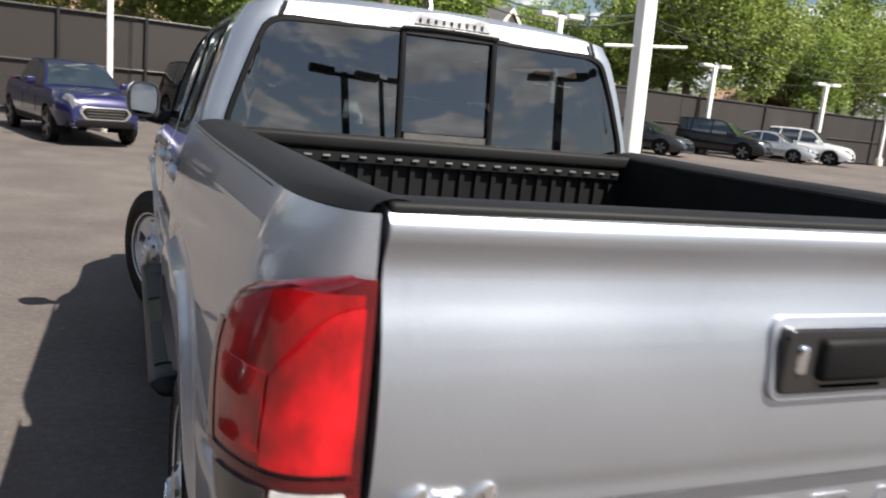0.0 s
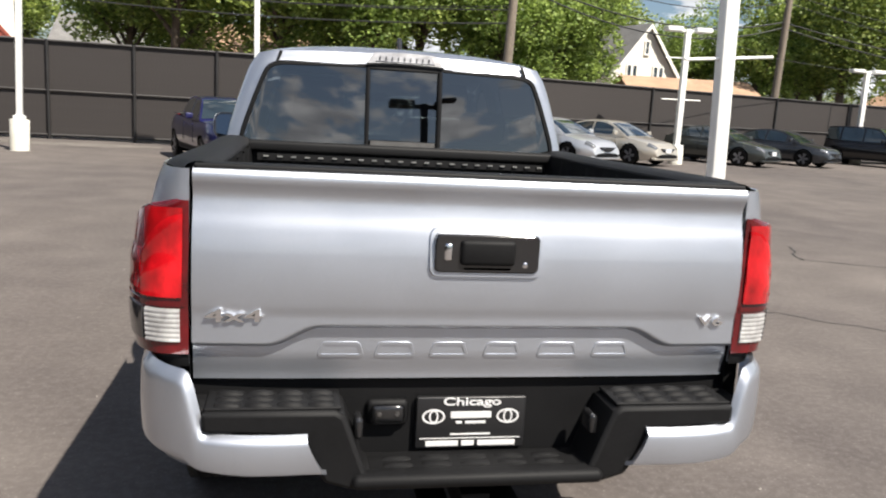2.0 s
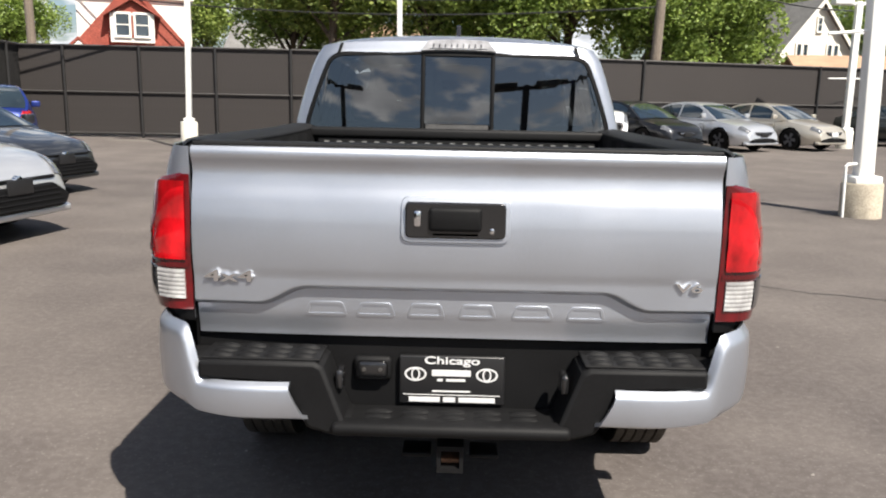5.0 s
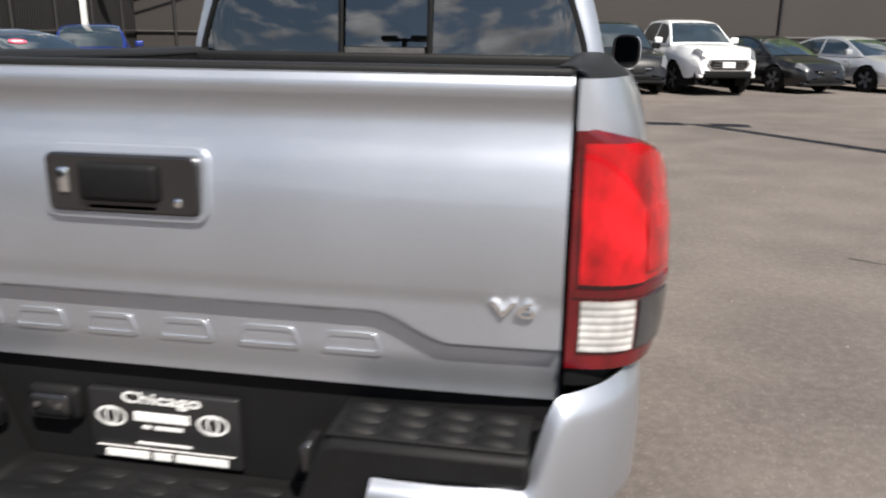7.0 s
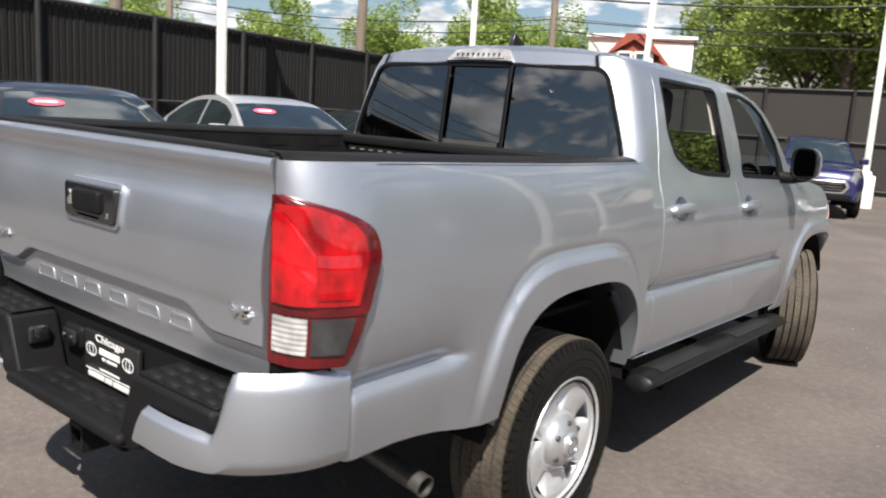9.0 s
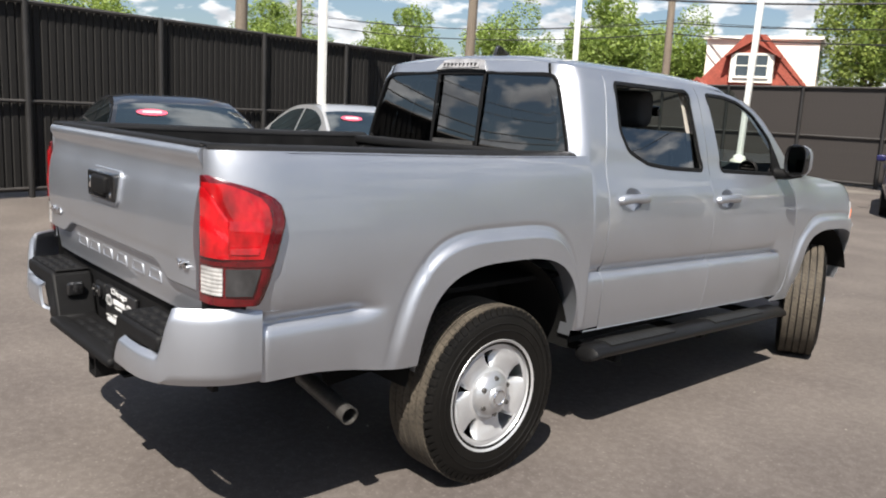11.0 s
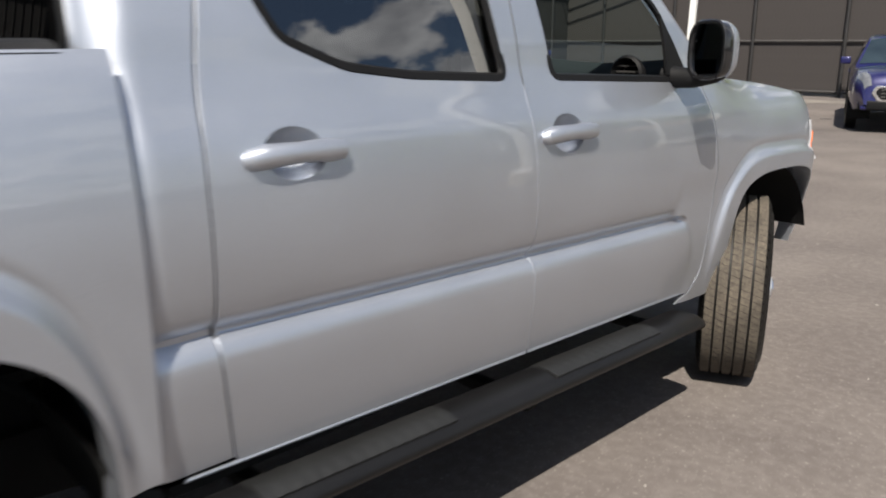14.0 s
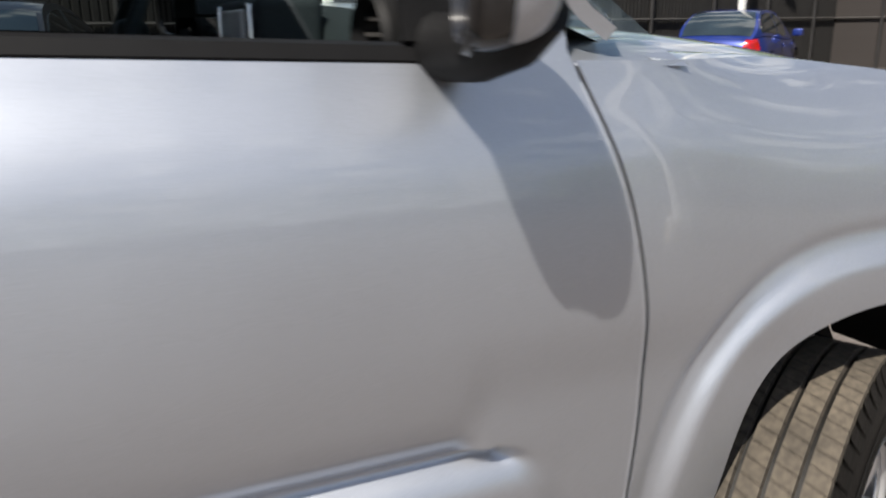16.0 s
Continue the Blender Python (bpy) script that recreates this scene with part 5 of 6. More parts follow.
def fence_run(i, a, b, slats=None, spacing=2.35, tone=SCREEN, plain=False, first=1.1):
    """One straight run: upright slats behind posts and three rails."""
    a, b = Vector(a), Vector(b)
    d = b - a
    length, d = d.length, d.normalized()
    n = Vector((-d.y, d.x))
    run = new("fence_" + str(i))
    run.matrix_basis = Matrix.Translation((K * a.x, K * a.y, 0)) @ Matrix.Rotation(math.atan2(d.y, d.x), 4, "Z")
    tagged(run, "tall dark brown slatted privacy fence with rails", "fence", kind="structure")
    back = bmesh.new()
    w = 0.115
    slat_range = slats or (0.0, 0.0)
    for k in range(int(length / w)):
        x = k * w
        if slat_range[0] <= x < slat_range[1]:
            continue
        q = [back.verts.new((x + dx, dy, z)) for z in (0.10, FENCE_TOP - 0.03) for dx, dy in slat_section(w, tone is SCREEN_DARK)]
        for m in range(3):
            back.faces.new((q[m], q[m + 1], q[m + 5], q[m + 4]))
    if back.verts:
        tagged(part("slat_field", back, tone, run, smooth=False), kind="stuff")
    part("backing", box(0, length, 0.012, 0.03, 0.08, FENCE_TOP - 0.02), POST, run, smooth=False)
    if not plain:
        for z, r in ((FENCE_TOP, 0.03), (1.38, 0.025), (0.13, 0.025)):
            part("rail", tube([(0, -0.05, z), (length, -0.05, z)], r, 8), RAIL, run)
        k = 0
        x = first
        while x < length:
            if x < 62:
                part("post", tube([(x, -0.055, 0), (x, -0.055, FENCE_TOP + 0.03)], 0.048, 10), POST, run)
            x += spacing
    return run, w


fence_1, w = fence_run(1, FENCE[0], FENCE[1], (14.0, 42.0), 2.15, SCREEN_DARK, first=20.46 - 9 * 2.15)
fence_2, w = fence_run(2, FENCE[1], FENCE[2], (0.0, 13.0), 2.31, first=1.36)
fence_3, w = fence_run(3, FENCE[2], FENCE[3], (0.0, 26.4), 7.4, first=0.35)
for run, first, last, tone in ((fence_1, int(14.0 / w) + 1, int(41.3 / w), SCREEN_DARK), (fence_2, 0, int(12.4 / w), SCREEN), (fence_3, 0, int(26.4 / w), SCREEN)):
    proto = None
    for k in range(first, last):
        if proto is None:
            bm = bmesh.new()
            q = [bm.verts.new((dx, dy, z)) for z in (0.10, FENCE_TOP - 0.03) for dx, dy in slat_section(w, tone is SCREEN_DARK)]
            for m in range(3):
                bm.faces.new((q[m], q[m + 1], q[m + 5], q[m + 4]))
            proto = ob = part("slat", bm, tone, run, smooth=False)
        else:
            ob = new("slat", proto.data)
            ob.parent = run
        ob.location = (K * (k * w), 0.002 * math.sin(k * 1.7) if tone is SCREEN_DARK else 0.0004 * math.sin(k * 1.7), 0)
fence_run(4, FENCE[3], FENCE[4], None, 5.4)
for k in (4, 5, 6):
    fence_run(k + 1, FENCE[k], FENCE[k + 1], None, 5.4, plain=True)


def light_pole(x, y, height, r, base, heads=2, lean=0.5, coat=None):
    p = root("light_pole", x, y, 0, 0, "light pole coloured dark as a silhouette, standing on a concrete base" if coat else "white steel light pole standing on a concrete base", "light pole", "light poles of the lot")
    p.rotation_euler.y = radians(-lean)
    b = base
    part("shaft", rbox(-r, r, -r, r, b, height, 0.02, seg=2), coat or POLE_WHITE, p)
    part("base_plate", rbox(-r * 1.75, r * 1.75, -r * 1.75, r * 1.75, b - 0.01, b + 0.09, 0.02), coat or POLE_WHITE, p)
    foot = lathe([(-0.02, max(0.21, r * 2.55)), (b - 0.03, max(0.21, r * 2.55)), (b, max(0.195, r * 2.4)), (b, 0.0)], 28, "z")
    part("concrete_foot", foot, CONCRETE if r > 0.104 else BASE_PAINT, p, "stained concrete foot" if r > 0.104 else "pale painted concrete foot")
    if heads:
        part("cross_arm", rbox(-0.55, 0.55, -0.05, 0.05, height - 0.12, height - 0.02, 0.02), coat or POLE_WHITE, p)
        for q in (-1, 1):
            part("lamp_head", rbox(q * 0.55 - 0.30, q * 0.55 + 0.30, -0.2, 0.2, height - 0.10, height + 0.06, 0.03), coat or POLE_WHITE, p)
    return p


light_pole(-6.78, 17.8, 6.6, 0.064, 0.72, lean=-1.5)
light_pole(-1.45, 18.4, 6.6, 0.064, 0.72)
pole_r = light_pole(5.66, 8.65, 6.5, 0.106, 0.48, lean=2.2)
part("conduit", tube([(-0.30, -0.12, 0.0), (-0.30, -0.12, 0.72), (-0.26, -0.1, 0.74), (-0.12, -0.05, 0.74)], 0.02, 8), POLE_WHITE, pole_r)
part("banner_arm", tube([(-0.62, 0, 2.48), (0.75, 0, 2.55)], 0.022, 8), POLE_WHITE, pole_r)
thin = light_pole(13.1, 24.6, 4.75, 0.10, 0.6)
part("banner_arm", tube([(-0.75, 0, 2.3), (0.75, 0, 2.3)], 0.022, 8), POLE_WHITE, thin)
part("banner_arm", tube([(-0.75, 0, 3.75), (0.75, 0, 3.75)], 0.022, 8), POLE_WHITE, thin)
for x, y in ((25.5, 31.0), (35.0, 33.0), (42.0, 34.6)):
    light_pole(x, y, 4.3, 0.10, 0.4, heads=2)
light_pole(-9.0, 6.8, 6.6, 0.064, 0.72)
light_pole(-11.6, 17.0, 6.6, 0.064, 0.72)
# poles seen only mirrored in the rear window, darkened to silhouettes
for x, y, h in ((2.6, -13.0, 5.15), (6.0, -22.8, 7.5), (-5.9, -23.3, 7.2), (9.1, -11.0, 5.2)):
    light_pole(x, y, h, 0.085, 0.5, coat=SILHOUETTE)


def utility_pole(x, y, h, lean=0.0):
    p = root("utility_pole", x, y, 0, 0, "weathered wooden utility pole with cross arm", "utility pole", "utility poles")
    p.rotation_euler.y = radians(lean)
    part("trunk", tube([(0, 0, 0), (0, 0, h * 0.5), (0, 0, h)], [0.19, 0.165, 0.13], 12), WOOD_POLE, p)
    part("cross_arm", rbox(-1.2, 1.2, -0.06, 0.06, h - 1.0, h - 0.86, 0.01), WOOD_POLE, p)
    return p


UP = [(-21.0, -30.0), (-18.3, 10.0), (-17.6, 18.4), (6.8, 25.8), (21.6, 32.2), (55.0, 42.0)]
for x, y in UP:
    utility_pole(x, y, 10.5, 1.5)
for a, b in zip(UP, UP[1:]):
    for h, sag in ((9.6, 0.7), (7.6, 0.9), (7.2, 1.0), (6.3, 0.9), (6.05, 1.1)):
        pts = [(a[0] + (b[0] - a[0]) * u, a[1] + (b[1] - a[1]) * u, h - sag * 4 * u * (1 - u)) for u in steps(0, 1, 14)]
        tagged(part("overhead_cable", tube(pts, 0.018 if h > 7 else 0.03, 5, cap=False), CABLE, None, "black cable strung between wooden poles"), category="cable", group="overhead cables")
LOW = [(6.8, 25.8, 5.05), (-17.1, 30.1, 5.85), (-38.0, 24.0, 6.6)]
for x, y, z in LOW[1:]:
    utility_pole(x, y, 10.5, -0.5)
for a, b in zip(LOW, LOW[1:]):
    for down, sag, r in ((0.0, 0.55, 0.022), (-0.12, 0.66, 0.012), (0.46, 0.60, 0.026)):
        pts = [(a[0] + (b[0] - a[0]) * u, a[1] + (b[1] - a[1]) * u, a[2] + (b[2] - a[2]) * u - down - sag * 4 * u * (1 - u)) for u in steps(0, 1, 16)]
        tagged(part("overhead_cable", tube(pts, r, 5, cap=False), CABLE, None, "grey cable strung low between wooden poles"), category="cable", group="overhead cables")
pts = [(13.1, 24.6, 4.7), (19, 28, 4.25), (25.5, 31.0, 4.2), (30, 32, 3.8), (35, 33, 4.2), (42, 34.6, 4.2)]
tagged(part("string_cable", tube(pts, 0.012, 5, cap=False), CABLE, None, "thin cable strung between the light poles"), category="cable", group="overhead cables")


# ---- houses behind the fence ----
PALE_STUCCO = material("pale_stucco", (0.74, 0.71, 0.65), rough=0.85, var=0.05, scale=0.8, fine=0.05, bump=0.2, bscale=20)
CREAM = material("cream_siding", (0.56, 0.50, 0.40), rough=0.8, var=0.06, scale=0.8, fine=0.05, bump=0.25, bscale=14, stretch=(0.1, 0.1, 4), dist=0.02)
RED_ROOF = material("red_shingles", (0.26, 0.062, 0.042), rough=0.9, var=0.2, scale=1.6, fine=0.25, fscale=18, bump=0.4, bscale=12, dist=0.02)
GREY_ROOF = material("grey_shingles", (0.17, 0.165, 0.16), rough=0.9, var=0.15, scale=1.6, fine=0.25, fscale=18, bump=0.4, bscale=12, dist=0.02)
TAN_ROOF = material("tan_shingles", (0.36, 0.23, 0.15), rough=0.9, var=0.15, scale=1.6, fine=0.2, fscale=18)
WHITE_TRIM = material("white_trim", (0.78, 0.76, 0.70), rough=0.6, var=0.05)
HOUSE_GLASS = material("house_glass", (0.04, 0.055, 0.07), rough=0.06, var=0.3, scale=0.6, spec=0.8)
BRICK_RED = material("brick_red", (0.24, 0.075, 0.05), rough=0.9, var=0.25, scale=5, fine=0.2)


def house_window(parent, x, z, w, h, y=-0.03):
    """A two-sash window in a wall that faces -y."""
    win = part("window", join(join(box(x - w / 2 - 0.09, x + w / 2 + 0.09, y - 0.05, y, z + h, z + h + 0.1), box(x - w / 2 - 0.09, x + w / 2 + 0.09, y - 0.08, y, z - 0.1, z)), join(box(x - w / 2 - 0.09, x - w / 2, y - 0.05, y, z, z + h), box(x + w / 2, x + w / 2 + 0.09, y - 0.05, y, z, z + h))), WHITE_TRIM, parent, smooth=False)
    part("pane", box(x - w / 2, x + w / 2, y - 0.012, y, z, z + h * 0.49), HOUSE_GLASS, win, smooth=False)
    part("pane", box(x - w / 2, x + w / 2, y - 0.02, y - 0.008, z + h * 0.52, z + h), HOUSE_GLASS, win, smooth=False)
    part("meeting_rail", box(x - w / 2, x + w / 2, y - 0.03, y, z + h * 0.48, z + h * 0.53), WHITE_TRIM, win, smooth=False)
    return win


def gable_roof(parent, x0, x1, y0, y1, eave, ridge, mat, along="y", over=0.35, thick=0.14):
    """Two sloping slabs that meet at a ridge."""
    if along == "y":
        m = (x0 + x1) / 2
        for a, b in (((x0, eave), (m, ridge)), ((x1, eave), (m, ridge))):
            d = (Vector(a) - Vector(b)).normalized() * over
            a2 = (a[0] + d.x, a[1] + d.y)
            part("roof", prism([a2, b, (b[0], b[1] + thick), (a2[0], a2[1] + thick)], y0 - over, y1 + over, "y"), mat, parent, smooth=False)
    else:
        m = (y0 + y1) / 2
        for a, b in (((y0, eave), (m, ridge)), ((y1, eave), (m, ridge))):
            d = (Vector(a) - Vector(b)).normalized() * over
            a2 = (a[0] + d.x, a[1] + d.y)
            part("roof", prism([a2, b, (b[0], b[1] + thick), (a2[0], a2[1] + thick)], x0 - over, x1 + over, "x"), mat, parent, smooth=False)


# red-roofed house with a dormer
h1 = root("house", -12.8, 29.6, 0.0, 21, "cream house with red shingle roof and front dormer", "house")
h1.scale = (0.84, 0.84, 0.84)
part("wall", box(-2.4, 2.3, 0, 6, -0.31, 3.5), PALE_STUCCO, h1, smooth=False)
part("upper_storey", box(-2.5, 2.7, 1.6, 4.6, 3.4, 6.05), PALE_STUCCO, h1, smooth=False)
part("upper_roof", box(-2.65, 2.85, 1.4, 4.8, 6.05, 6.2), WHITE_TRIM, h1, smooth=False)
part("red_gable_roof", prism([(-2.9, 3.35), (2.8, 3.35), (0.45, 6.1), (-0.45, 6.1)], -0.25, 2.0, "y"), RED_ROOF, h1, "red shingle roof", smooth=False)
part("eave_trim", box(-3.0, 2.9, -0.32, -0.25, 3.25, 3.42), WHITE_TRIM, h1, smooth=False)
dorm = part("dormer", box(-0.95, 0.95, -0.75, 1.2, 3.85, 5.15), PALE_STUCCO, h1, "white dormer", smooth=False)
gable_roof(dorm, -1.05, 1.05, -0.75, 1.2, 5.1, 5.75, RED_ROOF, over=0.2, thick=0.1)
part("dormer_gable", prism([(-1.0, 5.1), (1.0, 5.1), (0, 5.7)], -0.72, -0.6, "y"), RED_ROOF, dorm, smooth=False)
for x in (-0.42, 0.42):
    house_window(dorm, x, 4.15, 0.55, 0.95, -0.76)
part("brick_panel", box(-0.12, 0.12, -0.78, -0.74, 4.05, 5.05), BRICK_RED, dorm, smooth=False)
porch = part("porch", box(-3.2, -1.3, -1.4, 0, 0, 2.9), CREAM, h1, smooth=False)
gable_roof(porch, -3.3, -1.2, -1.5, 0, 2.9, 3.85, RED_ROOF, over=0.25)
part("porch_gable", prism([(-3.3, 2.9), (-1.2, 2.9), (-2.25, 3.8)], -1.72, -1.5, "y"), WHITE_TRIM, porch, smooth=False)
for y in (2.6, 3.8):
    w1 = part("side_window", box(2.68, 2.75, y - 0.5, y + 0.5, 4.4, 5.6), HOUSE_GLASS, h1, smooth=False)

# cream gabled house
h2 = root("house", 21.5, 46.5, 0, 14, "pale cream stucco house with steep grey gable roof", "house")
part("wall", box(-2.5, 2.5, 0, 9, 0, 4.3), PALE_STUCCO, h2, smooth=False)
part("gable_wall", prism([(-2.5, 4.3), (2.5, 4.3), (0, 7.25)], 0, 0.3, "y"), PALE_STUCCO, h2, smooth=False)
gable_roof(h2, -2.5, 2.5, 0, 9, 4.25, 7.35, GREY_ROOF, over=0.3)
wing_b = part("side_wing", box(-7.0, -2.3, 2.0, 8, 0, 4.0), PALE_STUCCO, h2, smooth=False)
gable_roof(wing_b, -7.0, 0.0, 2.0, 8.0, 4.0, 7.0, GREY_ROOF, along="x")
for x in (-1.27, -0.83, 0.83, 1.27):
    house_window(h2, x, 3.45, 0.27, 1.35)
house_window(h2, 0, 5.6, 0.24, 0.75)
for s in (1, -1):
    part("verge_board", prism([(0, 7.20), (0, 7.46), (s * 2.85, 4.05), (s * 2.7, 3.88)], -0.36, -0.3, "y"), WHITE_TRIM, h2, smooth=False)
part("chimney", box(3.0, 3.6, 4.0, 4.7, 3.0, 6.2), BRICK_RED, h2, smooth=False)

# low garage
h3 = root("garage", 20.8, 37.5, 0, -8, "low garage with tan shingle roof and white gable trim", "garage")
part("wall", box(-3.4, 3.2, 0, 5.5, 0, 2.7), CREAM, h3, smooth=False)
gable_roof(h3, -3.4, 3.2, 0, 5.5, 2.65, 3.75, TAN_ROOF, along="x", over=0.4)
part("gable_trim", prism([(-0.4, 2.5), (5.9, 2.5), (2.75, 3.75)], 3.2, 3.32, "x"), WHITE_TRIM, h3, smooth=False)
h4 = root("house", -2.5, 46.0, 0, 8, "low house with brown roof half hidden by trees", "house")
part("wall", box(-4, 4, 0, 7, 0, 3.6), CREAM, h4, smooth=False)
gable_roof(h4, -4, 4, 0, 7, 3.6, 5.6, TAN_ROOF, along="x")
h5 = root("house", -11.0, 50.0, 0, 0, "grey-roofed house half hidden by trees", "house")
part("wall", box(-4, 4, 0, 7, 0, 3.6), CREAM, h5, smooth=False)
gable_roof(h5, -4, 4, 0, 7, 3.6, 5.9, GREY_ROOF, along="x")
h6 = root("house", 44.0, 46.0, 0, 0, "house with tan roof beyond the fence", "house")
part("wall", box(-3, 3, 0, 6, 0, 3.0), CREAM, h6, smooth=False)
gable_roof(h6, -3, 3, 0, 6, 3.0, 4.4, TAN_ROOF, along="y")

# ---- trees ----
def leaf_material(name, a, b):
    m = bpy.data.materials.new(name)
    m.use_nodes = True
    nt = m.node_tree
    nt.nodes.clear()
    gi = nt.nodes.new("ShaderNodeNewGeometry")
    rp = nt.nodes.new("ShaderNodeValToRGB")
    rp.color_ramp.elements[0].color, rp.color_ramp.elements[1].color = (*a, 1), (*b, 1)
    nt.links.new(gi.outputs["Random Per Island"], rp.inputs[0])
    df = nt.nodes.new("ShaderNodeBsdfPrincipled")
    df.inputs["Roughness"].default_value = 0.55
    tl = nt.nodes.new("ShaderNodeBsdfTranslucent")
    mx = nt.nodes.new("ShaderNodeMixShader")
    mx.inputs[0].default_value = 0.42
    o = nt.nodes.new("ShaderNodeOutputMaterial")
    nt.links.new(rp.outputs[0], df.inputs["Base Color"])
    nt.links.new(rp.outputs[0], tl.inputs["Color"])
    nt.links.new(df.outputs[0], mx.inputs[1])
    nt.links.new(tl.outputs[0], mx.inputs[2])
    nt.links.new(mx.outputs[0], o.inputs[0])
    return m


LEAVES = [leaf_material("leaves_bright", (0.10, 0.160, 0.030), (0.36, 0.46, 0.11)), leaf_material("leaves_mid", (0.085, 0.14, 0.028), (0.38, 0.45, 0.11)), leaf_material("leaves_dark", (0.03, 0.055, 0.018), (0.11, 0.14, 0.04))]
BARK = material("bark", (0.10, 0.075, 0.055), rough=0.95, var=0.3, scale=4, fine=0.3, fscale=30, bump=0.6, bscale=16, stretch=(3, 3, 0.6), dist=0.03)


def tree_kind(seed, height, spread, mat, tall=False, leaves=6500):
    """A tree: tapered trunk, forked limbs, and a crown of leaf clumps with gaps."""
    rng = random.Random(seed)
    t = root("tree", 0, 0, 0, 0, "leafy green tree behind the fence", "tree", "trees behind the fence")
    trunk = bmesh.new()
    fork = height * (0.30 if not tall else 0.18)
    tube([(0, 0, 0), (0.05, 0.03, fork * 0.5), (0.0, 0.08, fork), (0.1, 0.0, height * 0.75)], [height * 0.026, height * 0.021, height * 0.017, height * 0.005], 9, trunk)
    part("trunk", trunk, BARK, t)
    ends = []
    for k in range(9):
        a = k * 2.4 + rng.uniform(-0.4, 0.4)
        z0 = fork + (height * 0.5 - fork) * k / 9
        r = spread * rng.uniform(0.45, 0.8)
        tip = Vector((r * math.cos(a), r * math.sin(a), min(height * 0.93, z0 + height * rng.uniform(0.16, 0.36))))
        midp = Vector((tip.x * 0.45, tip.y * 0.45, z0 + (tip.z - z0) * 0.62))
        part("limb", tube([(0.02, 0.05, z0), midp, tip], [height * 0.010, height * 0.007, height * 0.002], 6), BARK, t)
        ends += [(tip, spread * rng.uniform(0.30, 0.46)), (midp, spread * rng.uniform(0.25, 0.38))]
    for k in range(16):
        a, q = rng.uniform(0, 6.28), rng.uniform(0.1, 0.85)
        z = height * (rng.uniform(0.35, 0.97) if not tall else rng.uniform(0.18, 0.97))
        lim = spread * math.sqrt(max(0.05, 1 - ((z / height - 0.58) / 0.46) ** 2)) if not tall else spread * (1.05 - z / height)
        ends.append((Vector((q * lim * math.cos(a), q * lim * math.sin(a), z)), spread * rng.uniform(0.22, 0.40)))
    verts, faces = [], []
    for k in range(leaves):
        c, r = ends[rng.randrange(len(ends))]
        v = Vector((rng.gauss(0, 1), rng.gauss(0, 1), rng.gauss(0, 0.8)))
        p = c + v.normalized() * r * rng.uniform(0.55, 1.0) ** 0.6
        s = rng.uniform(0.07, 0.145) * (height / 10) ** 0.5
        d1 = Vector((rng.uniform(-1, 1), rng.uniform(-1, 1), rng.uniform(-0.6, 0.6))).normalized()
        d2 = d1.cross(Vector((rng.uniform(-1, 1), rng.uniform(-1, 1), rng.uniform(0.2, 1)))).normalized()
        i = len(verts)
        verts += [tuple((p - d1 * s) * K), tuple((p + d2 * s * 0.55) * K), tuple((p + d1 * s) * K), tuple((p - d2 * s * 0.55) * K)]
        faces.append((i, i + 1, i + 2, i + 3))
    me = bpy.data.meshes.new("crown")
    me.from_pydata(verts, [], faces)
    me.materials.append(mat)
    ob = new("crown", me)
    ob.parent = t
    tagged(ob, kind="stuff")
    return t


kinds = [tree_kind(1, 9.5, 3.6, LEAVES[0], leaves=19000), tree_kind(2, 11.5, 4.2, LEAVES[1], leaves=22000), tree_kind(3, 8.0, 3.0, LEAVES[0], leaves=15000), tree_kind(4, 10.0, 2.3, LEAVES[2], True, leaves=17000), tree_kind(5, 12.5, 4.8, LEAVES[1], leaves=25000)]
PLACES = [(2, -24.5, 36.0), (2, -28.5, 41.0), (0, -8.2, 38.0), (1, -5.5, 33.5), (4, -7.0, 44.0), (1, -1.0, 33.0), (0, 2.2, 31.5), (1, 5.0, 34.0), (4, 1.0, 42.0), (2, 8.2, 31.0), (0, 10.8, 33.0), (3, 12.4, 36.0), (3, 14.0, 38.5), (1, 8.8, 40.0), (0, 27.0, 50.0), (1, 31.0, 44.0), (2, 26.0, 40.5), (4, 29.5, 38.0), (4, 36.0, 40.0), (1, 34.0, 46.0), (0, 41.0, 41.5), (4, 46.5, 42.5), (1, 52.0, 46.0), (2, 57.0, 44.0), (4, 62.0, 50.0), (2, -40.0, 34.0), (2, -48.0, 27.0), (0, -56.0, 34.0), (2, -44.0, 14.0), (1, 14.0, 52.0), (4, 24.0, 60.0), (1, -18.0, 56.0), (0, -30.0, 52.0), (1, 4.5, 52.0), (4, -12.0, 60.0)]
for n, (k, x, y) in enumerate(PLACES):
    rng = random.Random(n + 40)
    copy_thing(kinds[k], pose(K * x, K * y, 0, 0, 0, rng.uniform(0, 360)))
for t, (x, y) in zip(kinds, ((-40, 44), (60, 58), (-52, 40), (15.2, 50), (40, 56))):
    t.matrix_basis = pose(K * x, K * y, 0)


# ---- parked cars ----
def paint(name, color, metal=0.5, rough=0.3, coat=1.0):
    return material(name, color, rough=rough, metal=metal, spec=0.3, var=0.02, scale=3, fine=0.04, fscale=700, coat=coat)


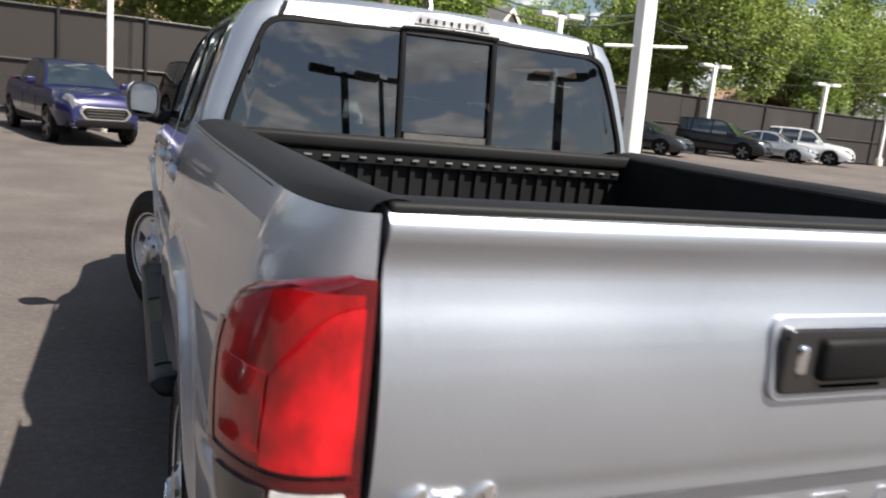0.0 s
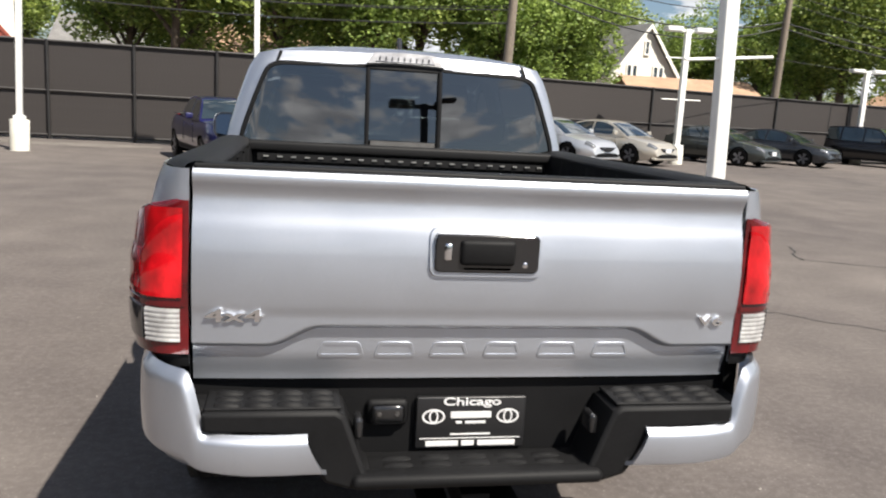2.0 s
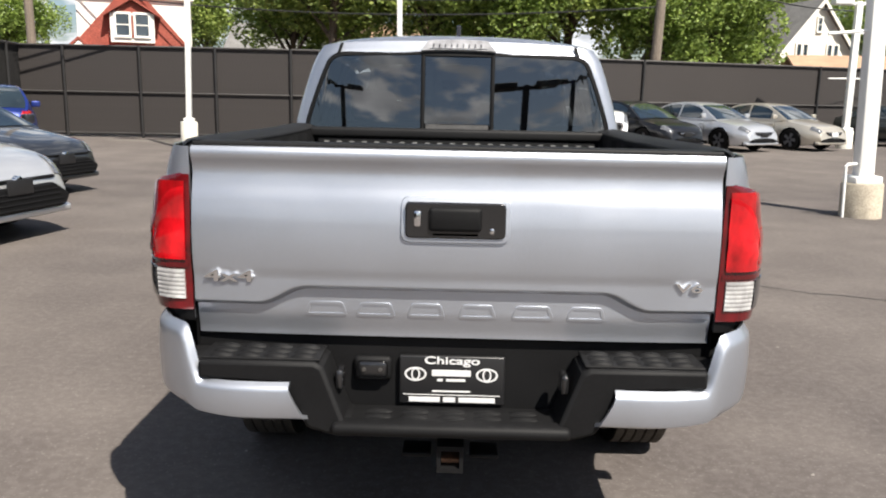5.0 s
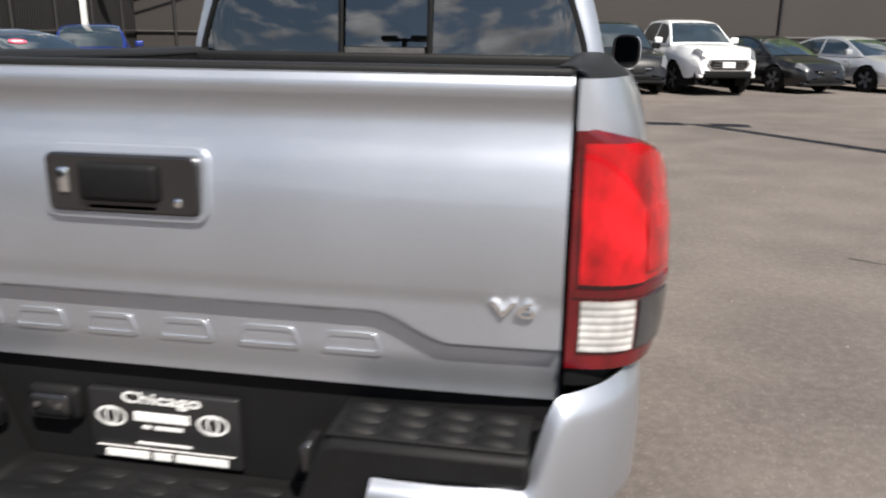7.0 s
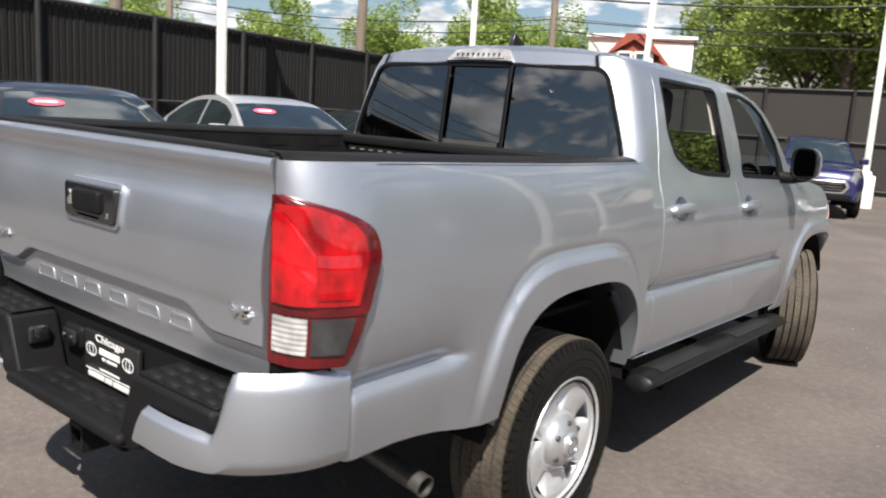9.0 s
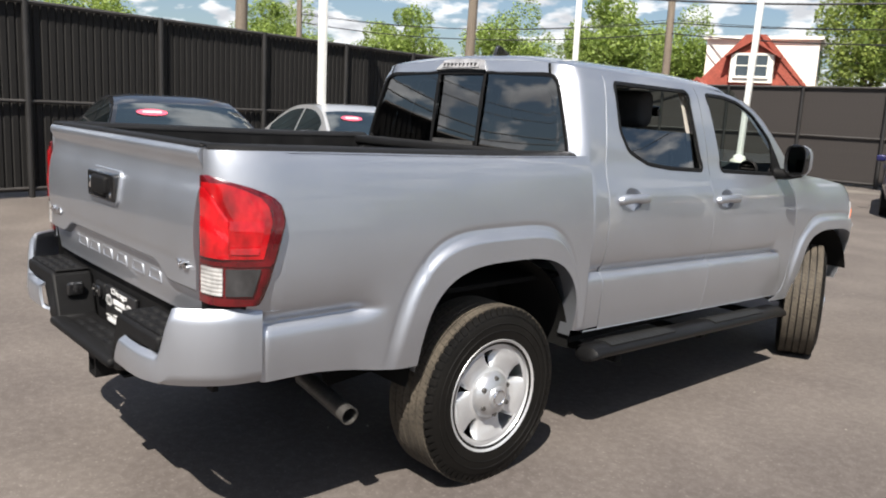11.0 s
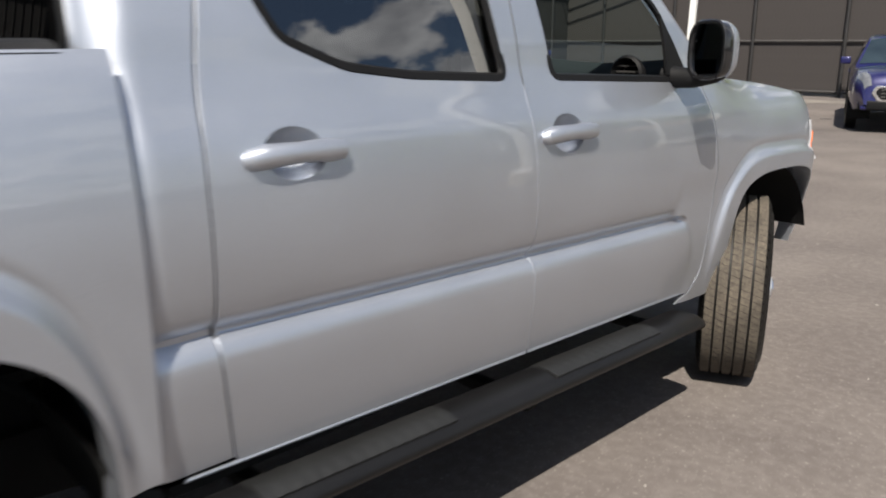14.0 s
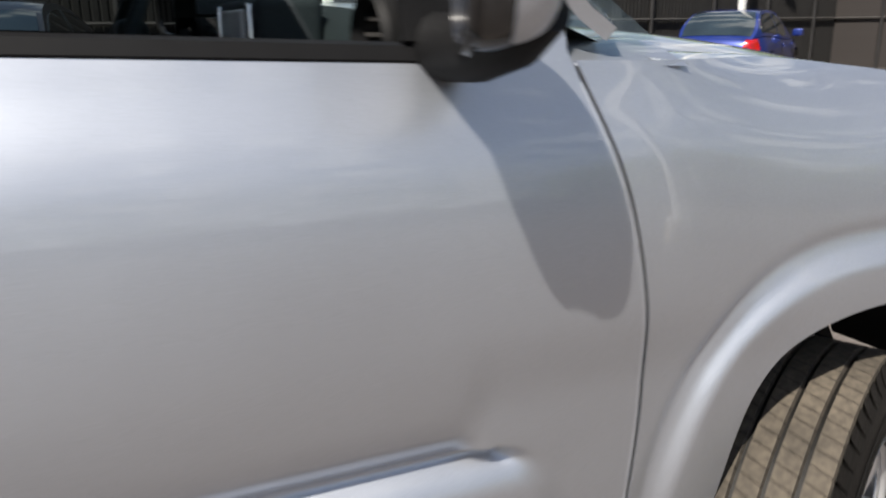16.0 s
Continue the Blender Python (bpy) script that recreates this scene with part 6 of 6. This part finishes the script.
P_SILVER = paint("silver_car_paint", (0.55, 0.56, 0.58), 0.6)
P_WHITE = paint("white_car_paint", (0.80, 0.80, 0.80), 0.0)
P_BEIGE = paint("champagne_car_paint", (0.50, 0.46, 0.39), 0.5)
P_BLACK = paint("black_car_paint", (0.006, 0.006, 0.007), 0.0, 0.3, 0.7)
P_GREY = paint("dark_grey_car_paint", (0.030, 0.032, 0.037), 0.4)
P_GREEN = paint("dark_green_grey_paint", (0.05, 0.055, 0.05), 0.5)
P_BLUE = paint("deep_blue_car_paint", (0.008, 0.008, 0.060), 0.2)
P_SKY = paint("bright_blue_car_paint", (0.008, 0.022, 0.15), 0.3)
CAR_GLASS = material("car_glass", (0.016, 0.024, 0.028), rough=0.04, var=0.3, scale=2.0, spec=1.0, coat=1.0)
CABIN = material("car_cabin", (0.02, 0.02, 0.021), rough=0.8, var=0.2)
STICKER = material("pink_sticker", (0.75, 0.10, 0.16), rough=0.5, var=0.05)
SPOKE = material("grey_spokes", (0.20, 0.20, 0.21), rough=0.35, metal=0.6, var=0.1)
LAMP = material("car_headlamp", (0.13, 0.135, 0.145), rough=0.12, metal=0.2, var=0.2, scale=12, coat=1.0)

# half length, half width, (deck profile), (cabin profile), underside, wheel radius, wheel places, roof half width
SHAPES = {
    "sedan": dict(L=2.33, W=0.90, deck=[(-2.33, 0.55), (-2.30, 0.80), (-2.22, 0.98), (-1.65, 1.02), (-1.3, 0.98), (0.9, 0.93), (1.15, 0.95), (1.7, 0.87), (2.05, 0.79), (2.22, 0.70), (2.30, 0.58), (2.335, 0.40)], cab=[(-1.75, 0.98), (-1.25, 1.27), (-0.85, 1.41), (-0.35, 1.455), (0.10, 1.43), (0.45, 1.33), (1.22, 0.93)], low=0.20, r=0.335, axles=(-1.40, 1.38), rw=0.56),
    "suv": dict(L=2.40, W=0.95, deck=[(-2.40, 0.60), (-2.36, 0.95), (-2.28, 1.10), (-1.3, 1.10), (0.85, 1.06), (1.10, 1.10), (1.7, 1.05), (2.15, 0.95), (2.33, 0.75), (2.40, 0.5)], cab=[(-2.30, 1.08), (-2.15, 1.55), (-1.95, 1.72), (-0.6, 1.78), (0.05, 1.75), (0.40, 1.66), (1.08, 1.08)], low=0.28, r=0.385, axles=(-1.40, 1.42), rw=0.62),
    "hatch": dict(L=2.17, W=0.90, deck=[(-2.17, 0.50), (-2.14, 0.80), (-2.05, 1.02), (-1.3, 1.08), (0.75, 0.98), (1.05, 1.0), (1.6, 0.92), (2.0, 0.80), (2.12, 0.62), (2.17, 0.42)], cab=[(-2.02, 1.02), (-1.55, 1.40), (-1.20, 1.52), (-0.4, 1.56), (0.05, 1.53), (0.35, 1.44), (1.05, 1.0)], low=0.24, r=0.36, axles=(-1.30, 1.33), rw=0.56),
    "pickup": dict(L=2.78, W=0.95, deck=[(-2.78, 0.70), (-2.76, 1.22), (-2.70, 1.27), (-1.0, 1.27), (0.95, 1.20), (1.20, 1.24), (1.9, 1.22), (2.45, 1.16), (2.64, 1.08), (2.72, 0.92), (2.78, 0.60)], cab=[(-1.02, 1.24), (-0.93, 1.62), (-0.80, 1.78), (-0.2, 1.84), (0.35, 1.80), (0.60, 1.72), (1.22, 1.22)], low=0.42, r=0.40, axles=(-1.68, 1.68), rw=0.60),
}


def make_car(kind, mat, x, y, heading, label, group="", sticker=False, plate_bar=True, name="car", wide=False):
    """A parked car; heading: the way its front points in plan."""
    S = SHAPES[kind]
    L, W, r = S["L"], S["W"], S["r"]
    deck, cab = curve_table(S["deck"]), curve_table(S["cab"])
    car = root(name, x, y, 0, math.degrees(math.atan2(-heading[0], heading[1])), label, "pickup truck" if kind == "pickup" else "car", group)

    def half(v):
        e = abs(v) / L
        return W * (1 - 0.30 * max(0.0, (e - 0.62) / 0.38) ** 2.6)

    def body_at(v, t):
        top, low, w = spline(deck, v), S["low"] + 0.10 * max(0, abs(v) / L - 0.85) / 0.15, half(v)
        a = abs(t)
        sgn = 1 if t >= 0 else -1
        if a < 0.5:
            q = a / 0.5
            return (sgn * w * 0.90 * q, v, top - 0.055 * q**3)
        q = (a - 0.5) / 0.5
        z = top - 0.055 + (low - top + 0.055) * q
        bow = 0.90 + 0.10 * math.sin(min(1.0, q / 0.45) * math.pi / 2) - 0.07 * max(0, (q - 0.55) / 0.45) ** 1.5
        return (sgn * w * bow, v, z)

    def keep(c):
        for ax in S["axles"]:
            if abs(c.x) > W * 0.72 and math.hypot(c.y - ax, c.z - r) < r + 0.055:
                return False
        return True
    vs = sorted(set([round(v, 3) for v in steps(-L, L, 90)] + [round(s * (L - d), 3) for s in (-1, 1) for d in (0.01, 0.02, 0.035)]))
    ts = [-1 + 0.5 * k / 18 for k in range(18)] + steps(-0.5, 0.5, 10) + [0.5 + 0.5 * (k + 1) / 18 for k in range(18)]
    body = part("body", sheet(body_at, vs, ts, keep), mat, car)
    part("tail_panel", sheet(lambda t, q: (t * half(-L) * 0.9, -L + 0.004, spline(deck, -L) - 0.05 + (S["low"] + 0.1 - spline(deck, -L) + 0.05) * q), steps(-1, 1, 6), (0, 1)), mat, body)
    part("nose_panel", sheet(lambda t, q: (t * half(L) * 0.9, L - 0.004, spline(deck, L) - 0.05 + (S["low"] + 0.1 - spline(deck, L) + 0.05) * q), steps(-1, 1, 6), (0, 1)), TRIM, body)
    part("underside", box(-W * 0.8, W * 0.8, -L * 0.93, L * 0.93, S["low"], S["low"] + 0.25), UNDER, body, smooth=False)
    # cabin
    c0, c1 = S["cab"][0][0], S["cab"][-1][0]

    def cab_x(v, z):
        base = spline(deck, v) - 0.03
        f = min(1.0, max(0.0, (z - base) / (S["cab"][3][1] - base)))
        return half(v) * 0.90 + (S["rw"] - half(v) * 0.90) * f**1.15

    def cab_at(v, t):
        top, base = spline(cab, v), spline(deck, v) - 0.04
        a, sgn = abs(t), 1 if t >= 0 else -1
        if a > 0.5:
            q = (a - 0.5) / 0.5
            z = top - 0.03 + (base - top + 0.03) * q
            return (sgn * cab_x(v, z), v, z)
        q = a / 0.5
        return (sgn * cab_x(v, top - 0.03) * q, v, top - 0.03 * q**4)
    roof = part("roof_shell", sheet(cab_at, steps(c0, c1, 44), steps(-1, 1, 28)), mat, car)
    m = S["cab"]
    # side windows, front and back screens
    belt = lambda v: spline(deck, v) + 0.03
    roofline = lambda v: spline(cab, v) - 0.085
    cuts = [(c0 + 0.34, -0.36), (-0.29, 0.55), ] if kind != "pickup" else [(-0.86, 0.0), (0.07, 0.85)]
    if kind == "suv":
        cuts = [(-2.02, -1.25), (-1.17, -0.25), (-0.17, 0.72)]
    for s in (1, -1):
        for a, b in cuts:
            part("side_window", sheet(lambda v, q: (s * (cab_x(v, belt(v) + (max(belt(v) + 0.02, roofline(v)) - belt(v)) * q) + 0.005), v, belt(v) + (max(belt(v) + 0.02, roofline(v)) - belt(v)) * q), steps(a, b, 10), steps(0, 1, 5)), CAR_GLASS, roof, solid=0.004)
        mirror_y = c1 - 0.38
        part("door_mirror", rbox(s * half(0.6) * 1.0 - 0.10 + (0.1 if s > 0 else -0.1), s * half(0.6) + 0.10 + (0.1 if s > 0 else -0.1), mirror_y - 0.06, mirror_y + 0.05, belt(mirror_y) + 0.0, belt(mirror_y) + 0.15, 0.03), mat, car)
        for dy in (-0.33, 0.80):
            part("door_seam", tube([(s * half(0) * 1.0, dy, S["low"] + 0.2), (s * half(0) * 1.0, dy, belt(0) - 0.1)], 0.006, 4), TRIM, body)
        part("sill", box(s * W * 0.93 - 0.03, s * W * 0.93 + 0.03, S["axles"][0] + r + 0.1, S["axles"][1] - r - 0.1, S["low"] - 0.01, S["low"] + 0.09), TRIM, body, smooth=False)
        for dy in (-0.2, 0.72):
            part("door_handle", rbox(s * half(0) - 0.02, s * half(0) + 0.025, dy - 0.10, dy + 0.05, belt(0) - 0.20, belt(0) - 0.165, 0.012), mat, body)
    top_f = m[-2][0] - 0.06
    part("windscreen", sheet(lambda v, t: tuple(Vector(cab_at(v, t * 0.47)) + Vector((0, 0.006, 0.008))), steps(top_f, c1 - 0.05, 10), steps(-1, 1, 10)), CAR_GLASS, roof, "clear windscreen")
    if kind != "pickup":
        part("rear_screen", sheet(lambda v, t: tuple(Vector(cab_at(v, t * 0.46)) + Vector((0, -0.006, 0.008))), steps(c0 + 0.05, m[2][0] - 0.1, 10), steps(-1, 1, 10)), CAR_GLASS, roof)
    else:
        part("bed_floor", box(-W * 0.78, W * 0.78, -L + 0.1, -1.06, spline(deck, -2) - 0.01, spline(deck, -2) + 0.004), CABIN, car, smooth=False)
        part("tail_window", box(-0.6, 0.6, -1.03, -0.99, 1.32, 1.62), CAR_GLASS, roof, smooth=False)
        part("mirror_and_board", box(-W, W, -0.9, 0.9, S["low"] - 0.04, S["low"]), TRIM, body, smooth=False)
    part("dark_cabin", box(-S["rw"] * 0.95, S["rw"] * 0.95, c0 + 0.6, c1 - 0.7, S["low"] + 0.3, belt(0) + 0.08), CABIN, roof, smooth=False)
    for sx in (-0.36, 0.36):
        part("seat_back", rbox(sx - 0.2, sx + 0.2, -0.35, -0.2, belt(0) - 0.2, belt(0) + 0.26, 0.05), CABIN, roof)
    # wheels
    for s in (1, -1):
        for ax in S["axles"]:
            wh = new("wheel")
            wh.parent = car
            wh.matrix_basis = pose(K * s * (W - 0.115), K * ax, K * r, 0, 0, 0 if s > 0 else 180)
            ty = part("tyre", lathe([(-0.10, r * 0.62), (-0.11, r * 0.8), (-0.095, r * 0.97), (-0.05, r), (0.05, r), (0.095, r * 0.97), (0.11, r * 0.8), (0.10, r * 0.64)], 32), RUBBER, wh)
            part("rim", lathe([(0.10, r * 0.66), (0.105, r * 0.63), (0.07, r * 0.58), (0.05, r * 0.2), (0.08, r * 0.14), (0.08, 0)], 24), UNDER, wh)
            spokes = bmesh.new()
            for k in range(5):
                t = 2 * math.pi * k / 5
                d, n = Vector((0, math.cos(t), math.sin(t))), Vector((0, -math.sin(t), math.cos(t)))
                q = [spokes.verts.new(d * rr + n * ww + Vector((hh, 0, 0))) for rr, ww, hh in ((r * 0.10, -0.035, 0.085), (r * 0.10, 0.035, 0.085), (r * 0.64, 0.052, 0.10), (r * 0.64, -0.052, 0.10))]
                spokes.faces.new(q)
            part("spokes", spokes, SPOKE, wh, solid=0.012, smooth=False)
            arch = bmesh.new()
            sheet(lambda t, xx: (s * xx, ax + (r + 0.06) * math.cos(t), r + (r + 0.06) * math.sin(t)), steps(-0.4, math.pi + 0.4, 18), (W * 0.55, W * 0.97), bm=arch)
            part("wheel_arch", arch, UNDER, body)
    # nose
    zl = spline(deck, L - 0.12)
    for s in (1, -1):
        part("headlamp", sheet(lambda v, t: tuple(Vector(body_at(v, s * t)) + Vector((s * 0.006, 0.004, 0.006))), steps(L - 0.34, L - 0.06, 8), steps(0.44, 0.58, 6)), LAMP, body, "clear headlamp", solid=0.006)
        part("tail_lamp", sheet(lambda v, t: tuple(Vector(body_at(v, s * t)) + Vector((s * 0.006, -0.004, 0.004))), steps(-L + 0.005, -L + 0.30, 8), steps(0.44, 0.66, 6)), RED_LENS, body, "red tail lamp", solid=0.006)
    gh = spline(deck, L - 0.06)
    lo = S["low"]
    if kind == "pickup":
        ring = round_poly([(-0.50, gh - 0.03), (0.50, gh - 0.03), (0.56, gh - 0.16), (0.44, gh - 0.32), (-0.44, gh - 0.32), (-0.56, gh - 0.16)], 0.05)
        part("grille_surround", prism(ring, L - 0.16, L + 0.004, "y"), CHROME, body, "pale metal grille surround", bevel=0.01)
        part("grille", prism([(x * 0.88, gh - 0.17 + (z - gh + 0.17) * 0.76) for x, z in ring], L - 0.1, L + 0.014, "y"), TRIM, body, "black grille")
        for k in range(3):
            part("grille_bar", rbox(-0.40, 0.40, L, L + 0.020, gh - 0.11 - 0.065 * k, gh - 0.095 - 0.065 * k, 0.004), STEEL, body)
        part("lower_grille", rbox(-0.62, 0.62, L - 0.2, L + 0.006, lo + 0.02, lo + 0.20, 0.03), TRIM, body, "black lower bumper")
    elif wide:
        part("grille", prism(round_poly([(-0.46, gh - 0.11), (0.46, gh - 0.11), (0.68, lo + 0.20), (0.60, lo + 0.09), (-0.60, lo + 0.09), (-0.68, lo + 0.20)], 0.05), L - 0.22, L + 0.010, "y"), TRIM, body, "wide black lower grille", bevel=0.02)
        for k in range(4):
            part("grille_bar", rbox(-0.50 - 0.03 * k, 0.50 + 0.03 * k, L, L + 0.018, gh - 0.18 - 0.05 * k, gh - 0.165 - 0.05 * k, 0.004), BLACK_PLASTIC, body)
        part("upper_grille", rbox(-0.50, 0.50, L - 0.12, L - 0.015, gh - 0.07, gh - 0.04, 0.01), TRIM, body, "thin black upper grille")
        part("nose_emblem", lathe([(L - 0.03, 0.055), (L + 0.006, 0.052), (L + 0.010, 0.040)], 20, "y"), CHROME, body).location = (0, 0, (gh - 0.06) * K)
    else:
        part("grille", prism(round_poly([(-0.40, gh - 0.04), (0.40, gh - 0.04), (0.28, gh - 0.14), (-0.28, gh - 0.14)], 0.03), L - 0.2, L + 0.004, "y"), TRIM, body, "black grille", bevel=0.01)
        part("grille_bar", rbox(-0.32, 0.32, L - 0.05, L + 0.014, gh - 0.095, gh - 0.075, 0.008), CHROME, body)
        part("lower_grille", rbox(-0.34, 0.34, L - 0.2, L + 0.004, lo + 0.12, lo + 0.21, 0.02), TRIM, body, "black air intake")
        for s in (1, -1):
            part("fog_lamp_pocket", rbox(s * 0.55 - 0.10, s * 0.55 + 0.10, L - 0.16, L - 0.055, lo + 0.14, lo + 0.22, 0.02), TRIM, body)
    part("bumper_lip", rbox(-0.72, 0.72, L - 0.30, L - 0.02, S["low"] + 0.02, S["low"] + 0.10, 0.03), mat, body)
    if plate_bar:
        part("number_plate", rbox(-0.16, 0.16, L + 0.008, L + 0.024, S["low"] + 0.26, S["low"] + 0.40, 0.005), PLATE if mat in (P_SILVER, P_BLACK, P_GREY) else WHITE_INK, body)
    if sticker:
        bm = bmesh.new()
        v0 = top_f + 0.14
        p0 = Vector(cab_at(v0, 0.22)) + Vector((0, 0.012, 0.014))
        p1 = Vector(cab_at(v0 + 0.12, 0.22)) + Vector((0, 0.012, 0.014))
        up = (p0 - p1)
        f = bm.faces.new([bm.verts.new(p0 - up * 0.5 + Vector((1, 0, 0)) * 0.15 * math.cos(t) + up * 0.5 * math.sin(t)) for t in steps(0, 2 * math.pi, 24)[:-1]])
        part("windscreen_sticker", bm, STICKER, roof, "pink oval price sticker")
        part("sticker_text", sheet(lambda a, b: tuple(p0 - up * (0.5 + 0.14 * b) + Vector((0.09 * a, 0.003, 0.004))), (-1, 1), (-1, 1)), WHITE_INK, roof)
    return car


ROW = "cars parked along the side fence"
big = make_car("sedan", P_GREY, -6.0, 2.75, (1.0, -0.20), "dark grey sedan with pink windscreen sticker, nose to the lot", ROW, True, wide=True)
big.scale = (1.08, 1.08, 1.08)
mid_car = make_car("sedan", P_SILVER, -6.78, 5.95, (1.0, -0.22), "silver sedan with pink windscreen sticker, nose to the lot", ROW, True, wide=True)
mid_car.scale = (1.08, 1.08, 1.08)
make_car("sedan", P_GREY, -7.85, 9.5, (1.0, -0.24), "black sedan with dealer plate, nose to the lot", ROW, True, wide=True)
make_car("hatch", P_SKY, -11.0, 16.4, (-0.52, 0.86), "bright blue compact crossover seen from its tail", plate_bar=False)
blue_pickup = make_car("pickup", P_BLUE, -2.18, 16.8, (0.33, -0.95), "deep blue pickup truck parked before the fence", plate_bar=False)
blue_pickup.scale = (0.82, 0.82, 0.82)
BACK_ROW = "cars parked along the back fence"
for kind, mat, x, y, label in (
    ("suv", P_BLACK, 1.2, 21.1, "black sport utility car parked nose out"),
    ("pickup", P_WHITE, 3.2, 21.8, "white pickup truck parked nose out"),
    ("sedan", P_BLACK, 5.5, 22.7, "black sedan parked nose out"),
    ("sedan", P_SILVER, 8.0, 23.5, "silver sedan parked nose out"),
    ("sedan", P_BEIGE, 10.6, 24.6, "champagne sedan parked nose out"),
    ("sedan", P_GREEN, 15.9, 26.7, "dark green-grey sedan parked nose out"),
    ("sedan", P_GREY, 19.8, 28.4, "dark grey sedan parked nose out"),
    ("suv", P_BLACK, 25.6, 30.0, "black sport utility car parked nose out"),
    ("sedan", P_SILVER, 29.8, 31.0, "pale silver sedan parked nose out"),
    ("suv", P_WHITE, 32.6, 31.4, "white sport utility car parked nose out"),
):
    make_car(kind, mat, x, y, (0.52, -0.85) if x > 5 else (0.30, -0.95), label, BACK_ROW)
